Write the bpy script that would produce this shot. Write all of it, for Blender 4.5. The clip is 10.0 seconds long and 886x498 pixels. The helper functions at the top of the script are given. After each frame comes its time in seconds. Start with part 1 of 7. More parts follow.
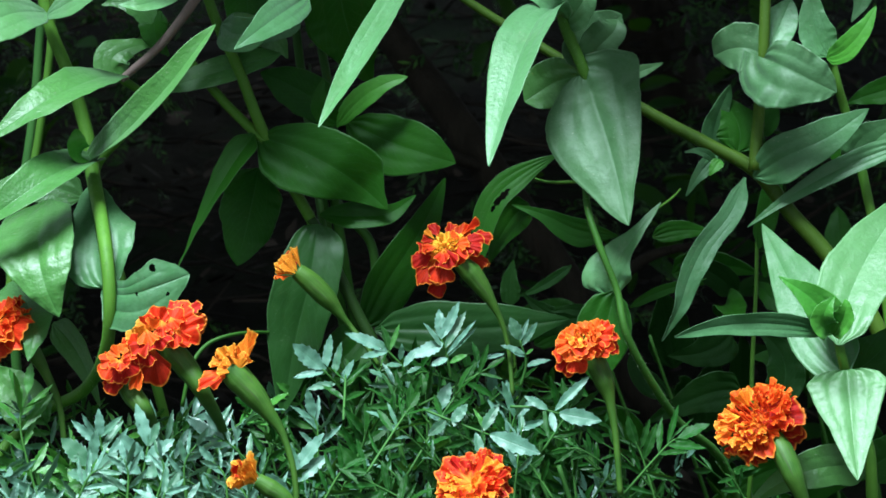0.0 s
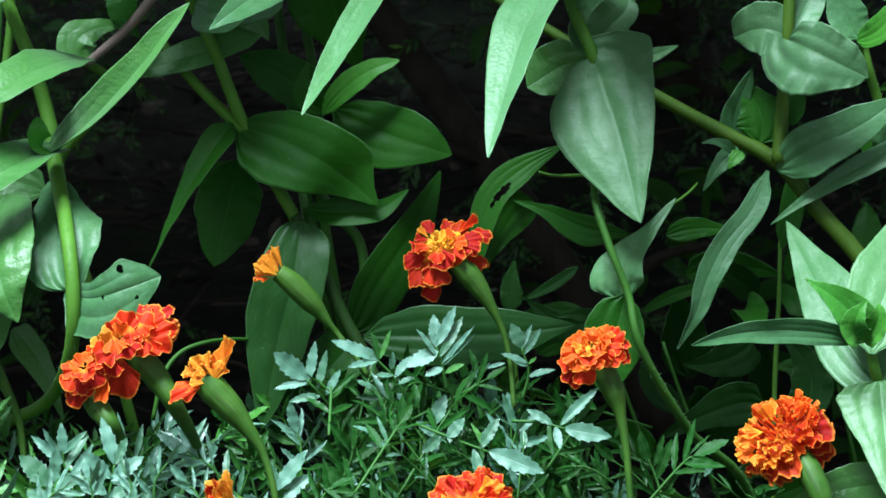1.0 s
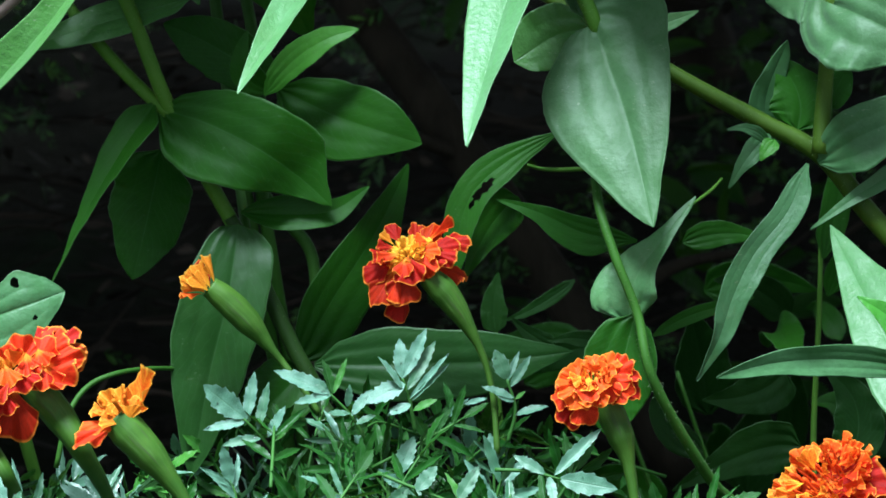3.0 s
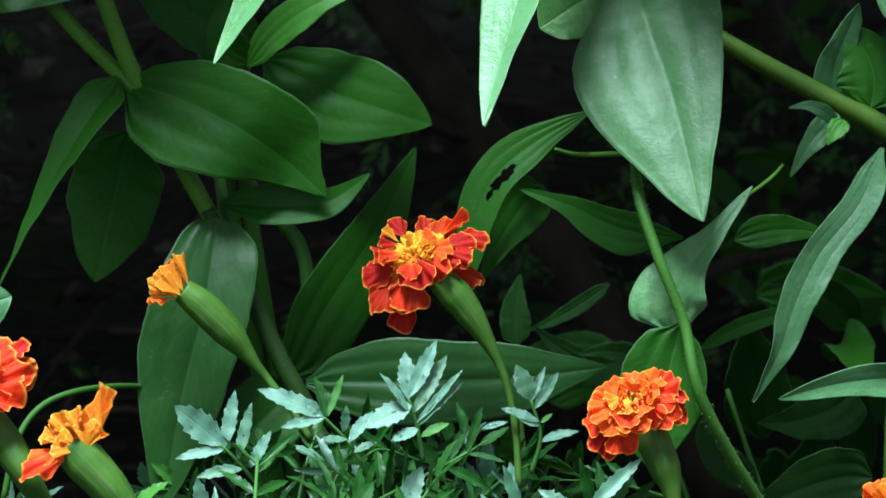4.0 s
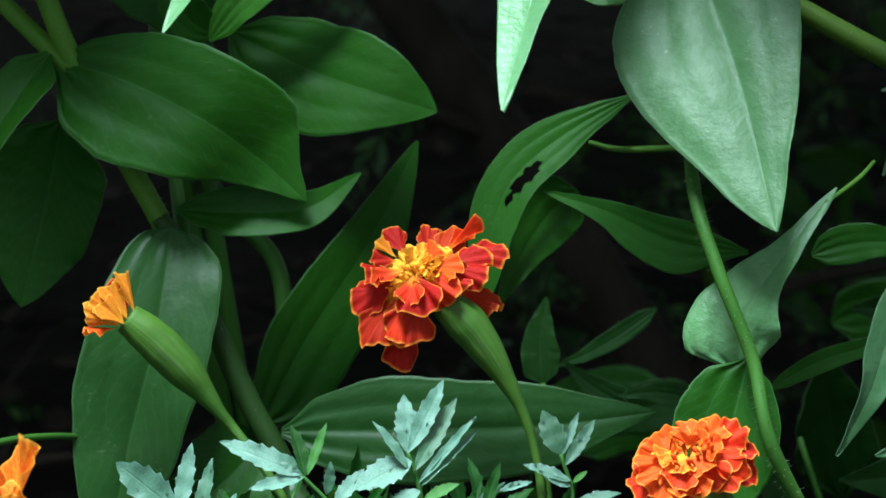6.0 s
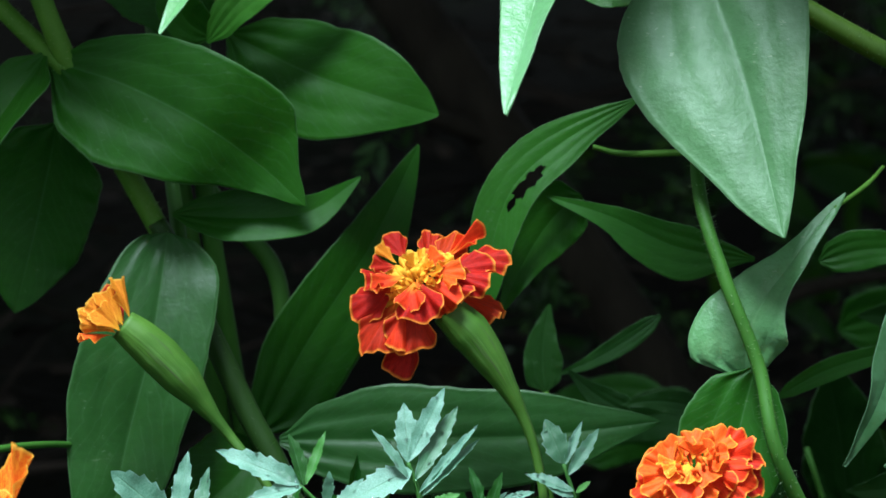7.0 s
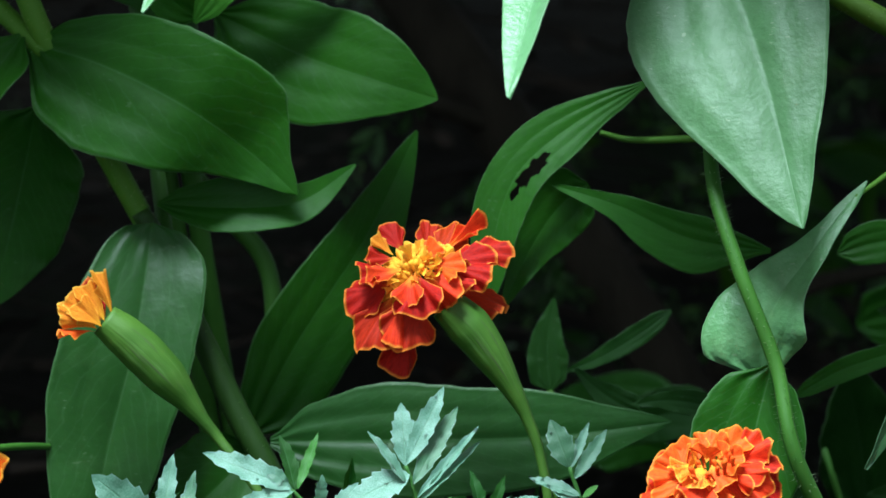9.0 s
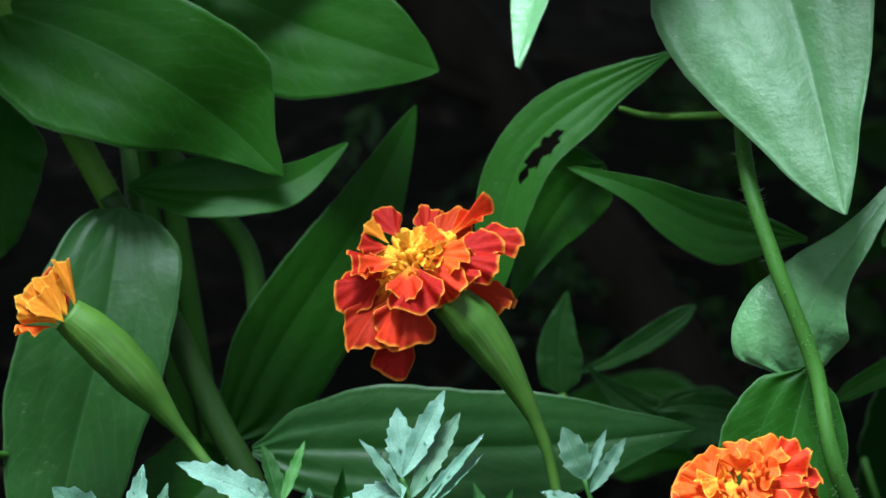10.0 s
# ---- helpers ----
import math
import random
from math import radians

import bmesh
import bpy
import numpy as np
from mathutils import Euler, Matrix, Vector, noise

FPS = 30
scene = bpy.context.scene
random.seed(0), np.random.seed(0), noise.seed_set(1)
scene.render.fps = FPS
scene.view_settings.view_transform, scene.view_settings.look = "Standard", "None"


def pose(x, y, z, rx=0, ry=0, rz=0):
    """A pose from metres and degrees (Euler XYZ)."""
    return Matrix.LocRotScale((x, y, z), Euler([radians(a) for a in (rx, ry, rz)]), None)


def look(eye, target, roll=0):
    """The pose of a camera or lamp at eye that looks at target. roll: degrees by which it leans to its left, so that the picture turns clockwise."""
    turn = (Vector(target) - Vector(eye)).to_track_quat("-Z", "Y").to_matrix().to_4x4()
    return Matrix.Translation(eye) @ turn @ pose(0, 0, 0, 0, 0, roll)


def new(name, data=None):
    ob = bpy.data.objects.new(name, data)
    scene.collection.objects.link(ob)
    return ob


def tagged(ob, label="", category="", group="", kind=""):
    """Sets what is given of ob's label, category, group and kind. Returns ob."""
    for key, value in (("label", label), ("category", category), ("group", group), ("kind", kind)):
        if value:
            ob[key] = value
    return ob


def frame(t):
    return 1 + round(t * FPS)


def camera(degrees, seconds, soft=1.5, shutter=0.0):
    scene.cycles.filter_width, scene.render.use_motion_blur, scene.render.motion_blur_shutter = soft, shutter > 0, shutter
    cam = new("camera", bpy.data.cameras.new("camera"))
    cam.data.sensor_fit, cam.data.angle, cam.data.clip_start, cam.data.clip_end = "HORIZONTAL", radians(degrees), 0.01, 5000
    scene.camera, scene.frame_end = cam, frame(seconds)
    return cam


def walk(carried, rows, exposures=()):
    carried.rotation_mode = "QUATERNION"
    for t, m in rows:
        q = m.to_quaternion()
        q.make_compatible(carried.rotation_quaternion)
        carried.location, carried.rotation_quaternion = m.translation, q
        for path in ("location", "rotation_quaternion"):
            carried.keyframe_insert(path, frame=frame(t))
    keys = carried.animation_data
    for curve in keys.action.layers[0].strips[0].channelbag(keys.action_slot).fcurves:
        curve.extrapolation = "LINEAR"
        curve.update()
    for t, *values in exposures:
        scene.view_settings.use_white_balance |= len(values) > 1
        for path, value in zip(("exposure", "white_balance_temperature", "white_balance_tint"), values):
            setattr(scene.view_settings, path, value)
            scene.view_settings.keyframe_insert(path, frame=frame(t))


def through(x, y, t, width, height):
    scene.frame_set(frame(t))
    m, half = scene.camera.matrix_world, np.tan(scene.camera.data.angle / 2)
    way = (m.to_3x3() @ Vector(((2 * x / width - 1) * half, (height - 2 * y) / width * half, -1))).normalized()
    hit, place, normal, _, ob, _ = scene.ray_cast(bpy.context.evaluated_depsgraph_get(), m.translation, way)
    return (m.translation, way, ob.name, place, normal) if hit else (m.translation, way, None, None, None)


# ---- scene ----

# ------------------------------------------------------------------ camera
cam = camera(8.0, 10.0, soft=1.6)
EYE = Vector((-0.0143, -3.9400, 1.0700))        # where the shot begins
HEART = Vector((0.0000, 0.0000, 0.3800))    # the point in the bed that the camera closes in on
# seconds, how much nearer than at first, the point looked at, lean
ROWS = [
    (0.0, 1.0000, (-0.0143, -0.0008, 0.3754), 0.00),
    (0.5, 1.0378, (-0.0127, -0.0010, 0.3744), -0.02),
    (1.0, 1.0924, (-0.0114, -0.0009, 0.3751), 0.05),
    (1.5, 1.1481, (-0.0083, -0.0005, 0.3769), 0.11),
    (2.0, 1.1942, (0.0061, -0.0004, 0.3779), 0.08),
    (2.5, 1.2493, (0.0066, 0.0000, 0.3800), 0.11),
    (4.0, 1.5625, (-0.0016, -0.0002, 0.3788), 0.24),
    (4.5, 1.6664, (-0.0023, -0.0001, 0.3793), 0.19),
    (5.0, 1.7823, (-0.0033, 0.0002, 0.3810), 0.17),
    (5.5, 1.8827, (-0.0038, 0.0005, 0.3830), 0.16),
    (7.0, 1.9803, (-0.0047, 0.0011, 0.3861), 0.32),
    (7.5, 1.9799, (-0.0044, 0.0012, 0.3870), 0.33),
    (8.0, 1.9797, (-0.0041, 0.0009, 0.3849), 0.31),
    (8.5, 1.9848, (-0.0039, 0.0009, 0.3853), 0.29),
    (9.0, 2.0892, (-0.0045, 0.0006, 0.3835), 0.32),
    (9.5, 2.2151, (-0.0046, 0.0003, 0.3815), 0.45),
    (10.0, 2.3233, (-0.0048, 0.0000, 0.3802), 0.46),
]
EXPOSURES = [(0.0, 1.14, 5400, 1), (1.0, 1.16, 5400, 1), (2.5, 1.24, 5400, 1), (4.0, 1.25, 5400, 1), (5.5, 1.21, 5400, 1), (10.0, 1.23, 5400, 1)]
walk(cam, [(t, look(HEART + (EYE - HEART) / near, target, lean)) for t, near, target, lean in ROWS], EXPOSURES)

# ------------------------------------------------------------------ light
SUN_EL, SUN_AZ = 69.0, 210.0   # degrees above the horizon, and clockwise from north (+y)
world = bpy.data.worlds.new("sky")
scene.world = world
world.use_nodes = True
nt = world.node_tree
sky = nt.nodes.new("ShaderNodeTexSky")
sky.sky_type, sky.sun_disc = "NISHITA", False
sky.sun_elevation, sky.sun_rotation = radians(SUN_EL), radians(SUN_AZ)
haze = nt.nodes.new("ShaderNodeHueSaturation")
haze.inputs["Saturation"].default_value = 0.0     # white cloud
nt.links.new(sky.outputs[0], haze.inputs["Color"])
nt.links.new(haze.outputs[0], nt.nodes["Background"].inputs[0])
nt.nodes["Background"].inputs[1].default_value = 0.055
lamp = bpy.data.lights.new("sun", "SUN")
lamp.energy, lamp.angle, lamp.color = 5.0, radians(24), (1.0, 1.0, 1.0)
sun = new("sun", lamp)
az, el = radians(SUN_AZ), radians(SUN_EL)
sun.matrix_world = look((math.sin(az) * math.cos(el) * 9, math.cos(az) * math.cos(el) * 9, math.sin(el) * 9), (0, 0, 0))


# ------------------------------------------------------------------ materials
class Nodes:
    """A small writer of node materials."""

    def __init__(self, name):
        self.mat = bpy.data.materials.new(name)
        self.mat.use_nodes = True
        self.t = self.mat.node_tree
        self.bsdf = self.t.nodes["Principled BSDF"]
        self.out = self.t.nodes["Material Output"]

    def node(self, kind):
        return self.t.nodes.new("ShaderNode" + kind)

    def put(self, value, socket):
        if hasattr(value, "is_linked"):
            self.t.links.new(value, socket)
        elif isinstance(value, tuple) and len(value) == 3:
            socket.default_value = (*value, 1)
        else:
            socket.default_value = value

    def uv(self):
        n = self.node("UVMap")
        s = self.node("SeparateXYZ")
        self.t.links.new(n.outputs[0], s.inputs[0])
        return s.outputs[0], s.outputs[1]

    def math(self, op, a, b=0.0, clamp=False):
        n = self.node("Math")
        n.operation, n.use_clamp = op, clamp
        self.put(a, n.inputs[0])
        self.put(b, n.inputs[1])
        return n.outputs[0]

    def noise(self, scale, detail=3.0, rough=0.55, coords="Object", stretch=None, w=None):
        c = self.node("TexCoord").outputs[coords]
        if stretch:
            m = self.node("Mapping")
            m.inputs["Scale"].default_value = stretch
            self.t.links.new(c, m.inputs[0])
            c = m.outputs[0]
        n = self.node("TexNoise")
        n.inputs["Scale"].default_value, n.inputs["Detail"].default_value, n.inputs["Roughness"].default_value = scale, detail, rough
        self.t.links.new(c, n.inputs["Vector"])
        return n.outputs["Fac"]

    def ramp(self, fac, *stops):
        n = self.node("ValToRGB")
        while len(n.color_ramp.elements) < len(stops):
            n.color_ramp.elements.new(0.5)
        for e, (at, c) in zip(n.color_ramp.elements, stops):
            e.position, e.color = at, (*c, 1) if len(c) == 3 else c
        self.put(fac, n.inputs[0])
        return n.outputs[0]

    def step(self, x, lo, hi, a=0.0, b=1.0):
        n = self.node("MapRange")
        n.interpolation_type = "SMOOTHSTEP"
        for i, value in enumerate((x, lo, hi, a, b)):
            self.put(value, n.inputs[i])
        return n.outputs[0]

    def mix(self, fac, a, b, blend="MIX"):
        n = self.node("Mix")
        n.data_type, n.blend_type = "RGBA", blend
        self.put(fac, n.inputs[0])
        for value, i in ((a, 6), (b, 7)):
            self.put((*value, 1) if isinstance(value, tuple) and len(value) == 3 else value, n.inputs[i])
        return n.outputs[2]

    def chance(self):
        return self.node("ObjectInfo").outputs["Random"]

    def bump(self, height, strength, distance):
        n = self.node("Bump")
        n.inputs["Strength"].default_value, n.inputs["Distance"].default_value = strength, distance
        self.put(height, n.inputs["Height"])
        self.t.links.new(n.outputs[0], self.bsdf.inputs["Normal"])

    def end(self, color, rough, through=0.0, through_color=None, spec=0.5, sheen=0.0):
        self.bsdf.inputs["Sheen Weight"].default_value = sheen
        self.bsdf.inputs["Sheen Roughness"].default_value = 0.45
        self.put((*color, 1) if isinstance(color, tuple) else color, self.bsdf.inputs["Base Color"])
        self.put(rough, self.bsdf.inputs["Roughness"])
        self.bsdf.inputs["Specular IOR Level"].default_value = spec
        if through:
            tr = self.node("BsdfTranslucent")
            self.put(through_color if through_color is not None else color, tr.inputs[0])
            mx = self.node("MixShader")
            mx.inputs[0].default_value = through
            self.t.links.new(self.bsdf.outputs[0], mx.inputs[1])
            self.t.links.new(tr.outputs[0], mx.inputs[2])
            self.t.links.new(mx.outputs[0], self.out.inputs[0])
        return self.mat


def zinnia_leaf_material(name, low, high, tint, rough, bloom, crinkle=1.0):
    """Thick, rough-haired leaf: three sunken veins from the base, puckered between them, flea marks and dust.
    bloom: how much of the short pale down and wax catches the sky."""
    m = Nodes(name)
    u, v = m.uv()
    side = m.math("ABSOLUTE", m.math("SUBTRACT", m.math("MULTIPLY", u, 2.0), 1.0))
    mid = m.step(side, 0.004, m.step(v, 0.0, 1.0, 0.026, 0.012), 1.0, 0.0)
    lat = m.step(m.math("ABSOLUTE", m.math("SUBTRACT", side, m.step(v, 0.0, 0.8, 0.40, 0.58))), 0.0, 0.02, 0.5, 0.0)
    lat = m.math("MULTIPLY", lat, m.step(v, 0.25, 0.75, 1.0, 0.0))
    web = m.math("SINE", m.math("ADD", m.math("ADD", m.math("MULTIPLY", v, 84.0), m.math("MULTIPLY", side, -30.0)), m.math("MULTIPLY", m.noise(55, 3), 16.0)))
    web = m.math("MULTIPLY", m.step(web, 0.86, 1.0, 0.0, 0.45), m.step(side, 0.04, 0.2))
    veins = m.math("MAXIMUM", m.math("MAXIMUM", mid, lat), web)
    big, patch, fine, speck = m.noise(24, 4), m.noise(75, 4, 0.6), m.noise(420, 3), m.noise(1100, 2)
    base = m.ramp(big, (0.3, low), (0.7, high))
    base = m.mix(m.step(patch, 0.36, 0.70, 0.0, 0.35), base, tint)
    base = m.mix(m.step(fine, 0.42, 0.70, 0.0, 0.30), base, tuple(x * 0.62 for x in low))
    base = m.mix(m.math("MULTIPLY", m.chance(), 0.3), base, tuple(x * f for x, f in zip(high, (1.35, 1.2, 0.8))))
    base = m.mix(m.math("MULTIPLY", veins, 0.16), base, (0.17, 0.33, 0.13))
    scar = m.math("MULTIPLY", m.step(m.noise(60, 2), 0.60, 0.68), m.step(m.noise(260, 4, coords="UV"), 0.52, 0.6))
    base = m.mix(m.math("MULTIPLY", scar, 0.02 + 0.5 * bloom), base, (0.32, 0.42, 0.20))
    flea = m.math("MULTIPLY", m.step(m.noise(380, 2, stretch=(1, 1, 2.2)), 0.66, 0.70), m.step(m.noise(40, 2), 0.45, 0.62, 0.0, 0.09 + 1.1 * bloom))
    base = m.mix(flea, base, (0.28, 0.38, 0.20))
    edge = m.step(side, 0.965, 1.0)
    base = m.mix(m.math("MULTIPLY", edge, 0.30), base, (0.22, 0.36, 0.17))
    shine = m.math("ADD", m.math("ADD", m.math("MULTIPLY", fine, 0.12), m.math("MULTIPLY", patch, 0.08)), rough)
    crease = m.math("MULTIPLY", m.step(v, 0.25, 0.75, 1.0, 0.0), m.step(m.math("ABSOLUTE", m.math("SUBTRACT", side, m.step(v, 0.0, 0.8, 0.40, 0.58))), 0.0, 0.07, -0.03 - 0.12 * bloom, 0.0))
    valley = m.math("ADD", m.step(side, 0.0, 0.07, -0.10 - 0.45 * bloom, 0.0), crease)
    wrinkle = m.math("ADD", m.math("MULTIPLY", m.noise(210, 4, 0.6), 0.75 * crinkle), m.math("MULTIPLY", patch, 0.5 * crinkle))
    height = m.math("ADD", valley, m.math("ADD", wrinkle, m.math("ADD", m.math("MULTIPLY", fine, 0.22), m.math("MULTIPLY", speck, 0.10))))
    m.bump(height, 0.16 + 0.4 * bloom, 0.0020)
    m.end(base, shine, 0.30, m.mix(0.55, base, (0.17, 0.40, 0.01)), spec=0.20 + 1.1 * bloom, sheen=0.45 * bloom)
    m.bsdf.inputs["Sheen Roughness"].default_value = 0.6
    m.bsdf.inputs["Sheen Tint"].default_value = (0.86, 1.0, 0.90, 1)
    return m.mat


def stem_material(name, low, high):
    m = Nodes(name)
    grain, big = m.noise(300, 3, stretch=(1, 1, 0.15)), m.noise(35, 3)
    c = m.ramp(big, (0.3, low), (0.7, high))
    c = m.mix(m.math("MULTIPLY", grain, 0.4), c, tuple(min(1, x * 1.5) for x in high))
    m.bump(grain, 0.5, 0.0006)
    return m.end(c, 0.6, 0.0, spec=0.28)


# old: a darker green, mixed in at random leaflet by leaflet
def marigold_leaf_material(name, low, high, old, dark_share, rim, gloss):
    m = Nodes(name)
    u, v = m.uv()
    side = m.math("ABSOLUTE", m.math("SUBTRACT", m.math("MULTIPLY", u, 2.0), 1.0))
    mid = m.step(side, 0.0, 0.10, 1.0, 0.0)
    comb = m.step(m.math("SINE", m.math("ADD", m.math("MULTIPLY", v, 38.0), m.math("MULTIPLY", side, -9.0))), 0.8, 1.0, 0.0, 0.3)
    veins = m.math("MAXIMUM", mid, comb)
    c = m.ramp(m.noise(55, 3), (0.3, low), (0.7, high))
    each = m.math("FRACT", m.math("ADD", m.chance(), m.node("NewGeometry").outputs["Random Per Island"]))
    c = m.mix(m.math("MULTIPLY", m.math("POWER", each, 1.6), dark_share), c, old)
    c = m.mix(m.math("MULTIPLY", veins, 0.3), c, (0.13, 0.26, 0.12))
    c = m.mix(m.step(side, 0.90, 1.0, 0.0, 0.55), c, rim)
    fine = m.noise(700, 2)
    m.bump(m.math("ADD", m.math("MULTIPLY", veins, -0.7), m.math("MULTIPLY", fine, 0.5)), 0.5, 0.0004)
    return m.end(c, m.math("ADD", m.math("MULTIPLY", m.noise(90, 3), 0.25), 0.22), 0.15, m.mix(0.5, c, (0.15, 0.34, 0.02)), spec=gloss, sheen=0.15 * gloss)


def petal_material(name, body, deep, rim, heart, spread):
    """Velvety petal: dark streaked body, gold rim, golden base. spread: how far up the gold of the base reaches."""
    m = Nodes(name)
    u, v = m.uv()
    side = m.math("ABSOLUTE", m.math("SUBTRACT", m.math("MULTIPLY", u, 2.0), 1.0))
    streak = m.noise(9, 4, coords="UV", stretch=(4.5, 0.8, 1))
    blotch = m.noise(140, 2)
    c = m.mix(m.step(m.math("ADD", m.math("MULTIPLY", streak, 0.6), m.math("MULTIPLY", blotch, 0.7)), 0.50, 0.86), body, deep)
    c = m.mix(m.math("MULTIPLY", m.math("POWER", m.chance(), 4.0), 0.12), c, heart)
    gold = m.step(m.math("ADD", v, m.math("MULTIPLY", m.math("SUBTRACT", streak, 0.5), 0.5)), spread - 0.22, spread + 0.12, 1.0, 0.0)
    c = m.mix(gold, c, heart)
    margin = m.math("MAXIMUM", m.step(v, 0.935, 0.995), m.math("MULTIPLY", m.step(side, 0.945, 0.998), m.step(v, 0.25, 0.5)))
    c = m.mix(m.math("MULTIPLY", margin, m.step(m.noise(210, 3), 0.30, 0.62, 0.35, 1.0)), c, rim)
    m.bump(m.math("ADD", streak, m.math("MULTIPLY", m.noise(900, 2), 0.3)), 0.35, 0.0005)
    return m.end(c, 0.6, 0.26, c, spec=0.2)


# Greens differ but also hold light: LEAF darkened for shade, PALE brightened for sun.
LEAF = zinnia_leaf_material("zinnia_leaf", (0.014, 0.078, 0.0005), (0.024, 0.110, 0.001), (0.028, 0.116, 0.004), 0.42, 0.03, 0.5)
PALE = zinnia_leaf_material("zinnia_leaf_lit", (0.074, 0.235, 0.050), (0.130, 0.325, 0.108), (0.17, 0.37, 0.165), 0.35, 0.50, 1.0)
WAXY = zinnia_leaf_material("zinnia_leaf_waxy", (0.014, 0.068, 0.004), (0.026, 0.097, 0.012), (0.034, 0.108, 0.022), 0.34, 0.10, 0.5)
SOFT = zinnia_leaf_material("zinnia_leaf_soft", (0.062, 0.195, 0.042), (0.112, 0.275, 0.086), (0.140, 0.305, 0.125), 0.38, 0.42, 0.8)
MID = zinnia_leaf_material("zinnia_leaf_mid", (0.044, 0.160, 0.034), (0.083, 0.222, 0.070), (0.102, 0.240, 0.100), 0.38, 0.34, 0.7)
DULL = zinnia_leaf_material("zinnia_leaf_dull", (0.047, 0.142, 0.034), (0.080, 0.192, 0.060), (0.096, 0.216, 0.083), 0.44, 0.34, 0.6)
# weed green, darkened: the shade they stand in is put into the colour
DIM_WEED = zinnia_leaf_material("weed_leaf_dimmed", (0.006, 0.034, 0.0015), (0.012, 0.053, 0.0025), (0.014, 0.060, 0.004), 0.5, 0.0)
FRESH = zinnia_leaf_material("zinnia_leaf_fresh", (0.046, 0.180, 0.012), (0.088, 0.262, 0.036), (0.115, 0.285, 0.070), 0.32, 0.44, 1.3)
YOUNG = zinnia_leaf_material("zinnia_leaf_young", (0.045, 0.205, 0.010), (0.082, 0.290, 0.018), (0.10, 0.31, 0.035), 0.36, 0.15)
STEM = stem_material("green_stem", (0.046, 0.128, 0.008), (0.084, 0.195, 0.016))
WORN_STEM = stem_material("weathered_stem", (0.030, 0.070, 0.003), (0.062, 0.120, 0.007))
# Stem greens darkened for stems in shade; the shade is put into the colour.
STEM_IN_SHADE = stem_material("stem_in_shade", (0.009, 0.030, 0.002), (0.019, 0.052, 0.004))
DIM_STEM = stem_material("dim_stem", (0.020, 0.072, 0.005), (0.040, 0.115, 0.010))
RUDDY = stem_material("ruddy_stem", (0.120, 0.095, 0.072), (0.23, 0.165, 0.145))
STALK = stem_material("marigold_stalk", (0.024, 0.088, 0.012), (0.055, 0.150, 0.024))
# slightly darker green: part shade put into the colour of z2's upper stems
SHADE_STEM = stem_material("part_shade_stem", (0.042, 0.122, 0.005), (0.080, 0.190, 0.012))
calyx = Nodes("calyx")
streaks = calyx.noise(6, 4, 0.6, coords="UV", stretch=(1.5, 0.35, 1))
tone = calyx.ramp(calyx.noise(60, 3), (0.3, (0.032, 0.092, 0.006)), (0.7, (0.068, 0.150, 0.015)))
tone = calyx.mix(calyx.step(streaks, 0.54, 0.68, 0.0, 0.7), tone, (0.050, 0.072, 0.026))
tone = calyx.mix(calyx.step(streaks, 0.42, 0.30, 0.0, 0.5), tone, (0.11, 0.21, 0.06))
calyx.bump(streaks, 0.5, 0.0008)
CALYX = calyx.end(tone, 0.55, spec=0.3)
# The first frond tone holds sky sheen, the second the inner shade, as colour.
FROND = marigold_leaf_material("marigold_leaf_lit", (0.082, 0.215, 0.122), (0.185, 0.360, 0.255), (0.020, 0.110, 0.014), 0.75, (0.34, 0.52, 0.42), 1.0)
SHADED_FROND = marigold_leaf_material("marigold_leaf_shaded", (0.010, 0.052, 0.004), (0.024, 0.092, 0.009), (0.014, 0.082, 0.005), 0.75, (0.06, 0.15, 0.035), 0.22)
GREEN_FROND = marigold_leaf_material("marigold_leaf_green", (0.045, 0.180, 0.016), (0.095, 0.280, 0.028), (0.030, 0.140, 0.012), 0.6, (0.14, 0.30, 0.06), 0.6)
RED = petal_material("petal_red", (0.52, 0.011, 0.003), (0.24, 0.004, 0.002), (0.88, 0.31, 0.03), (0.86, 0.26, 0.012), 0.20)
FLAME = petal_material("petal_flame", (0.80, 0.050, 0.005), (0.52, 0.014, 0.003), (0.90, 0.36, 0.04), (0.88, 0.26, 0.012), 0.40)
ORANGE = petal_material("petal_orange", (0.82, 0.125, 0.006), (0.68, 0.055, 0.004), (0.90, 0.36, 0.03), (0.88, 0.32, 0.02), 0.28)
MOTTLED = petal_material("petal_mottled", (0.92, 0.34, 0.016), (0.70, 0.040, 0.004), (0.97, 0.56, 0.06), (0.95, 0.48, 0.02), 0.38)
GOLD = petal_material("petal_gold", (0.78, 0.31, 0.014), (0.60, 0.14, 0.006), (0.95, 0.58, 0.07), (0.86, 0.40, 0.02), 0.3)
CENTRE = petal_material("petal_centre", (0.97, 0.58, 0.04), (0.94, 0.44, 0.02), (0.98, 0.66, 0.10), (0.92, 0.36, 0.015), 0.25)


def soil_material():
    m = Nodes("soil")
    big, fine = m.noise(3, 5), m.noise(70, 5, 0.7)
    # near-black browns: the shade on the bank is put into the colour
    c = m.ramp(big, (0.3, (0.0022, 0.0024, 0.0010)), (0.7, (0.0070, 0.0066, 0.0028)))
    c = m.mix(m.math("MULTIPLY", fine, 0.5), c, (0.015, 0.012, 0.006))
    c = m.mix(m.step(m.noise(7, 5, 0.65), 0.48, 0.66, 0.0, 0.8), c, (0.006, 0.017, 0.002))     # green patches in place of the dim fern foliage behind
    m.bump(fine, 0.9, 0.02)
    return m.end(c, 0.95, spec=0.15)


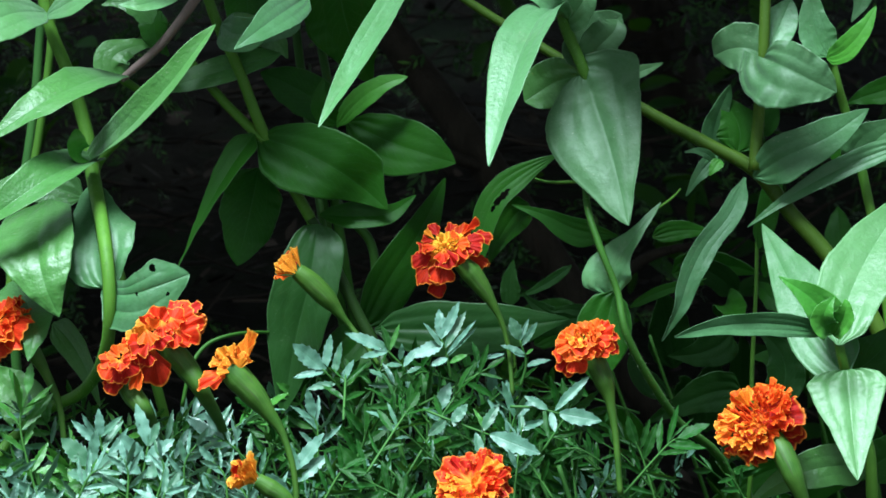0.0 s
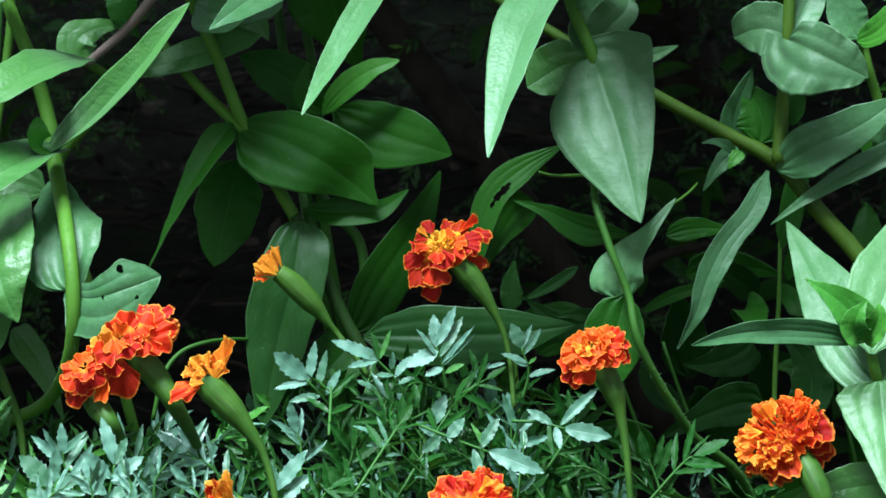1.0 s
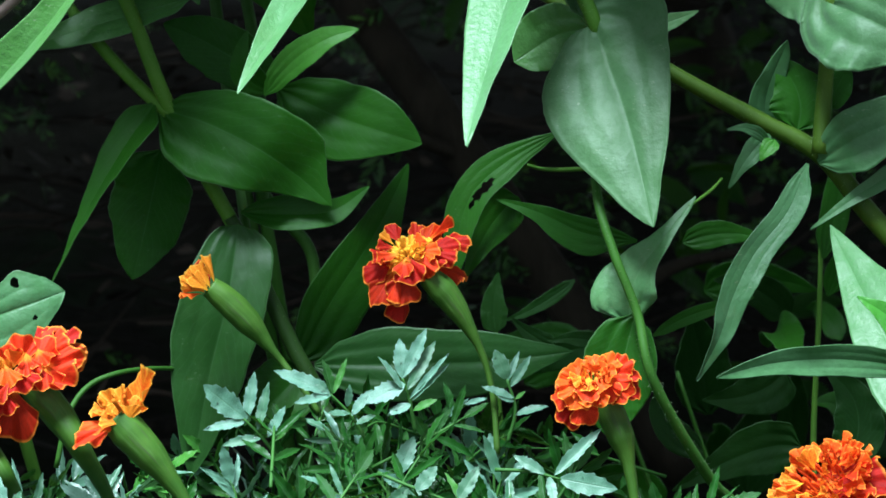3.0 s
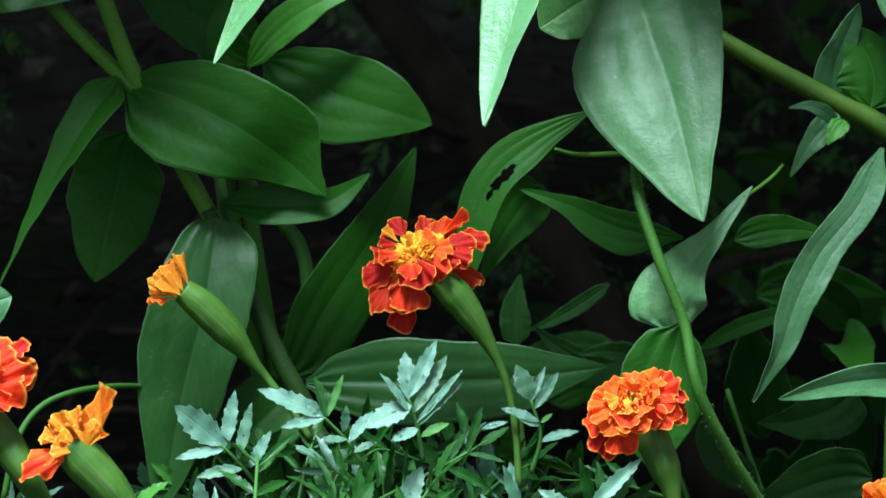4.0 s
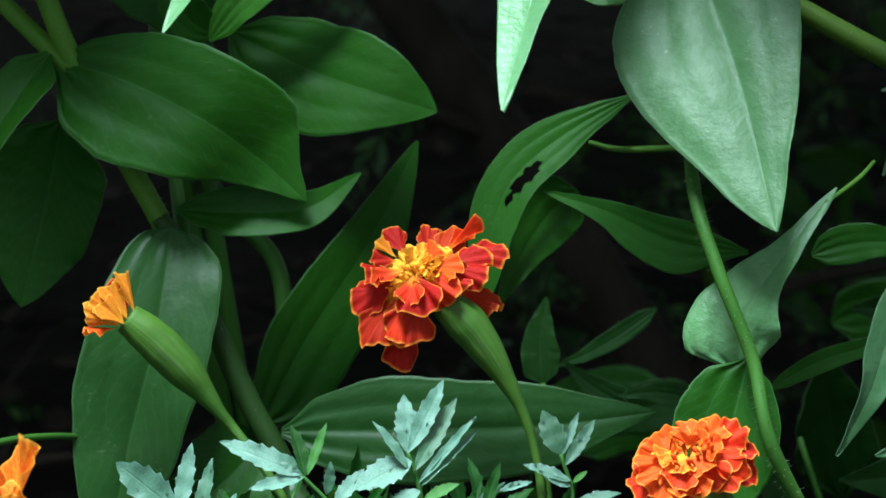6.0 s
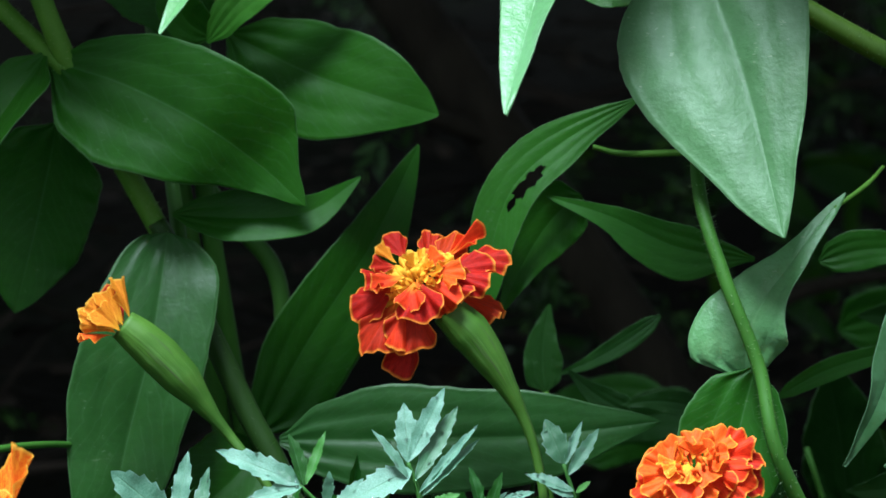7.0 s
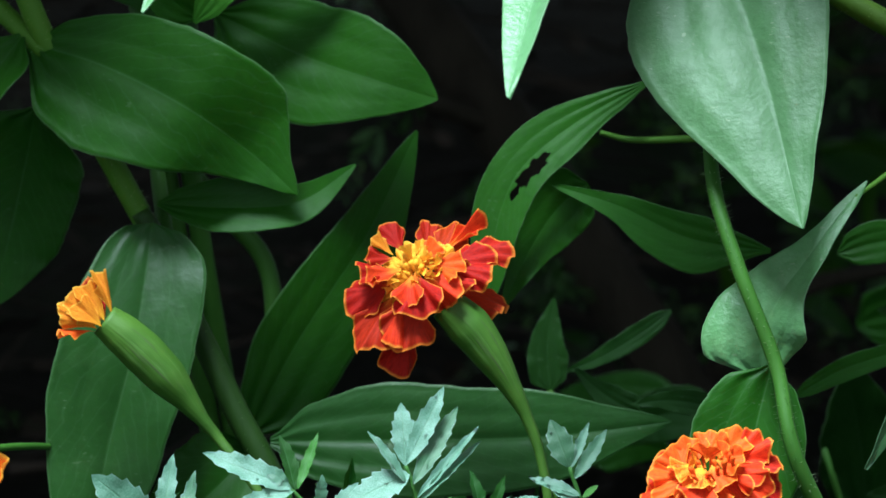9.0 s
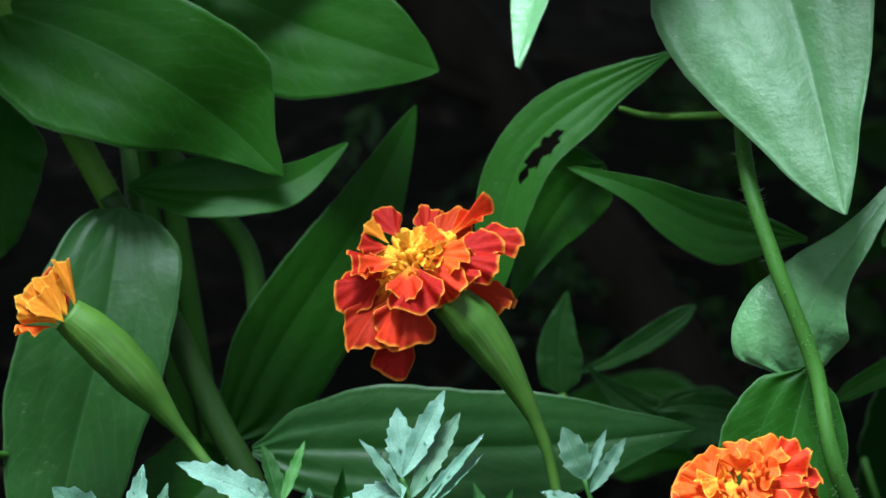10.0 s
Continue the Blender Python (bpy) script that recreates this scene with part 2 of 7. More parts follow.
def bark_material(name, low, high):
    m = Nodes(name)
    ridges, big = m.noise(60, 5, 0.7, stretch=(1, 1, 0.18)), m.noise(9, 4)
    c = m.ramp(m.math("ADD", m.math("MULTIPLY", ridges, 0.7), m.math("MULTIPLY", big, 0.3)), (0.35, low), (0.65, high))
    m.bump(ridges, 1.0, 0.008)
    return m.end(c, 0.9, spec=0.2)


def island_material(name, stops, rough):
    m = Nodes(name)
    r = m.node("NewGeometry").outputs["Random Per Island"]
    c = m.ramp(r, *stops)
    c = m.mix(m.math("MULTIPLY", m.noise(45, 3), 0.6), c, tuple(x * 0.55 for x in stops[0][1]))
    return m.end(c, rough, 0.12, c, spec=0.35)


SOIL = soil_material()
# Bark and twigs are darkened likewise, shade put into their colour.
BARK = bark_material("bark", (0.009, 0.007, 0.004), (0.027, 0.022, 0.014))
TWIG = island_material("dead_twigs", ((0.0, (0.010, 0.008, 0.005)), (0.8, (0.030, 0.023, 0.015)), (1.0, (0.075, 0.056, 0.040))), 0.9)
# the few brightest sprays stand for sunlit specks, put into the colour
NEEDLE = island_material("evergreen_sprays", ((0.0, (0.018, 0.055, 0.008)), (0.85, (0.042, 0.115, 0.014)), (1.0, (0.12, 0.26, 0.03))), 0.6)

# ------------------------------------------------------------------ building helpers
TOWARD = Vector((0.0, -0.9848, 0.1736))     # from the bed to the camera; leaves are turned this way to fit its view
SKYWARD = Vector((-0.05, -0.84, 0.54))        # towards the open sky above the camera
RIGHT = Vector((1.0, 0.0, 0.0))
UP = Vector((0.0, 0.1736, 0.9848))


def aim(right, up, toward):
    return (RIGHT * right + UP * up + TOWARD * toward).normalized()


def mesh_of(name, verts, faces, uvs=None, material=None, smooth=True):
    me = bpy.data.meshes.new(name)
    me.from_pydata([tuple(p) for p in verts], [], faces)
    if uvs:
        layer = me.uv_layers.new(name="UVMap")
        index = np.empty(len(me.loops), dtype=np.int32)
        me.loops.foreach_get("vertex_index", index)
        layer.data.foreach_set("uv", np.array(uvs, dtype=np.float32)[index].ravel())
    if smooth:
        me.polygons.foreach_set("use_smooth", [True] * len(me.polygons))
    if material:
        me.materials.append(material)
    return me


def under(ob, parent, label=""):
    """Hang a mesh built in world places under its thing or part."""
    ob.parent = parent
    ob.matrix_parent_inverse = Matrix() if parent.parent else parent.matrix_basis.inverted()
    return tagged(ob, label)


def thing(name, place, label, category, group=""):
    ob = new(name)
    ob.location = place
    ob.empty_display_size = 0.05
    return tagged(ob, label, category, group)


def curve_through(points, n):
    """n + 1 points and as many tangents along a smooth line through the given points."""
    pts = [Vector(p) for p in points]
    ext = [2 * pts[0] - pts[1], *pts, 2 * pts[-1] - pts[-2]]
    out = []
    for i in range(n + 1):
        x = i / n * (len(pts) - 1)
        k = min(int(x), len(pts) - 2)
        f = x - k
        a, b, c, d = ext[k:k + 4]
        out.append(0.5 * (2 * b + (c - a) * f + (2 * a - 5 * b + 4 * c - d) * f * f + (3 * b - a - 3 * c + d) * f ** 3))
    tan = [(out[min(i + 1, n)] - out[max(i - 1, 0)]).normalized() for i in range(n + 1)]
    return out, tan


def tube_data(points, radii, n=24, sides=10, ribs=0.0, rough=0.05, seed=0):
    line, tan = curve_through(points, n)
    verts, faces, uvs = [], [], []
    side = tan[0].orthogonal().normalized()
    for i, (p, t) in enumerate(zip(line, tan)):
        side = (side - t * side.dot(t)).normalized()
        other = t.cross(side)
        x = i / n * (len(radii) - 1)
        k = min(int(x), len(radii) - 2)
        r = radii[k] + (radii[k + 1] - radii[k]) * (x - k)
        for j in range(sides):
            a = 2 * math.pi * j / sides
            rr = r * (1 + ribs * (1 if j % 2 else -1) + rough * noise.noise(p * 90 + Vector((j * 1.7, seed, 0))))
            verts.append(p + (side * math.cos(a) + other * math.sin(a)) * rr)
            uvs.append((abs(2 * j / sides - 1), i / n))
    for i in range(n):
        for j in range(sides):
            k = (j + 1) % sides
            faces.append((i * sides + j, i * sides + k, (i + 1) * sides + k, (i + 1) * sides + j))
    faces.append(tuple(range(sides - 1, -1, -1)))
    faces.append(tuple(range(n * sides, (n + 1) * sides)))
    return verts, faces, uvs


def stem(parent, points, radii, material=None, name="stem", n=28, label="", hairs=0):
    verts, faces, uvs = tube_data(points, radii, n, seed=len(points))
    ob = under(new(name, mesh_of(name, verts, faces, uvs, material or STEM)), parent, label)
    if hairs:
        line, tan = curve_through(points, 200)
        hv, hf = [], []
        for _ in range(hairs):
            i = random.randrange(200)
            x = i / 200 * (len(radii) - 1)
            k = min(int(x), len(radii) - 2)
            r = radii[k] + (radii[k + 1] - radii[k]) * (x - k)
            out = tan[i].cross(Vector((random.gauss(0, 1), random.gauss(0, 1), random.gauss(0, 1)))).normalized()
            across = out.cross(tan[i])
            foot = line[i] + tan[i] * random.uniform(0, 0.002) + out * r * 0.95
            b = len(hv)
            hv += [foot + across * 0.00008, foot - across * 0.00008, foot + tan[i] * 0.0001, foot + out * random.uniform(0.0010, 0.0026) + tan[i] * random.uniform(-0.0006, 0.0006)]
            hf += [(b, b + 1, b + 3), (b + 1, b + 2, b + 3), (b + 2, b, b + 3)]
        fuzz = under(new("hairs", mesh_of("hairs", hv, hf, material=HAIR, smooth=False)), parent, "short pale bristles")
        fuzz["kind"] = "stuff"
    return ob


hair = Nodes("stem_hair")
HAIR = hair.end((0.26, 0.36, 0.18), 0.5, 0.4)


def blade(parent, points, left, right, turn=(0, 0), cup=0.16, wave=0.05, material=None, label="", bulge=0.02, holes=(), facing=None, uneven=1.0, ear=0.12, lobe=(0, 0)):
    """A leaf along a bent midrib. left, right: the half widths on either side at 0.1, 0.3, 0.5, 0.7 and 0.9 of its
    length.
    turn: degrees by which the blade rolls about its midrib, at base and tip, from lying square to the camera.
    ear: how wide it still is where it clasps the stem. lobe: how far either side reaches back beyond its base."""
    n, m = (46, 14) if not holes else (130, 36)
    line, tan = curve_through(points, n)
    phase = random.uniform(0, 6.28)
    length = (line[-1] - line[0]).length
    width = max(left) + max(right)
    stations = [0.0, 0.1, 0.3, 0.5, 0.7, 0.9, 1.0]

    def half(widths, s):
        w = [widths[0] * ear, *widths, 0.0]
        k = max(i for i in range(6) if s >= stations[i])
        f = (s - stations[k]) / (stations[k + 1] - stations[k])
        p = [w[max(k - 1, 0)], w[k], w[k + 1], w[min(k + 2, 6)]]
        v = 0.5 * (2 * p[1] + (p[2] - p[0]) * f + (2 * p[0] - 5 * p[1] + 4 * p[2] - p[3]) * f * f + (3 * p[1] - p[0] - 3 * p[2] + p[3]) * f ** 3)
        if ear > 0.3 and s < 0.1:
            v = widths[0] * (s / 0.1) ** 0.4
        return max(v if s < 0.9 else w[5] * (1 - f) ** 0.85, 0.0) + 0.0003

    verts, uvs, normals = [], [], []
    thick = 0.00045
    relief, fold = (0.30, 0.02) if material in (None, LEAF, WAXY, DIM_WEED) else (0.50, 0.03)
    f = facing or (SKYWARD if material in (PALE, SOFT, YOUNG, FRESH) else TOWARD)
    for i, (p, t) in enumerate(zip(line, tan)):
        s = i / n
        nrm = f - t * f.dot(t)
        nrm = nrm.normalized() if nrm.length > 0.05 else t.orthogonal().normalized()
        nrm = Matrix.Rotation(radians(turn[0] + (turn[1] - turn[0]) * s), 3, t) @ nrm
        side = t.cross(nrm)
        for j in range(-m, m + 1):
            v = j / m
            q = abs(v)
            h = half(right if v > 0 else left, s)
            lift = cup * h * q ** 1.25
            lift += bulge * h * (abs(math.sin(math.pi * q * 2.1)) ** 0.8 * (1 - s) ** 0.8 + 1.2 * math.sin(math.pi * min(1, q * 1.2)) * s) * (1 - 0.3 * q)
            rim = noise.noise(Vector((s * 6.5, 11 if v > 0 else 17, phase))) + 0.5 * noise.noise(Vector((s * 15, 21 if v > 0 else 27, phase)))
            lift += 1.2 * wave * width * q ** 2.4 * rim * min(1, s * 5)
            lift += 0.07 * h * math.exp(-9 * s) * math.sin(v * 13 + phase)
            spot = Vector((s * length, v * h, phase))
            lift += relief * width * (0.030 * noise.noise(spot * 50) + 0.020 * noise.noise(spot * 120)) * min(1, (1 - s) * 6)
            lift += fold * h * (abs(math.sin(math.pi * (q * 2.2 - 0.2 * s))) - 0.6) * (1 - s) ** 2.2      # the folds along the three veins
            jag = 1 + uneven * (0.016 * noise.noise(Vector((s * 23, 5 if v > 0 else 9, phase))) + 0.08 * noise.noise(Vector((s * 5, 2 if v > 0 else 7, phase))) + 0.012 * noise.noise(Vector((s * 60, 3 if v > 0 else 8, phase)))) * q
            back = lobe[v > 0] * q * max(0.0, 1 - s / 0.3) ** 2
            verts.append(p + side * (v * h * jag) + nrm * lift - t * back)
            normals.append(nrm)
            uvs.append(((v + 1) / 2, s))
    count, w = len(verts), 2 * m + 1
    verts += [p - q * thick for p, q in zip(verts[:count], normals)]
    uvs += uvs
    faces = []
    for i in range(n):
        for j in range(w - 1):
            s, v = (i + 0.5) / n, (j + 0.5 - m) / m
            if any(((s - hs) / hr) ** 2 + ((v - hv) / (hr * 4.5)) ** 2 < 1 + 1.0 * noise.noise(Vector((s * 34, v * 8, hs * 50))) for hs, hv, hr in holes):
                continue
            k = i * w + j
            faces.append((k, k + 1, k + w + 1, k + w))
            faces.append((count + k, count + k + w, count + k + w + 1, count + k + 1))
    for i in range(n):
        for k, flip in ((i * w, 0), (i * w + w - 1, 1)):
            quad = (k, k + w, count + k + w, count + k)
            faces.append(quad[::-1] if flip else quad)
    return under(new("leaf", mesh_of("leaf", verts, faces, uvs, material or LEAF)), parent, label)


def leaf(parent, base, mid, tip, width, turn=(0, 0), cup=0.16, wave=0.05, shape=(0.42, 0.95), material=None, label="", clasp=0.10, bulge=0.02, holes=(), facing=None):
    """An even-sided leaf from base over mid to tip. shape: how full it is towards the base and towards the tip."""
    base, mid, tip = Vector(base), Vector(mid), Vector(tip)
    a, b = shape[0], shape[1] + 0.1
    peak = ((a / (a + b)) ** a) * ((b / (a + b)) ** b)
    widths = [width / 2 * max(s ** a * (1 - s) ** b / peak, clasp * (1 - s) ** 4) for s in (0.1, 0.3, 0.5, 0.7, 0.9)]
    return blade(parent, [base, base * 0.375 + mid * 0.75 - tip * 0.125, mid, tip * 0.375 + mid * 0.75 - base * 0.125, tip], widths, widths, turn, cup, wave, material, label, bulge, holes, facing, 1.6)


# ------------------------------------------------------------------ marigold pieces
def petal_mesh(seed, spread=78, ruffle=0.085, curl=0.12, lobes=3):
    """A petal of length 1 along x: a fan with a soft scalloped end that ruffles towards the margin."""
    rnd = random.Random(seed)
    n, m = 12, 32
    ph, ph2, fr = rnd.uniform(0, 6.28), rnd.uniform(0, 6.28), rnd.uniform(1.3, 2.2)
    verts, uvs, faces = [], [], []
    for i in range(n + 1):
        v = i / n
        for j in range(m + 1):
            u = j / m
            k = 2 * u - 1
            r = v * (1 - 0.34 * abs(k) ** 2.6 + 0.045 * math.cos(lobes * math.pi * k + ph2) + 0.016 * math.cos(9 * k + ph))
            th = radians(spread) * k * 0.5 * (0.55 + 0.45 * v ** 0.7)
            z = curl * v * v + ruffle * v ** 2.2 * (math.sin(fr * math.pi * k + ph) + 0.3 * math.sin(2.4 * fr * math.pi * k + ph2)) + 0.05 * math.cos(math.pi * k) * v * (1 - v) + 0.040 * v ** 4 * math.sin(6.3 * math.pi * k * fr / 1.7 + ph)
            z -= 0.10 * max(0.0, v - 0.8) ** 2 * 8 * (0.6 + 0.4 * math.sin(5 * k + ph))
            verts.append((0.02 + r * math.cos(th), r * math.sin(th), z))
            uvs.append((u, v))
    for i in range(n):
        for j in range(m):
            k = i * (m + 1) + j
            faces.append((k, k + 1, k + m + 2, k + m + 1))
    return verts, faces, uvs


PETALS = {}
# the angle a petal fills, its ruffle, its curl and its lobes
SPREADS = {"broad": (84, 0.10, -0.14, 2), "mid": (74, 0.17, 0.03, 3), "small": (66, 0.17, 0.15, 3), "cup": (64, 0.10, 0.22, 2), "roll": (84, 0.12, -0.20, 2), "spike": (46, 0.05, -0.10, 1), "frill": (82, 0.10, 0.02, 3)}


def petal(kind, material, rnd):
    key = (kind, material.name, rnd.randrange(7))
    if key not in PETALS:
        spread, ruffle, curl, lobes = SPREADS[kind]
        v, f, uv = petal_mesh(key[2] * 13 + len(kind), spread, ruffle, curl, lobes)
        PETALS[key] = mesh_of("petal", v, f, uv, material)
    return PETALS[key]


PICK = random.Random(77)


def lone_petal(body, head, kind, material, base, tip, width, face):
    """One petal of a flower; base and tip in millimetres to the right, up and towards the camera from head."""
    root, end = (head + (RIGHT * p[0] + UP * p[1] + TOWARD * p[2]) / 1000 for p in (base, tip))
    along = end - root
    ll = along.length
    ax = along / ll
    az = aim(*(c + PICK.gauss(0, 0.22) for c in face))
    az = (az - ax * az.dot(ax)).normalized()
    ob = under(new("petal", petal(kind, material, PICK)), body)
    ob.matrix_basis = Matrix.Translation(root) @ Matrix((ax, az.cross(ax), az)).transposed().to_4x4() @ Matrix.Diagonal((ll, width / (1420 * math.sin(radians(SPREADS[kind][0]) / 2)), ll, 1))


def flower(plant, line, radii, head, axis, size, rings, seed, label, disc=None, dome=None):
    """A marigold: a stalk that swells into the green calyx, and rings of petals round its end.
    rings: (count, kind, material, length, lift in degrees, height along the axis, start) ; lengths and heights are shares of size."""
    rnd = random.Random(seed)
    verts, faces, uvs = tube_data(line, radii, 44, 20, ribs=0.05, rough=0.04, seed=seed)
    body = under(new("flower", mesh_of("flower", verts, faces, uvs, CALYX)), plant, label)
    z = axis.normalized()
    x = z.orthogonal().normalized()
    turn = Matrix((x, z.cross(x), z)).transposed().to_4x4()
    frame_m = Matrix.Translation(head) @ turn
    for count, kind, material, length, lift, height, start in rings:
        for i in range(count):
            a = 360 * (i + rnd.uniform(-0.22, 0.22)) / count + start
            ll = size * length * rnd.uniform(0.78, 1.14)
            m = frame_m @ pose(0, 0, size * height, 0, 0, a) @ pose(0.0, 0, 0, rnd.uniform(-24, 24), -(lift + rnd.uniform(-15, 15)), 0)
            m = m @ Matrix.Diagonal((ll, ll * rnd.uniform(0.85, 1.1), ll, 1))
            ob = new("petal", petal(kind, material, rnd))
            under(ob, body)
            ob.matrix_basis = m
    if dome:
        count, reach, length, materials, kind, loose, flat, warm = dome
        for i in range(count):
            th = 4 + 88 * math.sqrt((i + 0.5) / count)
            a = i * 137.508
            ll = size * length * rnd.uniform(0.72, 1.2)
            foot = Vector((size * reach * math.sin(radians(th)), 0, size * reach * flat * math.cos(radians(th))))
            m = frame_m @ pose(0, 0, 0, 0, 0, a) @ Matrix.Translation(foot) @ pose(0, 0, 0, rnd.uniform(-loose, loose), -(64 - th * 0.92 + rnd.uniform(-0.5, 0.5) * loose), rnd.uniform(-0.7, 0.7) * loose)
            m = m @ Matrix.Diagonal((ll, ll * rnd.uniform(0.85, 1.2), ll, 1))
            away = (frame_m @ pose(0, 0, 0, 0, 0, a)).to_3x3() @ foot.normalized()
            share = 0.5 - 0.62 * away.dot(warm) + rnd.gauss(0, 0.2)      # petals turn gold towards warm, partly as sunlight put into their colour
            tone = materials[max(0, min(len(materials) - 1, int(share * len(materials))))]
            ob = new("petal", petal(kind, tone, rnd))
            under(ob, body)
            ob.matrix_basis = m
    if disc:
        count, spread, tall, material = disc
        slim = 0.15 / math.sqrt(count)
        dv, df, duv = [], [], []
        for i in range(count):
            r = spread * size * math.sqrt((i + 0.5) / count)
            a = i * 2.39996
            foot = Vector((r * math.cos(a), r * math.sin(a), size * 0.10))
            lean = Vector((math.cos(a), math.sin(a), 0)) * (0.5 * r / (spread * size))
            h = size * tall * rnd.uniform(0.5, 1.2)
            lean += Vector((rnd.gauss(0, 0.18), rnd.gauss(0, 0.18), 0))
            w = size * slim * rnd.uniform(0.6, 1.5)
            b = len(dv)
            for level, (hh, ww) in enumerate(((0, 0.5), (0.55, 0.8), (0.85, 1.25), (1.0, 0.8))):
                for j in range(5):
                    t = 2 * math.pi * j / 5 + a
                    dv.append(frame_m @ (foot + (Vector((0, 0, 1)) + lean).normalized() * h * hh + Vector((math.cos(t), math.sin(t), 0)) * w * ww))
                    duv.append((0.5, 0.25 + 0.6 * hh))
            for level in range(3):
                for j in range(5):
                    k = (j + 1) % 5
                    df.append((b + level * 5 + j, b + level * 5 + k, b + level * 5 + 5 + k, b + level * 5 + 5 + j))
            df.append(tuple(b + 15 + j for j in range(5)))
        under(new("disc", mesh_of("disc", dv, df, duv, material)), body, "golden tuft of small florets")
    return body


LEAFLETS, LEAFLET_DATA = ([], [], []), []
for seed in range(8):
    rnd = random.Random(500 + seed)
    n, teeth = 40, rnd.choice((5, 6, 7))
    bend, fold, twist = rnd.uniform(-0.20, 0.10), rnd.uniform(0.1, 0.5), rnd.uniform(-0.3, 0.3)
    verts, uvs, faces = [], [], []
    for i in range(n + 1):
        s = i / n
        h = 0.142 * (s + 0.005) ** 0.85 * (1 - s) ** 0.95 / 0.287 + 0.003
        tooth = 1 + (0.16 + 0.24 * s) * (((s * teeth) % 1.0) ** 1.6 - 0.35) * min(1, s * 3) * (1 if s < 0.95 else 0.2)
        for j in range(5):
            v = (j - 2) / 2
            w = v * h * (tooth if abs(v) == 1 else 1)
            z = bend * s * s + fold * abs(w) + twist * w * s + 0.012 * math.sin(s * 19 + seed) * abs(v)
            verts.append((s, w, z))
            uvs.append(((v + 1) / 2, s))
    count = len(verts)
    for i in range(n):
        for j in range(4):
            k = i * 5 + j
            faces.append((k, k + 5, k + 6, k + 1))
    LEAFLET_DATA.append((verts, faces, uvs))
    for shelf, material in zip(LEAFLETS, (FROND, SHADED_FROND, GREEN_FROND)):
        shelf.append(mesh_of("leaflet", verts, faces, uvs, material))


def frond(plant, base, mid, tip, size=0.028, pairs=5, turn=0.0, seed=0, facing=None, joined=None, tone=0):
    """A feathered marigold leaf: a thin midrib with toothed leaflets in pairs and one at the end."""
    rnd = random.Random(seed)
    base, mid, tip = Vector(base), Vector(mid), Vector(tip)
    tip = tip - (tip - mid).normalized() * size
    verts, faces, uvs = tube_data([base, mid, tip], [0.0009, 0.0007, 0.0004], 14, 6, rough=0.02)
    if joined is None:
        rib = under(new("leaf", mesh_of("leaf", verts, faces, uvs, STALK)), plant)
    else:
        add_joined(joined, verts, faces, uvs, 3)
    line, tan = curve_through([base, mid, tip], 40)
    f = facing or Vector((0.0, -0.77, 0.64))
    for k in range(pairs + 1):
        s = 0.22 + 0.76 * k / pairs
        i = min(40, round(s * 40))
        p, t = line[i], tan[i]
        nrm = (f - t * f.dot(t)).normalized()
        nrm = Matrix.Rotation(radians(turn), 3, t) @ nrm
        side = nrm.cross(t)
        sizes = size * (0.62 + 0.5 * math.sin(math.pi * min(1, 0.25 + 0.62 * k / pairs)))
        for sign in ((-1, 1) if k < pairs else (0,)):
            out = (52 - 20 * k / pairs + rnd.uniform(-9, 9)) * sign
            d = Matrix.Rotation(radians(out), 3, nrm) @ t
            d = (d + nrm * rnd.uniform(-0.3, 0.4)).normalized()
            y = nrm.cross(d).normalized()
            y = Matrix.Rotation(radians(rnd.uniform(-48, 48)), 3, d) @ y
            z = d.cross(y)
            q = p - t * rnd.uniform(0, 0.004)
            ll = sizes * rnd.uniform(0.8, 1.15) * (1.15 if k == pairs else 1)
            m = Matrix.Translation(q) @ Matrix((d, y, z)).transposed().to_4x4() @ Matrix.Diagonal((ll, ll * (rnd.uniform(0.5, 0.85) if k < pairs else 1.15), ll, 1))
            kind = rnd.randrange(8)
            if joined is None:
                ob = under(new("leaflet", LEAFLETS[tone][kind]), rib)
                ob.matrix_basis = m
            else:
                shape = LEAFLET_DATA[kind]
                add_joined(joined, [m @ Vector(p) for p in shape[0]], shape[1], shape[2], tone)


def spread_frond(plant, anchor, *line):
    """The midrib of a marigold leaf whose leaflets are set one by one; points in millimetres from anchor."""
    pts = [anchor + (RIGHT * p[0] + UP * p[1] + TOWARD * p[2]) / 1000 for p in line]
    verts, faces, uvs = tube_data(pts, [0.0011, 0.0009, 0.0006], 14, 6, rough=0.02)
    return under(new("leaf", mesh_of("leaf", verts, faces, uvs, STALK)), plant)


def lone_leaflet(rib, anchor, base, tip, width, face=(0.0, 0.35, 0.9), tone=0):
    root, end = (anchor + (RIGHT * p[0] + UP * p[1] + TOWARD * p[2]) / 1000 for p in (base, tip))
    ax = (end - root).normalized()
    az = aim(*face)
    az = (az - ax * az.dot(ax)).normalized()
    ll = (end - root).length
    ob = under(new("leaflet", LEAFLETS[tone][PICK.randrange(8)]), rib)
    ob.matrix_basis = Matrix.Translation(root) @ Matrix((ax, az.cross(ax), az)).transposed().to_4x4() @ Matrix.Diagonal((ll, width / 345, ll, 1))
    if tone == 0:
        for vert in PICK.sample(list(ob.data.vertices), 4):
            drop(ob.matrix_basis @ vert.co, az, PICK.uniform(0.0003, 0.0009))


DROPS = ([], [])


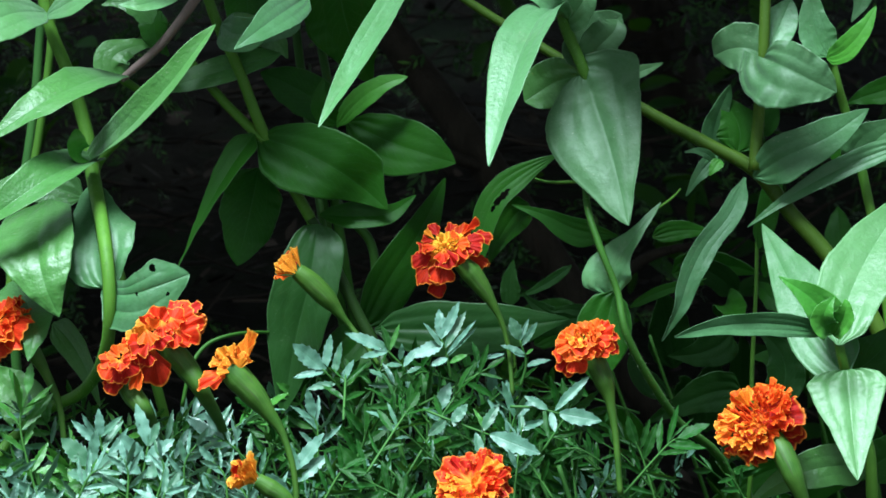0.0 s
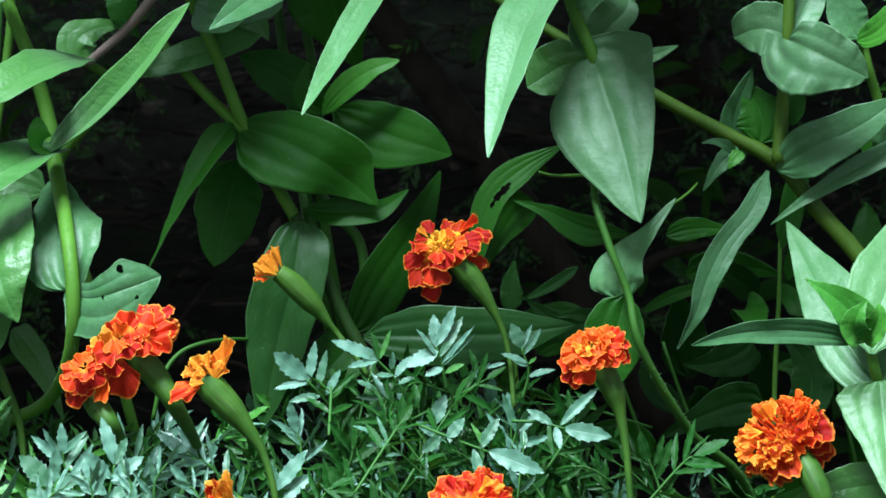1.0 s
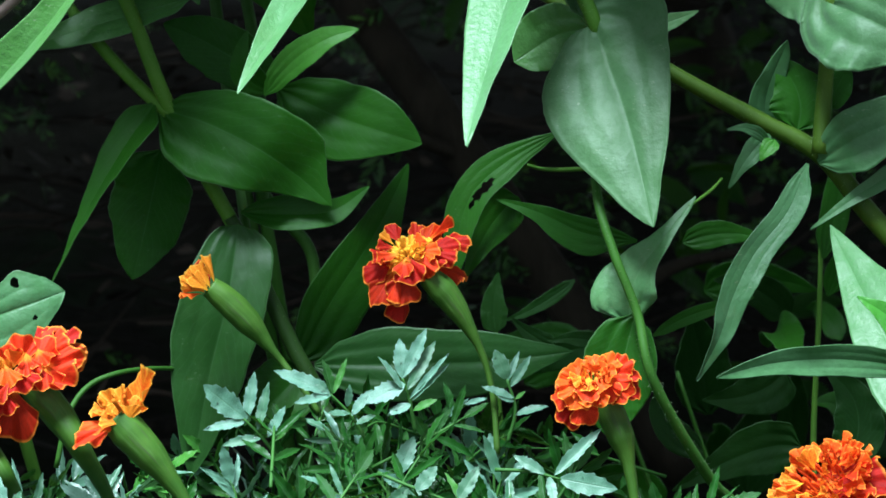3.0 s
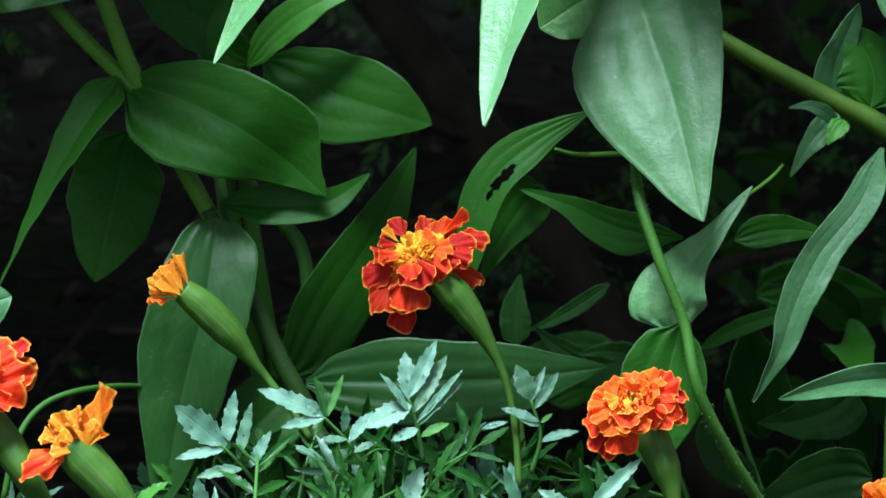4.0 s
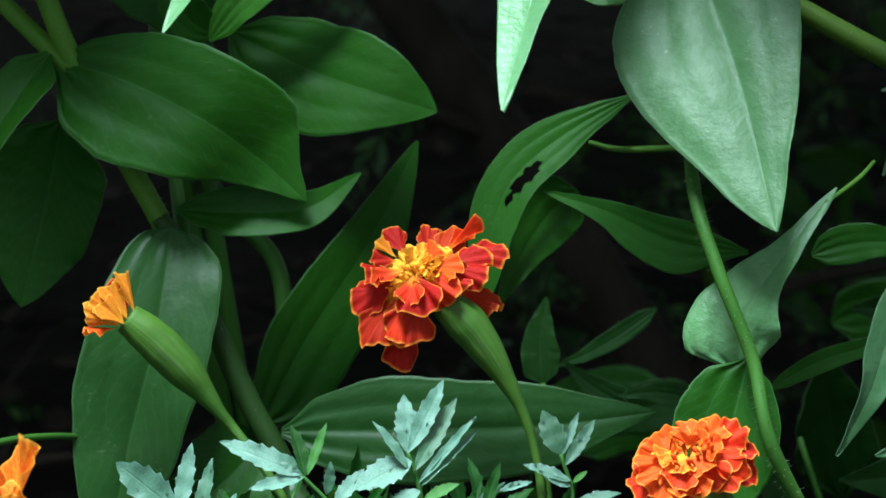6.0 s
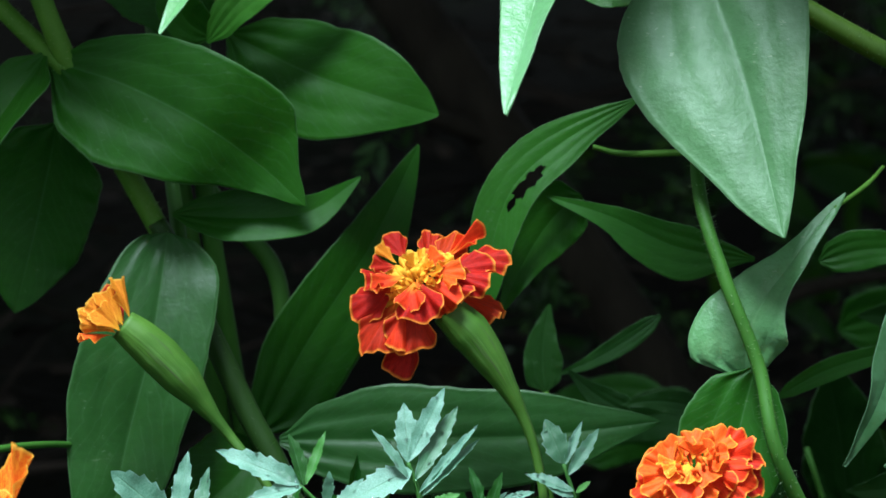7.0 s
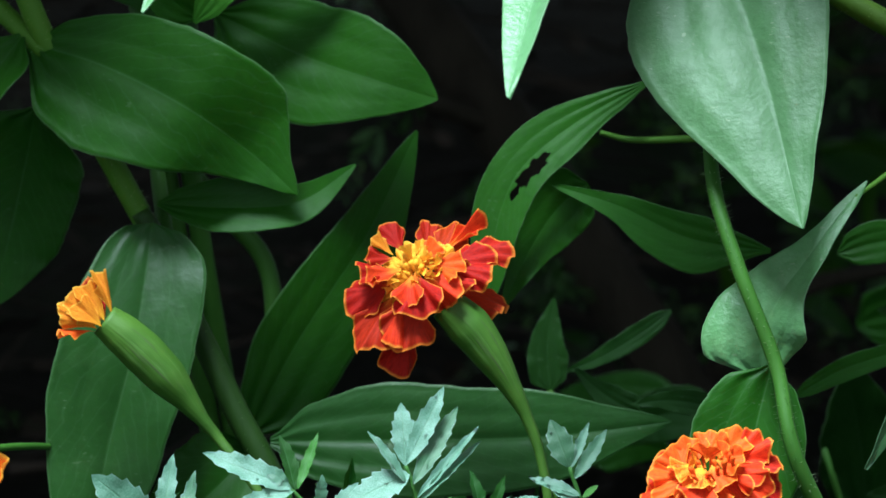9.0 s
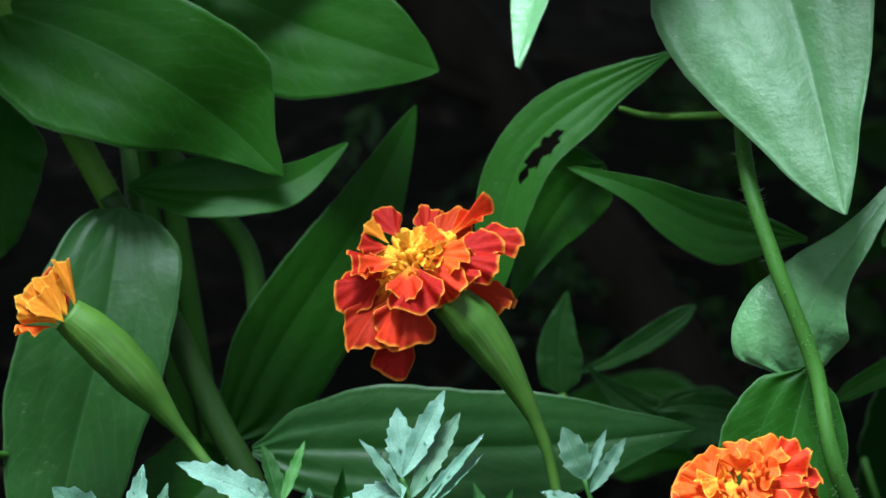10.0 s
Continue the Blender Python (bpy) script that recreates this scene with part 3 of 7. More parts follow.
def drop(place, up, r):
    """A flattened bead of water."""
    x = up.orthogonal().normalized()
    y = up.cross(x)
    b = len(DROPS[0])
    for lat in (0.0, 0.5, 0.95, 1.3):
        for j in range(7):
            a = 2 * math.pi * j / 7
            DROPS[0].append(place + (x * math.cos(a) + y * math.sin(a)) * r * math.cos(lat) + up * r * 0.7 * math.sin(lat))
    for i in range(3):
        for j in range(7):
            k = (j + 1) % 7
            DROPS[1].append((b + i * 7 + j, b + i * 7 + k, b + i * 7 + 7 + k, b + i * 7 + 7 + j))
    DROPS[1].append(tuple(b + 21 + j for j in range(7)))


def add_joined(joined, verts, faces, uvs, slot):
    b = len(joined[0])
    joined[0].extend(verts)
    joined[1].extend(tuple(i + b for i in q) for q in faces)
    joined[2].extend(uvs)
    joined[3].extend([slot] * len(faces))


# ------------------------------------------------------------------ ground and what closes the bed behind
def bank_height(y):
    """The soil rises behind the bed towards the hedge."""
    return 0.55 * max(0.0, min(1.0, (y - 0.25) / 0.95)) ** 1.1


def ground():
    verts, faces = [], []
    rings = [0.0] + [0.03 * 1.2 ** i for i in range(44)]
    for r in rings[1:]:
        for j in range(56):
            a = 2 * math.pi * j / 56
            x, y = r * math.cos(a), r * math.sin(a) + 0.1
            near = max(0, 1 - r / 4)
            bank = bank_height(y) * near
            verts.append((x, y, bank + 0.02 * near * noise.fractal(Vector((x * 6, y * 6, 0)), 1.0, 2.0, 4)))
    verts.append((0, 0.1, 0.0))
    last = len(verts) - 1
    for i in range(len(rings) - 2):
        for j in range(56):
            k = (j + 1) % 56
            faces.append((i * 56 + j, (i + 1) * 56 + j, (i + 1) * 56 + k, i * 56 + k))
    for j in range(56):
        faces.append((last, j, (j + 1) % 56))
    return tagged(new("ground", mesh_of("ground", verts, faces, material=SOIL)), "soil of a shaded flower bed, coloured near black for the shade", "soil", kind="structure")


ground()


def hedge():
    """An evergreen hedge: trunks, limbs and flat scaly sprays, thick enough to hold out the light."""
    hold = thing("hedge", (0.0, 1.0, 0.25), "dense dark evergreen hedge behind the flower bed", "hedge")
    rnd = random.Random(3)
    for x, y, lean in ((-0.62, 0.80, -0.12), (0.22, 0.98, -0.40), (0.66, 0.86, 0.14), (-1.3, 1.0, 0.1), (1.35, 1.0, -0.1)):
        foot, top = Vector((x, y, 0.05)), Vector((x + lean * 1.8, y + 0.25, 2.3))
        pts = [foot + (top - foot) * f + Vector((rnd.uniform(-0.03, 0.03), rnd.uniform(-0.03, 0.03), 0)) for f in (0, 0.25, 0.5, 0.75, 1)]
        stem(hold, pts, [0.042, 0.036, 0.03, 0.022, 0.012], BARK, "trunk")
    verts, faces = [], []
    for i in range(24000):
        x, z = (rnd.uniform(-2.4, 2.4), rnd.uniform(0.15, 2.5)) if i < 6000 else (rnd.uniform(-0.6, 0.6), rnd.uniform(0.16, 0.75))
        y = 0.50 + abs(rnd.gauss(0, 0.2)) + 0.10 * noise.noise(Vector((x * 3, z * 3, 0)))
        z = max(z, bank_height(y) + 0.04)
        if z < 0.47 and abs(x) < 0.4 and rnd.random() < 0.85:
            continue
        if noise.noise(Vector((x * 5, z * 5, 4))) < -0.15 and i >= 6000 or z < 0.22 + 0.1 * noise.noise(Vector((x * 7, 2, 0))):
            continue
        o = Vector((x, y, z))
        d = Vector((rnd.gauss(0, 0.6), -abs(rnd.gauss(0.5, 0.5)), rnd.gauss(-0.1, 0.5))).normalized()
        s = d.cross(Vector((rnd.gauss(0, 1), rnd.gauss(0, 1), rnd.gauss(0, 1)))).normalized()
        ll = rnd.uniform(0.016, 0.034)
        for k in range(7):
            f = k / 6
            for sign in (-1, 1):
                p = o + d * ll * f
                q = (d * rnd.uniform(0.5, 1.1) + s * sign * 0.8 + Vector((rnd.gauss(0, 0.3), rnd.gauss(0, 0.3), rnd.gauss(0, 0.3)))).normalized()
                w = ll * rnd.uniform(0.3, 0.55) * (1 - 0.6 * f)
                t = d.cross(q).cross(q).normalized() * w * 0.13
                b = len(verts)
                verts += [p, p + q * w * 0.5 + t, p + q * w, p + q * w * 0.5 - t]
                faces.append((b, b + 1, b + 2, b + 3))
    sprays = under(new("foliage", mesh_of("foliage", verts, faces, material=NEEDLE, smooth=False)), hold, "scaly evergreen sprays")
    sprays["kind"] = "stuff"


hedge()


def shade_canopy():
    """The boughs of an unseen tree, added leaning over the bed from behind to keep the hedge and the soil in shade."""
    hold = thing("tree", (0.9, 1.35, 0.25), "unseen evergreen tree added to shade the back of the bed", "tree")
    rnd = random.Random(21)
    stem(hold, [(0.9, 1.35, 0.1), (0.85, 1.3, 1.0), (0.6, 1.1, 2.0), (0.2, 0.8, 2.7)], [0.07, 0.06, 0.045, 0.02], BARK, "trunk")
    verts, faces = [], []
    for k in range(9):
        a = Vector((0.55 - 0.06 * k, 1.08, 1.5 + 0.1 * k))
        b = Vector((-1.5 + 0.38 * k, 0.1, 1.25 + 0.05 * (k % 3)))
        stem(hold, [a, (a + b) / 2 + Vector((0, 0, 0.12)), b], [0.014, 0.01, 0.004], BARK, "limb")
    for _ in range(17000):
        o = Vector((rnd.uniform(-1.7, 1.7), rnd.uniform(-0.12, 1.5) + rnd.gauss(0, 0.05), 0))
        if (o.x + 0.32) ** 2 + (o.y - 0.62) ** 2 < 0.16 ** 2:
            continue                          # a gap that lets a fleck of light through
        o.z = 1.22 + 0.35 * rnd.random() + 0.15 * noise.noise(o * 2.5) + 0.25 * max(0, o.y - 0.5)
        d = Vector((rnd.gauss(0, 0.7), rnd.gauss(-0.3, 0.7), rnd.gauss(-0.25, 0.25))).normalized()
        s = d.cross(Vector((rnd.gauss(0, 0.3), rnd.gauss(0, 0.3), 1))).normalized()
        ll, w = rnd.uniform(0.05, 0.12), rnd.uniform(0.018, 0.034)
        b = len(verts)
        verts += [o, o + d * ll * 0.4 + s * w, o + d * ll, o + d * ll * 0.4 - s * w]
        faces.append((b, b + 1, b + 2, b + 3))
    crown = under(new("crown", mesh_of("crown", verts, faces, material=NEEDLE, smooth=False)), hold, "dark small leaves")
    crown["kind"] = "stuff"


shade_canopy()


def litter():
    """Dead twigs and straw lying on the bank under the hedge."""
    rnd = random.Random(8)
    verts, faces = [], []
    for _ in range(420):
        x, y = rnd.gauss(-0.08, 0.22), rnd.uniform(0.25, 1.15)
        z = bank_height(y) + rnd.uniform(0.005, 0.05)
        a = rnd.gauss(0.15, 0.5)
        d = Vector((math.cos(a), 0.4 * rnd.gauss(0, 1), 0.35 * math.sin(a) + rnd.gauss(0, 0.12))).normalized() * rnd.uniform(0.02, 0.09)
        o = Vector((x, y, z))
        v, f, _uv = tube_data([o - d, o + Vector((0, rnd.uniform(-0.01, 0.01), rnd.uniform(-0.012, 0.018))), o + d], [rnd.uniform(0.0008, 0.0022), 0.0013, 0.0005], 6, 5, seed=rnd.random())
        b = len(verts)
        verts += v
        faces += [tuple(i + b for i in q) for q in f]
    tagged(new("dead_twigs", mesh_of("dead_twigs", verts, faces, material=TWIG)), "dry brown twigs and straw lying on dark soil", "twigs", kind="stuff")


litter()


def leaf_litter():
    """Curled brown leaves that have fallen on the bank."""
    rnd = random.Random(12)
    verts, faces = [], []
    for _ in range(3600):
        x, y = rnd.uniform(-0.75, 0.75), rnd.uniform(0.2, 1.2)
        o = Vector((x, y, bank_height(y) + rnd.uniform(0.0, 0.025)))
        d = Vector((rnd.gauss(0, 1), rnd.gauss(0, 0.7), rnd.gauss(0.1, 0.4))).normalized()
        s = d.cross(Vector((rnd.gauss(0, 0.6), rnd.gauss(-0.5, 0.5), 1))).normalized()
        up = s.cross(d)
        ll, w, c = rnd.uniform(0.008, 0.022), rnd.uniform(0.002, 0.006), rnd.uniform(-0.5, 0.9)
        b = len(verts)
        for f, g in ((0, 0.15), (0.3, 1.0), (0.65, 0.9), (1, 0.05)):
            for side in (-1, 0, 1):
                verts.append(o + d * ll * f + s * w * g * side + up * (w * c * abs(side) * g + ll * 0.25 * c * (f - 0.5) ** 2))
        for i in range(3):
            for j in range(2):
                k = b + i * 3 + j
                faces.append((k, k + 1, k + 4, k + 3))
    tagged(new("leaf_litter", mesh_of("leaf_litter", verts, faces, material=TWIG)), "curled brown fallen leaves on dark soil", "fallen leaves", kind="stuff")


leaf_litter()

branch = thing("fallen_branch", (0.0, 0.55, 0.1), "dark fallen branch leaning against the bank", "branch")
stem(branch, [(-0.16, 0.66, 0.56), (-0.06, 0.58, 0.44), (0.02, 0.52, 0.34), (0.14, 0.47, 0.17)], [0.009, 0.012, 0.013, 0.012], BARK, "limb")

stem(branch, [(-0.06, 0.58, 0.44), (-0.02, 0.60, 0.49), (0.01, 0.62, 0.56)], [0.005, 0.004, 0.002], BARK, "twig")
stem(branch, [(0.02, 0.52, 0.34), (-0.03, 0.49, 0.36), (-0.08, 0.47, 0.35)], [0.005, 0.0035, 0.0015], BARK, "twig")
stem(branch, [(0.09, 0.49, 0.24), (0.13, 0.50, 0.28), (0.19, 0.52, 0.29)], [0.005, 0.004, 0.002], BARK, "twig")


def ground_cover():
    """Small dim leaves of creeping weeds on the bank."""
    rnd = random.Random(31)
    verts, faces, uvs = [], [], []
    for _ in range(700):
        x, y = rnd.uniform(-0.75, 0.75), rnd.uniform(0.42, 1.1)
        if noise.noise(Vector((x * 4, y * 4, 9))) + 0.5 * abs(x) < 0.08:
            continue
        if -0.28 < x < 0.02 and y < 0.75:
            continue                          # left clear to fit the camera's view, where the gap stays black
        o = Vector((x, y, bank_height(y) + rnd.uniform(0.01, 0.10)))
        d = Vector((rnd.gauss(0, 0.7), rnd.gauss(-0.5, 0.4), rnd.gauss(0.2, 0.5))).normalized()
        s = d.cross(Vector((rnd.gauss(0, 0.4), rnd.gauss(-0.6, 0.3), 1))).normalized()
        up = s.cross(d)
        ll, w = rnd.uniform(0.018, 0.055), rnd.uniform(0.006, 0.013)
        b = len(verts)
        for f, g, h in ((0, 0.1, 0), (0.12, 0.58, 0.03), (0.26, 0.88, 0.05), (0.42, 1.0, 0.06), (0.6, 0.9, 0.05), (0.76, 0.64, 0.03), (0.9, 0.3, -0.01), (1, 0.03, -0.05)):
            for side in (-1, 0, 1):
                verts.append(o + d * ll * f + s * w * g * side + up * ll * (h + 0.08 * abs(side)))
                uvs.append(((side + 1) / 2, f))
        for i in range(7):
            for j in range(2):
                k = b + i * 3 + j
                faces.append((k, k + 1, k + 4, k + 3))
    tagged(new("ground_cover", mesh_of("ground_cover", verts, faces, uvs, DIM_WEED)), "dim creeping weeds covering the shaded bank", "weeds", kind="stuff")


ground_cover()

# ------------------------------------------------------------------ zinnia on the left of the bed
z1 = thing("zinnia_plant", (-0.25, 0.03, 0.0), "tall zinnia with broad clasping pale green leaves on a thick stem", "plant", "zinnias in the bed")
stem(z1, [(-0.2749, 0.0669, 0.5868), (-0.2706, 0.0594, 0.5443), (-0.2648, 0.0535, 0.5106), (-0.2497, 0.0469, 0.4734), (-0.2407, 0.0413, 0.4415), (-0.2365, 0.0271, 0.4183), (-0.2261, -0.0389, 0.3897), (-0.2220, -0.0598, 0.3577), (-0.2250, -0.0512, 0.3203), (-0.2419, -0.0066, 0.2852), (-0.2767, 0.0095, 0.2614), (-0.2993, -0.0097, 0.2097), (-0.2500, 0.0300, -0.0100)], [0.0036, 0.004, 0.0048, 0.0042, 0.0038, 0.0034], n=60, hairs=900)
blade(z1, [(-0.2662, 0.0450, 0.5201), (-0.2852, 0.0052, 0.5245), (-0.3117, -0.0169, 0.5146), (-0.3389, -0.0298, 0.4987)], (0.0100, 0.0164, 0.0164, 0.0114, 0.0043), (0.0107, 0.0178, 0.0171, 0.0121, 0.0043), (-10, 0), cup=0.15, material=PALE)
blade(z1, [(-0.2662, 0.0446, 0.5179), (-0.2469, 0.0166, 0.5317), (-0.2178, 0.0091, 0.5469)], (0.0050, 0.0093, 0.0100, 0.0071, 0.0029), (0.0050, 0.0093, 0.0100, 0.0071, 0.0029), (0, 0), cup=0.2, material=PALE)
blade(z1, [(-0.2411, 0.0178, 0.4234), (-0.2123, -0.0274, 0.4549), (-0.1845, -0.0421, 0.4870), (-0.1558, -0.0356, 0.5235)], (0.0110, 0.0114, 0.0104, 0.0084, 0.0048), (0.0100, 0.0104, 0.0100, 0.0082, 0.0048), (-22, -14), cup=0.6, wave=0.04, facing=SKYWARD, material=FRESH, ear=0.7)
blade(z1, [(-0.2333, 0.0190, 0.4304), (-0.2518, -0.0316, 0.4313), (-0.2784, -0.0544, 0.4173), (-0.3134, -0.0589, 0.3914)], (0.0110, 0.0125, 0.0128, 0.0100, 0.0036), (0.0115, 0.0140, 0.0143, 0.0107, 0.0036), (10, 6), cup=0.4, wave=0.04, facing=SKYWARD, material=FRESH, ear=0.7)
leaf(z1, (-0.2398, -0.0011, 0.4315), (-0.2430, -0.0192, 0.4437), (-0.2441, -0.0173, 0.4548), 0.0136, (10, 0), shape=(0.45, 0.6), material=YOUNG)
blade(z1, [(-0.2648, 0.0343, 0.4018), (-0.2673, -0.0392, 0.3879), (-0.2623, -0.0635, 0.3655), (-0.2532, -0.0673, 0.3441)], (0.0157, 0.0235, 0.0214, 0.0150, 0.0057), (0.0250, 0.0300, 0.0235, 0.0136, 0.0050), (4, 8), cup=0.06, wave=0.04, material=FRESH, facing=aim(-0.15, 0.35, 0.9), bulge=0.05)
blade(z1, [(-0.2234, -0.0450, 0.3583), (-0.2275, -0.0300, 0.3771), (-0.2322, -0.0050, 0.3962), (-0.2383, 0.0300, 0.4120)], (0.0215, 0.0245, 0.0165, 0.0140, 0.0070), (0.0100, 0.0195, 0.0205, 0.0150, 0.0070), (0, 0), cup=0.16, wave=0.07, material=MID, facing=TOWARD, bulge=0.06, uneven=2.0, ear=0.8)
leaf(z1, (-0.2453, 0.0739, 0.3959), (-0.2780, 0.0751, 0.4031), (-0.3145, 0.0739, 0.3959), 0.0250, (0, 0), material=FRESH)
blade(z1, [(-0.2279, -0.0449, 0.3557), (-0.2097, -0.0648, 0.3579), (-0.1905, -0.0688, 0.3643), (-0.1719, -0.0626, 0.3703)], (0.0071, 0.0093, 0.0128, 0.0157, 0.0093), (0.0178, 0.0228, 0.0221, 0.0150, 0.0071), (-4, -2), cup=0.04, wave=0.03, material=MID, facing=TOWARD, bulge=0.05, uneven=1.5, holes=((0.66, -0.72, 0.03), (0.42, 0.02, 0.014), (0.72, 0.45, 0.018)))
stem(z1, [(-0.2708, 0.1216, 0.5514), (-0.2745, 0.1121, 0.4973), (-0.2781, 0.1038, 0.4504), (-0.2847, 0.0955, 0.4034), (-0.2928, 0.0828, 0.3313), (-0.2700, 0.1100, -0.0100)], [0.0028, 0.0030, 0.0034], STALK)
stem(z1, [(-0.2627, 0.0918, 0.5549), (-0.2646, 0.0848, 0.5156), (-0.2671, 0.0785, 0.4798), (-0.2751, 0.0691, 0.4262), (-0.2845, 0.0609, 0.3797), (-0.2954, 0.0508, 0.3224)], [0.0024, 0.0026, 0.003])
leaf(z1, (-0.2631, 0.0304, 0.3219), (-0.2461, 0.0170, 0.3039), (-0.2318, 0.0015, 0.2733), 0.0186, (20, 30), wave=0.02, material=FRESH)
leaf(z1, (-0.2901, 0.0349, 0.3475), (-0.2728, -0.0278, 0.3374), (-0.2737, -0.0524, 0.3133), 0.0321, (0, 0), material=FRESH)
leaf(z1, (-0.2749, 0.0095, 0.2614), (-0.2901, 0.0230, 0.2799), (-0.3118, 0.0255, 0.2942), 0.0321, (0, 0), material=FRESH)

z5 = thing("zinnia_plant", (-0.13, 0.10, 0.0), "zinnia with a ruddy bristly branch and long narrow leaves", "plant", "zinnias in the bed")
stem(z5, [(-0.1453, 0.0632, 0.5656), (-0.1705, 0.0566, 0.5283), (-0.1939, 0.0513, 0.4982), (-0.2194, 0.0573, 0.4748)], [0.0034, 0.0032, 0.0028, 0.0024], RUDDY, hairs=500, n=44)
stem(z5, [(-0.2200, 0.0674, 0.4741), (-0.2075, 0.0752, 0.4612), (-0.2170, 0.0715, 0.4398), (-0.2351, 0.0778, 0.4181), (-0.2372, 0.0844, 0.3979), (-0.2291, 0.0793, 0.3691), (-0.2182, 0.0730, 0.3331), (-0.2050, 0.0666, 0.2971), (-0.1300, 0.1000, -0.0100)], [0.0026, 0.0028, 0.0034], n=40)
leaf(z5, (-0.2181, 0.0380, 0.4805), (-0.2501, -0.0230, 0.4799), (-0.2977, -0.0483, 0.4518), 0.0307, (20, 12), cup=0.2, wave=0.05, shape=(0.5, 0.8), material=FRESH)
leaf(z5, (-0.2208, 0.0571, 0.4737), (-0.2233, 0.0601, 0.4904), (-0.1950, 0.0713, 0.4962), 0.0235, (0, 0), wave=0.06, material=FRESH)
leaf(z5, (-0.1182, 0.0750, 0.4892), (-0.1586, 0.0720, 0.4775), (-0.2007, 0.0700, 0.4644), 0.0190, (10, 0), shape=(0.5, 0.6), material=FRESH)
leaf(z5, (-0.1051, 0.0600, 0.5160), (-0.1247, 0.0500, 0.5083), (-0.1463, 0.0450, 0.4981), 0.0190, (0, 0), wave=0.06, material=MID)
leaf(z5, (-0.1550, 0.0436, 0.5119), (-0.1362, 0.0031, 0.5127), (-0.1031, -0.0137, 0.5327), 0.0235, (20, 0), material=MID)
leaf(z5, (-0.1988, 0.0438, 0.5130), (-0.2124, 0.0459, 0.5250), (-0.2311, 0.0458, 0.5243), 0.0157, (10, 0), material=FRESH)
leaf(z5, (-0.1558, 0.0630, 0.5068), (-0.1280, 0.0723, 0.5019), (-0.1138, 0.0795, 0.4852), 0.0221, (0, 0), material=FRESH)
leaf(z5, (-0.1945, 0.0650, 0.5182), (-0.1981, 0.0625, 0.5039), (-0.1890, 0.0600, 0.4897), 0.0196, (30, 0))
leaf(z5, (-0.1772, 0.0489, 0.5420), (-0.1937, -0.0132, 0.5355), (-0.2167, -0.0236, 0.5340), 0.0186, (10, 0), material=PALE)

# ------------------------------------------------------------------ zinnia in the middle, in the shade
z2 = thing("zinnia_plant", (-0.05, 0.10, 0.0), "tall zinnia in shade with broad glossy dark green leaves", "plant", "zinnias in the bed")
stem(z2, [(-0.1796, 0.0845, 0.5713), (-0.1669, 0.0776, 0.5319), (-0.1585, 0.0735, 0.5086), (-0.1450, 0.0684, 0.4800), (-0.1286, 0.0611, 0.4387), (-0.1079, 0.0644, 0.3995), (-0.0926, 0.0596, 0.3725)], [0.0032, 0.0034, 0.0036, 0.0036], SHADE_STEM, n=36, hairs=700)
# lower length of the same stem, its shade put into the colour
stem(z2, [(-0.0990, 0.0617, 0.3840), (-0.0926, 0.0596, 0.3725), (-0.0699, 0.0514, 0.3258), (-0.0553, 0.0463, 0.2970), (-0.0451, 0.0380, 0.2502), (-0.0500, 0.1000, -0.0100)], [0.0034, 0.0038, 0.0042, 0.0044], STEM_IN_SHADE, n=36, hairs=80, label="lower stem, coloured dark for shade")
stem(z2, [(-0.1809, 0.0902, 0.4882), (-0.1711, 0.0780, 0.4769), (-0.1529, 0.0743, 0.4560), (-0.1276, 0.0602, 0.4337)], [0.0026, 0.003, 0.0034], SHADE_STEM, hairs=260)
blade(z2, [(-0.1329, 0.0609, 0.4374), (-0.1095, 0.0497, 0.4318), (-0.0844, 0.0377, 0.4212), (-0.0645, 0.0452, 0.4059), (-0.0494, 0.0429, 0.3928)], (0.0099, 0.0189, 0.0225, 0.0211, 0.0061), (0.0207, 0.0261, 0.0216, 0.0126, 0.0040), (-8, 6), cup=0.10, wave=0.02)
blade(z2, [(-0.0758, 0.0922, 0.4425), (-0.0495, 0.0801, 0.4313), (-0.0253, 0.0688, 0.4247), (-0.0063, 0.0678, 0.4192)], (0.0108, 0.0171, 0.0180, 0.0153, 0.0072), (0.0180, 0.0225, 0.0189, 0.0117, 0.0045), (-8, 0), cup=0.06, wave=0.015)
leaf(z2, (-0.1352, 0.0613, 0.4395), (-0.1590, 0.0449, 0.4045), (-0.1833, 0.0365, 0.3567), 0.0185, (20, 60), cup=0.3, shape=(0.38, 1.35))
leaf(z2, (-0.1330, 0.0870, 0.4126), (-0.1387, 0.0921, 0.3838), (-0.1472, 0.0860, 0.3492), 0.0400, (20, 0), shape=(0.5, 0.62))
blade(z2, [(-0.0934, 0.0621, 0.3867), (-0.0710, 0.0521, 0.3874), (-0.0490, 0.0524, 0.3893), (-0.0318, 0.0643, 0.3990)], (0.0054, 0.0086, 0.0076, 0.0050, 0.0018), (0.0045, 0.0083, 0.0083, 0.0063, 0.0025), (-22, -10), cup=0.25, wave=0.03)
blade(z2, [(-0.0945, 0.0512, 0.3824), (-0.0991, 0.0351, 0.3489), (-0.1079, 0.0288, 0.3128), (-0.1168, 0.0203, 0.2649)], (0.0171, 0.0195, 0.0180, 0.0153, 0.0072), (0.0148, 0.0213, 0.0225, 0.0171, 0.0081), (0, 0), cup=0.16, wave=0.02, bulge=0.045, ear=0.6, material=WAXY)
stem(z2, [(-0.0912, 0.1147, 0.3970), (-0.0756, 0.1111, 0.3768), (-0.0599, 0.1076, 0.3566), (-0.0577, 0.0998, 0.3126)], [0.0028, 0.003, 0.003], DIM_STEM)
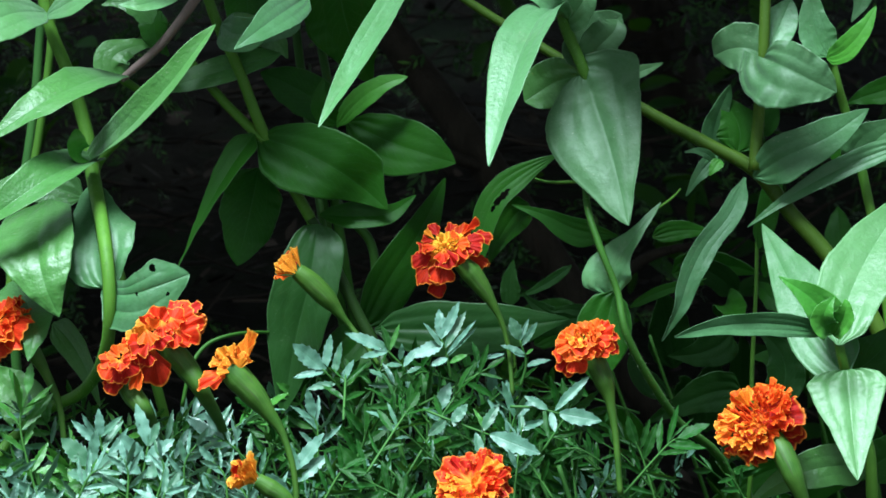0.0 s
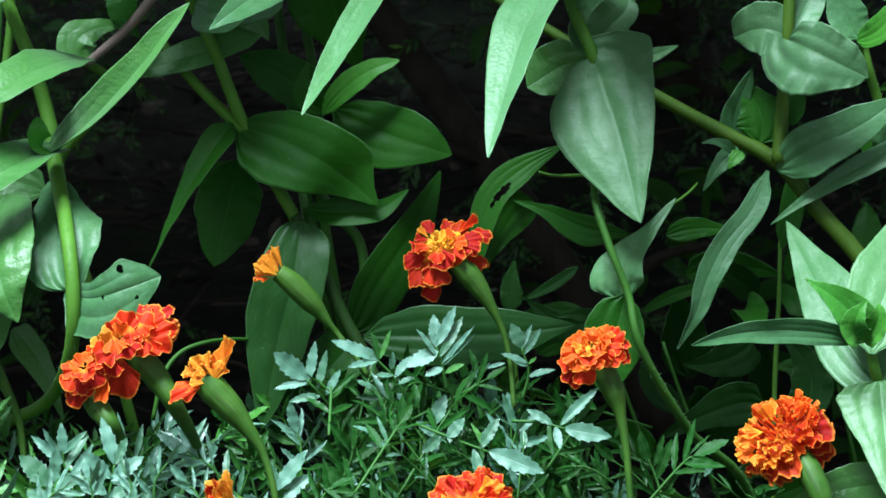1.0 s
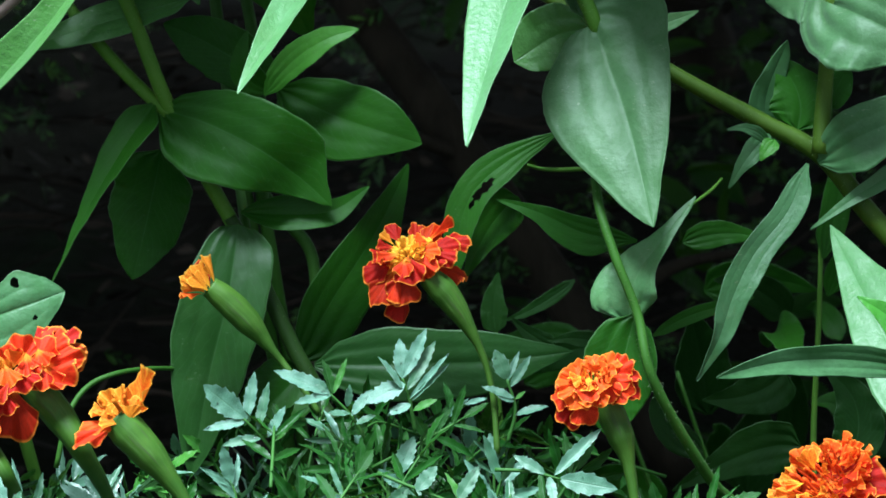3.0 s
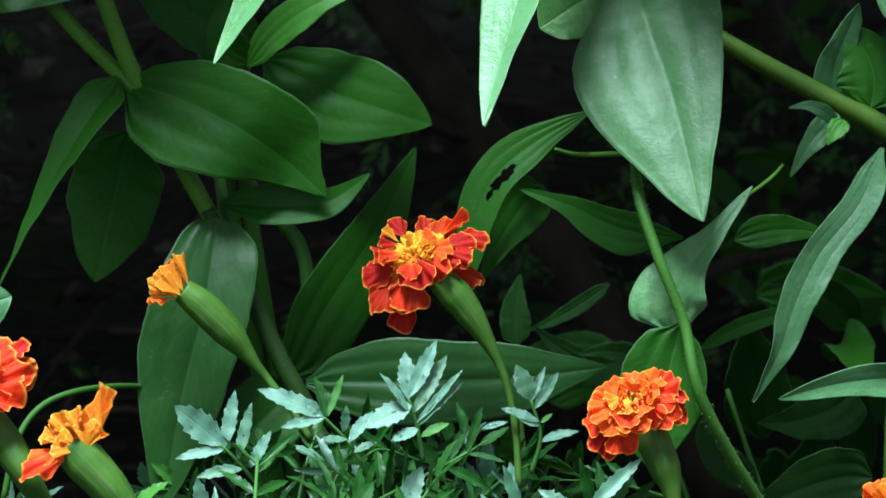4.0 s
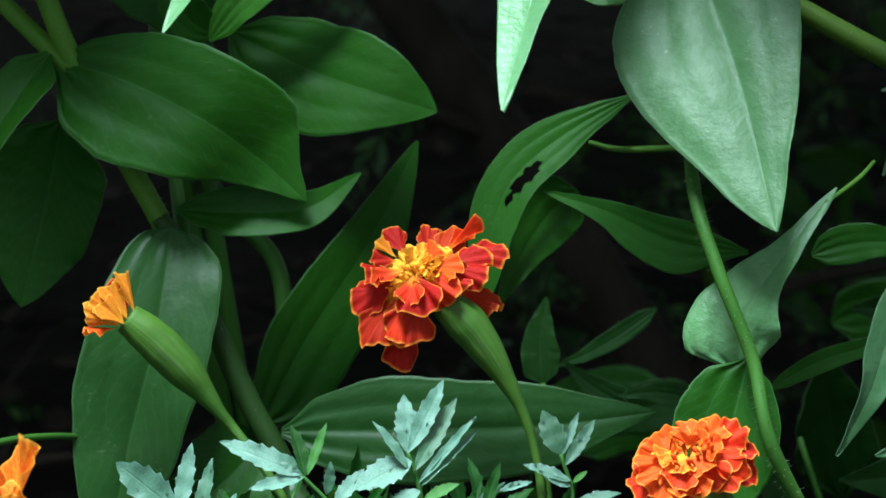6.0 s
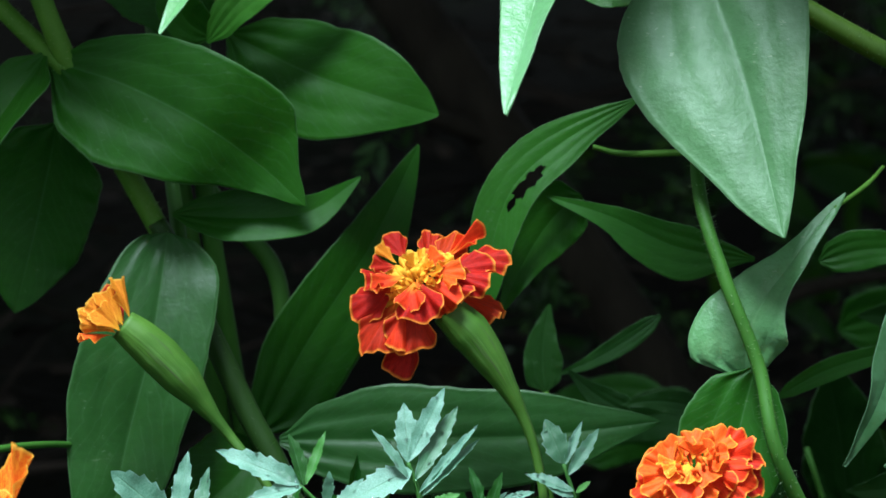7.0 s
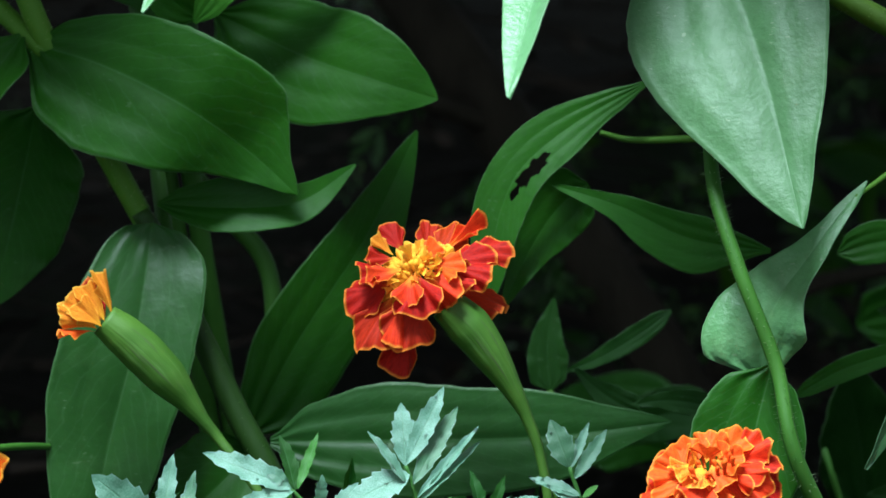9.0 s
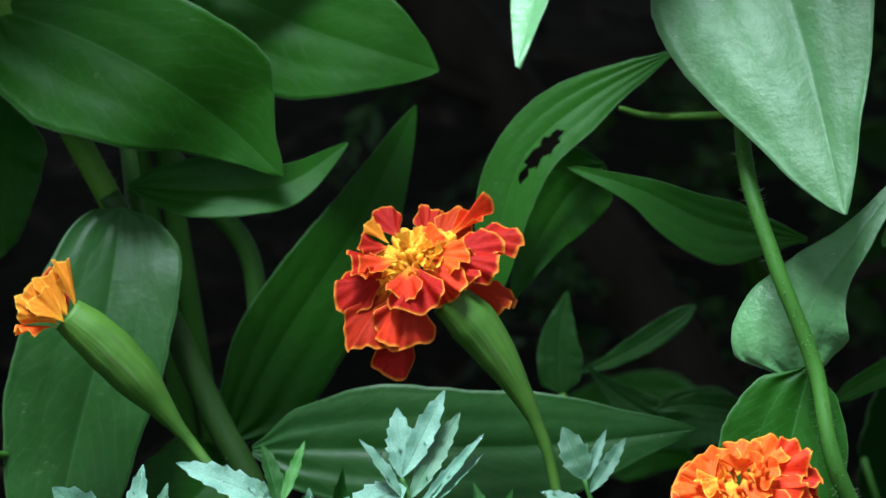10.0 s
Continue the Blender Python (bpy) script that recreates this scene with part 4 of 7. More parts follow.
stem(z2, [(-0.0951, 0.0844, 0.3981), (-0.0922, 0.0714, 0.3816), (-0.0908, 0.0596, 0.3725)], [0.0024, 0.0026, 0.003], DIM_STEM)
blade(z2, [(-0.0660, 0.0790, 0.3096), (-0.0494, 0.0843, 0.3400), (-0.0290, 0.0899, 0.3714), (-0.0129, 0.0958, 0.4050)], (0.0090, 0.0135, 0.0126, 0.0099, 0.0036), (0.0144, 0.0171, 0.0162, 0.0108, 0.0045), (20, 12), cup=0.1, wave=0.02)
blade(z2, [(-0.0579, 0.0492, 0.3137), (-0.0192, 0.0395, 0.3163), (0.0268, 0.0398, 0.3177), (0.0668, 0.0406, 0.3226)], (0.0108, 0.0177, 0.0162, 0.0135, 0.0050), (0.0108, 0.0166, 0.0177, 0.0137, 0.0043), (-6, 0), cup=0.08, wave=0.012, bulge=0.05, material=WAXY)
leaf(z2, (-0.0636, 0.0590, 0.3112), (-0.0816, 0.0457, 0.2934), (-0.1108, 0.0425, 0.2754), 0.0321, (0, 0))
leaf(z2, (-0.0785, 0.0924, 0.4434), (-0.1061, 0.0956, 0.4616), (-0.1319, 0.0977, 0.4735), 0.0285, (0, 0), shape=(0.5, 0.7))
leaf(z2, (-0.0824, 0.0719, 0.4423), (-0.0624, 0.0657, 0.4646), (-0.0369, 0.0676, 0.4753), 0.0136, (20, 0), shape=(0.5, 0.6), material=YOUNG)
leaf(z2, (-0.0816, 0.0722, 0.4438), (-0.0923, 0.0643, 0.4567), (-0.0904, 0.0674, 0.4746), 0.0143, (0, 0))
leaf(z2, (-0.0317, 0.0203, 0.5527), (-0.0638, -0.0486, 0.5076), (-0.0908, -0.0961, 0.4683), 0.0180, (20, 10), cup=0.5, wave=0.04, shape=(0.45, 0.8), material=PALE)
stem(z2, [(-0.1143, 0.1296, 0.5394), (-0.1092, 0.1220, 0.4959), (-0.1022, 0.1130, 0.4453), (-0.0893, 0.1003, 0.3729), (-0.0300, 0.1600, -0.0100)], [0.0028, 0.003, 0.0036], DIM_STEM)
stem(z2, [(-0.1022, 0.1296, 0.5394), (-0.0945, 0.1220, 0.4959), (-0.0854, 0.1022, 0.4413), (-0.0820, 0.1003, 0.3729), (-0.0200, 0.1600, -0.0100)], [0.0028, 0.003, 0.0036], DIM_STEM)
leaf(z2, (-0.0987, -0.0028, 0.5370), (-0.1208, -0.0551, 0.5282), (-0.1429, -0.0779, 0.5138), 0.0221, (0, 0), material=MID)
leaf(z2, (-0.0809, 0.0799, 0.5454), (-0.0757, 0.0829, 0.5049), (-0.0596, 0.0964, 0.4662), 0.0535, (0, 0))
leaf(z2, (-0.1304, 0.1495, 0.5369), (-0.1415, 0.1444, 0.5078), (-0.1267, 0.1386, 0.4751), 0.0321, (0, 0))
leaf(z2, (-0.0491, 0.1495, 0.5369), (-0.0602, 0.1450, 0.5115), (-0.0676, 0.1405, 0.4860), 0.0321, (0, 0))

# its crown, above the marigolds: unseen leaves added to cast shade on this zinnia
for foot, levels in (((-0.158, 0.005), (0.585, 0.625, 0.67)), ((-0.105, 0.055), (0.60, 0.65, 0.69)), ((-0.04, 0.075), (0.60, 0.64))):
    for k, zz in enumerate(levels):
        for a in range(4):
            way = Vector((math.cos(radians(90 * a + 45 * k + 20)), math.sin(radians(90 * a + 45 * k + 20)), 0))
            ll = 0.10 if way.y > -0.4 else 0.055
            ll = 0.05 if foot[0] > -0.05 and way.x > 0.3 else ll
            b = Vector((*foot, zz))
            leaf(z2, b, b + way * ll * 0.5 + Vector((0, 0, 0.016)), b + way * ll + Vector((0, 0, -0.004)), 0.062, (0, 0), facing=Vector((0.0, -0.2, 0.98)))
stem(z2, [(-0.1796, 0.0845, 0.5713), (-0.165, 0.02, 0.60), (-0.158, 0.005, 0.68)], [0.0032, 0.003, 0.002], DIM_STEM)
stem(z2, [(-0.1022, 0.1296, 0.5394), (-0.105, 0.065, 0.60), (-0.105, 0.055, 0.71)], [0.0028, 0.0025, 0.002], DIM_STEM)
stem(z2, [(-0.1143, 0.1296, 0.5394), (-0.075, 0.085, 0.57), (-0.04, 0.075, 0.65)], [0.0028, 0.0025, 0.002], DIM_STEM)

# ------------------------------------------------------------------ zinnia with the hanging leaf
z3 = thing("zinnia_plant", (0.17, 0.06, 0.0), "tall bent zinnia with a thick bristly stem and drooping leaves", "plant", "zinnias in the bed")
stem(z3, [(-0.0447, 0.0818, 0.5561), (0.0024, 0.0758, 0.5222), (0.0530, 0.0704, 0.4912), (0.1142, 0.0540, 0.4559), (0.1503, 0.0506, 0.4364), (0.1846, 0.0473, 0.4179), (0.2081, 0.0424, 0.3902), (0.2334, 0.0374, 0.3617), (0.2659, 0.0286, 0.3119), (0.2812, 0.0259, 0.2387), (0.2900, 0.0600, -0.0100)], [0.0024, 0.0032, 0.0042, 0.005, 0.0056, 0.006], material=WORN_STEM, n=60, hairs=800)
stem(z3, [(0.0552, 0.0433, 0.5681), (0.0586, 0.0340, 0.5378), (0.0635, 0.0240, 0.5129), (0.0747, 0.0140, 0.4865), (0.0795, 0.0220, 0.4675), (0.0774, 0.0215, 0.4446)], [0.0038, 0.0042, 0.0042, 0.0036, 0.0028, 0.0024], n=44, hairs=500)
stem(z3, [(0.0774, 0.0215, 0.4446), (0.0757, -0.0149, 0.4106), (0.0831, -0.0297, 0.3845), (0.0947, -0.0349, 0.3550), (0.1024, -0.0423, 0.3241), (0.1306, -0.0190, 0.2721), (0.1741, 0.0298, 0.2034), (0.1700, 0.0600, -0.0100)], [0.0024, 0.0022, 0.0023, 0.0028, 0.0034], material=DIM_STEM, n=48, hairs=500)
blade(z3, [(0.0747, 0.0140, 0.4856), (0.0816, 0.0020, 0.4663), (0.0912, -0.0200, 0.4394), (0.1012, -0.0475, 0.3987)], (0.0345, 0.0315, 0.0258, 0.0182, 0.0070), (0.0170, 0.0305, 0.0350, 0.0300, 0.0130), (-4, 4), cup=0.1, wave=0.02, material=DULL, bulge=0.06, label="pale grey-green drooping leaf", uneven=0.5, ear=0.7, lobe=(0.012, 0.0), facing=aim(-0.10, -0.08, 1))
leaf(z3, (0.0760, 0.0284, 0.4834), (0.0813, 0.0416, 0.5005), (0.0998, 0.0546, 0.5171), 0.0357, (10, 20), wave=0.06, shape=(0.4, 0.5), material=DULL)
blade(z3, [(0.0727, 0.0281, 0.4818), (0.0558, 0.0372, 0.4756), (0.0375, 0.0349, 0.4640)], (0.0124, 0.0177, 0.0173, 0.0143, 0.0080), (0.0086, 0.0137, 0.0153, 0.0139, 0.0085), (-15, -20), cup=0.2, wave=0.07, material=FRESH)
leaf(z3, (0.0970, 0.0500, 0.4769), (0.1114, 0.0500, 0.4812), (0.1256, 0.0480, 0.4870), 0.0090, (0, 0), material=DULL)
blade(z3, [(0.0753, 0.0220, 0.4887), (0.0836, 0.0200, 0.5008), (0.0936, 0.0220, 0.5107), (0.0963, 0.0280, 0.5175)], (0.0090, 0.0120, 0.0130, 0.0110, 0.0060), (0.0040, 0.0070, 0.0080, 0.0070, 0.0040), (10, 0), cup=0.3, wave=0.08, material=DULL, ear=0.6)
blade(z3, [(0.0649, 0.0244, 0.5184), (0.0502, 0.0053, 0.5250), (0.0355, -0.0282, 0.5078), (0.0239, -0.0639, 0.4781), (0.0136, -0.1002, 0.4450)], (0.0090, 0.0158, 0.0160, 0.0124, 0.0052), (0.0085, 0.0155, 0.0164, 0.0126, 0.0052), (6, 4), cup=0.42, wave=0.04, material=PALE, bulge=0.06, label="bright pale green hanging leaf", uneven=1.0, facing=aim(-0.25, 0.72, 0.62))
leaf(z3, (0.0610, 0.0253, 0.5234), (0.0483, 0.0173, 0.5357), (0.0199, 0.0190, 0.5455), 0.0214, (0, 0), material=PALE)
# above the view, added to shade the drooping leaf
leaf(z3, (0.0571, 0.0304, 0.5522), (0.0646, -0.0271, 0.5721), (0.0818, -0.0651, 0.5868), 0.0300, (0, 0), material=MID)
leaf(z3, (0.0628, 0.0240, 0.5163), (0.0732, 0.0163, 0.5298), (0.0838, 0.0203, 0.5525), 0.0214, (20, 0), material=PALE)
blade(z3, [(0.0596, 0.0689, 0.4251), (0.0356, 0.0665, 0.4114), (0.0187, 0.0638, 0.3964), (0.0115, 0.0603, 0.3767), (0.0105, 0.0568, 0.3567)], (0.0036, 0.0079, 0.0083, 0.0079, 0.0040), (0.0036, 0.0083, 0.0090, 0.0079, 0.0043), (12, 20), cup=0.12, wave=0.02, holes=((0.43, -0.38, 0.055), (0.50, -0.30, 0.05), (0.57, -0.25, 0.03)), label="green leaf with holes eaten through it")
leaf(z3, (0.0410, 0.0732, 0.3918), (0.0274, 0.0709, 0.3788), (0.0142, 0.0663, 0.3528), 0.0207, (-20, 0))
stem(z3, [(0.0446, 0.0760, 0.4077), (0.0556, 0.0756, 0.4055), (0.0784, 0.0658, 0.4078)], [0.0008, 0.001, 0.0012], name="tendril")
blade(z3, [(0.0977, 0.0597, 0.3732), (0.0727, 0.0603, 0.3767), (0.0505, 0.0621, 0.3867), (0.0293, 0.0632, 0.3932)], (0.0036, 0.0099, 0.0083, 0.0045, 0.0014), (0.0036, 0.0076, 0.0058, 0.0029, 0.0011), (-8, 8), cup=0.2, wave=0.02)
blade(z3, [(0.0906, -0.0209, 0.3479), (0.0932, -0.0225, 0.3679), (0.1060, -0.0191, 0.3869), (0.1228, -0.0056, 0.4060)], (0.0171, 0.0166, 0.0101, 0.0050, 0.0018), (0.0076, 0.0141, 0.0076, 0.0040, 0.0018), (-6, 10), cup=0.1, wave=0.03, material=PALE, facing=Vector((0.0, -0.5, 0.87)))
stem(z3, [(0.1192, -0.0084, 0.4015), (0.1299, -0.0002, 0.4079), (0.1356, 0.0058, 0.4128)], [0.0007, 0.0008, 0.0006], name="tendril")
blade(z3, [(0.0940, -0.0251, 0.3529), (0.0893, -0.0284, 0.3344), (0.0849, -0.0321, 0.3132), (0.0823, -0.0352, 0.2956)], (0.0090, 0.0141, 0.0155, 0.0126, 0.0054), (0.0126, 0.0180, 0.0180, 0.0144, 0.0072), (0, 0), cup=0.12, wave=0.02, material=LEAF, facing=TOWARD)
blade(z3, [(0.1062, 0.0714, 0.3244), (0.1220, 0.0730, 0.3333), (0.1390, 0.0740, 0.3388), (0.1554, 0.0747, 0.3430)], (0.0022, 0.0032, 0.0032, 0.0025, 0.0011), (0.0022, 0.0036, 0.0036, 0.0027, 0.0011), (0, 0))
leaf(z3, (0.1213, 0.0990, 0.3657), (0.1417, 0.0998, 0.3701), (0.1621, 0.0993, 0.3675), 0.0128, (0, 0))
stem(z3, [(0.1841, 0.0374, 0.4195), (0.1866, 0.0438, 0.4557), (0.1889, 0.0401, 0.4925), (0.1907, 0.0476, 0.5349), (0.1924, 0.0551, 0.5773)], [0.0045, 0.0036, 0.0036, 0.0034], material=WORN_STEM, hairs=300)
leaf(z3, (0.1896, 0.0401, 0.4925), (0.1745, 0.0411, 0.4978), (0.1578, 0.0501, 0.4911), 0.0321, (10, 0), wave=0.06, shape=(0.45, 0.5), material=DULL)
blade(z3, [(0.1886, 0.0260, 0.4932), (0.2017, 0.0120, 0.4893), (0.2182, 0.0060, 0.4818), (0.2337, 0.0060, 0.4742)], (0.0140, 0.0165, 0.0160, 0.0135, 0.0075), (0.0250, 0.0280, 0.0235, 0.0160, 0.0075), (0, 0), cup=0.10, wave=0.07, bulge=0.04, ear=0.8, lobe=(0.0, 0.018), material=DULL, facing=aim(0.1, -0.10, 1))
leaf(z3, (0.1910, 0.0405, 0.4943), (0.1995, 0.0533, 0.5095), (0.2074, 0.0662, 0.5253), 0.0221, (0, 0), wave=0.06, shape=(0.45, 0.5), material=PALE)
leaf(z3, (0.2291, 0.0398, 0.4907), (0.2448, 0.0317, 0.5023), (0.2598, 0.0357, 0.5249), 0.0150, (20, 0), shape=(0.5, 0.7), material=YOUNG)
leaf(z3, (0.2309, 0.0501, 0.4911), (0.2219, 0.0535, 0.5106), (0.2201, 0.0588, 0.5407), 0.0235, (0, 0), material=PALE)
stem(z3, [(0.2305, 0.0625, 0.5039), (0.2363, 0.0575, 0.4755), (0.2432, 0.0636, 0.4527), (0.2515, 0.0586, 0.4242), (0.2595, 0.0523, 0.3885), (0.2667, 0.0460, 0.3528), (0.2739, 0.0359, 0.2958)], [0.0028, 0.0032, 0.0034], hairs=200)
leaf(z3, (0.2803, 0.0502, 0.4346), (0.2291, 0.0368, 0.4159), (0.1794, 0.0312, 0.3840), 0.0143, (10, 15), cup=0.2, material=MID)
leaf(z3, (0.2522, 0.0578, 0.4199), (0.2615, 0.0506, 0.4364), (0.2839, 0.0531, 0.4506), 0.0321, (0, 0), material=MID)
leaf(z3, (0.2537, 0.0677, 0.4183), (0.2421, 0.0696, 0.4290), (0.2392, 0.0725, 0.4458), 0.0214, (0, 0))
leaf(z3, (0.2902, 0.0865, 0.4677), (0.2647, 0.0856, 0.4623), (0.2447, 0.0843, 0.4551), 0.0178, (0, 0))
blade(z3, [(0.1833, 0.0367, 0.4153), (0.2013, 0.0289, 0.4288), (0.2300, 0.0312, 0.4419), (0.2559, 0.0343, 0.4595)], (0.0086, 0.0137, 0.0131, 0.0114, 0.0051), (0.0097, 0.0154, 0.0131, 0.0103, 0.0046), (-10, 0), cup=0.15, wave=0.03, material=MID)
blade(z3, [(0.1778, 0.0340, 0.4154), (0.1681, 0.0260, 0.3934), (0.1519, 0.0160, 0.3747), (0.1417, 0.0080, 0.3557), (0.1350, 0.0030, 0.3362), (0.1242, 0.0000, 0.3164)], (0.0060, 0.0080, 0.0085, 0.0062, 0.0026), (0.0055, 0.0068, 0.0075, 0.0058, 0.0022), (8, -28), cup=0.25, wave=0.10, material=MID, facing=TOWARD, uneven=2.0, label="narrow grey-green wavy leaf")
blade(z3, [(0.1632, 0.0600, 0.4150), (0.1586, 0.0560, 0.4421), (0.1686, 0.0500, 0.4726)], (0.0050, 0.0075, 0.0080, 0.0058, 0.0029), (0.0040, 0.0086, 0.0086, 0.0063, 0.0034), (0, 20), wave=0.06, material=MID)
leaf(z3, (0.1738, 0.0493, 0.4293), (0.1738, 0.0524, 0.4471), (0.1612, 0.0555, 0.4641), 0.0307, (0, 0))
leaf(z3, (0.1599, 0.0400, 0.4284), (0.1494, 0.0300, 0.4194), (0.1400, 0.0260, 0.4047), 0.0098, (10, -20), wave=0.08, material=MID)
leaf(z3, (0.1588, 0.0360, 0.4253), (0.1499, 0.0280, 0.4329), (0.1389, 0.0240, 0.4334), 0.0052, (0, 10), wave=0.06, material=MID)
leaf(z3, (0.1623, 0.0340, 0.4267), (0.1580, 0.0300, 0.4225), (0.1549, 0.0280, 0.4176), 0.0080, (0, 0), wave=0.06, material=YOUNG)
leaf(z3, (0.1870, 0.0611, 0.4384), (0.1950, 0.0633, 0.4509), (0.1972, 0.0648, 0.4598), 0.0143, (0, 0))
leaf(z3, (0.1894, 0.0879, 0.3601), (0.1985, 0.0949, 0.3998), (0.1967, 0.0981, 0.4179), 0.0143, (0, 0))
leaf(z3, (0.2450, 0.0799, 0.5454), (0.2540, 0.0771, 0.5294), (0.2468, 0.0736, 0.5097), 0.0178, (0, 0), material=PALE)

# its crown, above the marigolds: out of view, added to darken the leaves below
for foot, levels in (((0.115, 0.070), (0.600, 0.630)), ((0.19, 0.055), (0.600, 0.64))):
    for k, zz in enumerate(levels):
        for a in range(4):
            way = Vector((math.cos(radians(90 * a + 45 * k + 10)), math.sin(radians(90 * a + 45 * k + 10)), 0))
            ll = 0.085 if way.x > 0.2 or way.y > 0.2 else 0.04
            b = Vector((*foot, zz))
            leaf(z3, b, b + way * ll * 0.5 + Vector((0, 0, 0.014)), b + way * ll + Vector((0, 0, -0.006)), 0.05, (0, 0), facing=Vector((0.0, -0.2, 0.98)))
# unseen leaf added to throw a shadow on the drooping leaf
leaf(z3, (0.098, 0.000, 0.582), (0.097, -0.04, 0.573), (0.096, -0.085, 0.559), 0.084, (0, 0), facing=Vector((0.0, -0.2, 0.98)))
stem(z3, [(0.0552, 0.0433, 0.5681), (0.085, 0.055, 0.60), (0.115, 0.070, 0.645)], [0.0036, 0.003, 0.002])
stem(z3, [(0.115, 0.070, 0.615), (0.10, 0.03, 0.60), (0.094, 0.000, 0.590)], [0.002, 0.0018, 0.0014])
stem(z3, [(0.1924, 0.0551, 0.5773), (0.191, 0.055, 0.61), (0.19, 0.055, 0.655)], [0.0034, 0.003, 0.002])

# ------------------------------------------------------------------ zinnia shoot at the right edge of the marigolds
z4 = thing("zinnia_plant", (0.26, -0.03, 0.0), "young zinnia shoot with pale green leaves round a bud", "plant", "zinnias in the bed")
stem(z4, [(0.2278, -0.0926, 0.3443), (0.2344, -0.0925, 0.3160), (0.2487, -0.0597, 0.2717), (0.2548, -0.0585, 0.2208), (0.2600, -0.0300, -0.0100)], [0.003, 0.0036, 0.0042])
blade(z4, [(0.2361, -0.0933, 0.3115), (0.2198, -0.0696, 0.3310), (0.2042, -0.0345, 0.3573), (0.1875, 0.0118, 0.3896)], (0.0136, 0.0178, 0.0157, 0.0114, 0.0043), (0.0157, 0.0235, 0.0243, 0.0178, 0.0064), (0, 0), cup=0.10, wave=0.03, material=MID, bulge=0.04)
leaf(z4, (0.2302, -0.0997, 0.3326), (0.2436, -0.0629, 0.3690), (0.2795, -0.0047, 0.4108), 0.0428, (0, 0), cup=0.2, shape=(0.5, 0.6), material=SOFT)
leaf(z4, (0.2249, -0.1082, 0.3420), (0.1736, -0.1269, 0.3513), (0.1271, -0.1382, 0.3450), 0.0143, (-8, -12), cup=0.3, shape=(0.5, 0.7), material=MID)
leaf(z4, (0.2274, -0.1084, 0.3414), (0.2156, -0.1151, 0.3609), (0.1921, -0.1121, 0.3779), 0.0235, (-10, 0), cup=0.3, material=YOUNG, facing=SKYWARD)
leaf(z4, (0.2225, -0.1181, 0.3439), (0.2190, -0.1261, 0.3560), (0.2259, -0.1239, 0.3682), 0.0164, (0, 0), cup=0.4, material=YOUNG)
leaf(z4, (0.2252, -0.1184, 0.3422), (0.2314, -0.1261, 0.3560), (0.2321, -0.1243, 0.3662), 0.0143, (0, 0), cup=0.4, material=YOUNG)
blade(z4, [(0.2349, -0.1000, 0.3171), (0.2361, -0.1170, 0.2991), (0.2390, -0.1535, 0.2590)], (0.0200, 0.0235, 0.0205, 0.0135, 0.0055), (0.0200, 0.0245, 0.0215, 0.0140, 0.0055), (0, 0), cup=0.14, wave=0.03, material=SOFT, bulge=0.07, ear=0.7, facing=SKYWARD)
leaf(z4, (0.2353, -0.0536, 0.3064), (0.2522, -0.0524, 0.3133), (0.2769, -0.0475, 0.3411), 0.0392, (0, 0))
leaf(z4, (0.2538, -0.0445, 0.2431), (0.2141, -0.0545, 0.2435), (0.1747, -0.0683, 0.2231), 0.0264, (-20, 0), cup=0.2, material=FRESH)
leaf(z4, (0.2519, -0.0249, 0.2388), (0.2697, -0.0230, 0.2493), (0.2840, -0.0193, 0.2704), 0.0285, (0, 0))

# low weeds behind the marigolds
weed = thing("weed", (0.16, 0.16, 0.0), "dim broad-leaved weed growing in the shade", "weed")
stem(weed, [(0.1892, 0.1003, 0.3729), (0.1881, 0.0926, 0.3295), (0.1856, 0.0837, 0.2788), (0.1826, 0.0684, 0.1919), (0.1600, 0.1600, -0.0100)], [0.0012, 0.0015, 0.002])
leaf(weed, (0.2022, 0.0707, 0.2627), (0.2059, 0.0752, 0.2880), (0.1894, 0.0787, 0.3078), 0.0250, (0, 0), material=DIM_WEED)
leaf(weed, (0.1778, 0.0622, 0.2719), (0.1523, 0.0615, 0.2683), (0.1157, 0.0584, 0.2503), 0.0250, (0, 0), material=DIM_WEED)
leaf(weed, (0.1727, 0.1078, 0.3003), (0.1579, 0.1059, 0.2894), (0.1320, 0.1052, 0.2858), 0.0250, (0, 0), material=DIM_WEED)
leaf(weed, (0.0304, 0.1110, 0.3185), (0.0293, 0.1136, 0.3331), (0.0315, 0.1161, 0.3477), 0.0128, (0, 0), material=DIM_WEED)
leaf(weed, (0.0694, 0.1253, 0.3422), (0.0509, 0.1231, 0.3295), (0.0342, 0.1218, 0.3222), 0.0064, (0, 0), material=DIM_WEED)
leaf(weed, (0.1308, 0.0713, 0.2663), (0.1124, 0.0739, 0.2808), (0.1088, 0.0771, 0.2988), 0.0143, (0, 0), material=DIM_WEED)
leaf(weed, (0.0868, 0.0803, 0.3168), (0.0703, 0.0810, 0.3212), (0.0556, 0.0808, 0.3197), 0.0078, (0, 0), material=DIM_WEED)
leaf(weed, (0.0595, 0.0901, 0.3150), (0.0485, 0.0910, 0.3204), (0.0375, 0.0926, 0.3295), 0.0093, (0, 0), material=DIM_WEED)
stem(weed, [(0.0304, 0.1110, 0.3185), (0.0322, 0.1046, 0.2821), (0.0396, 0.0943, 0.2239)], [0.001, 0.0012, 0.002])

rnd = random.Random(64)
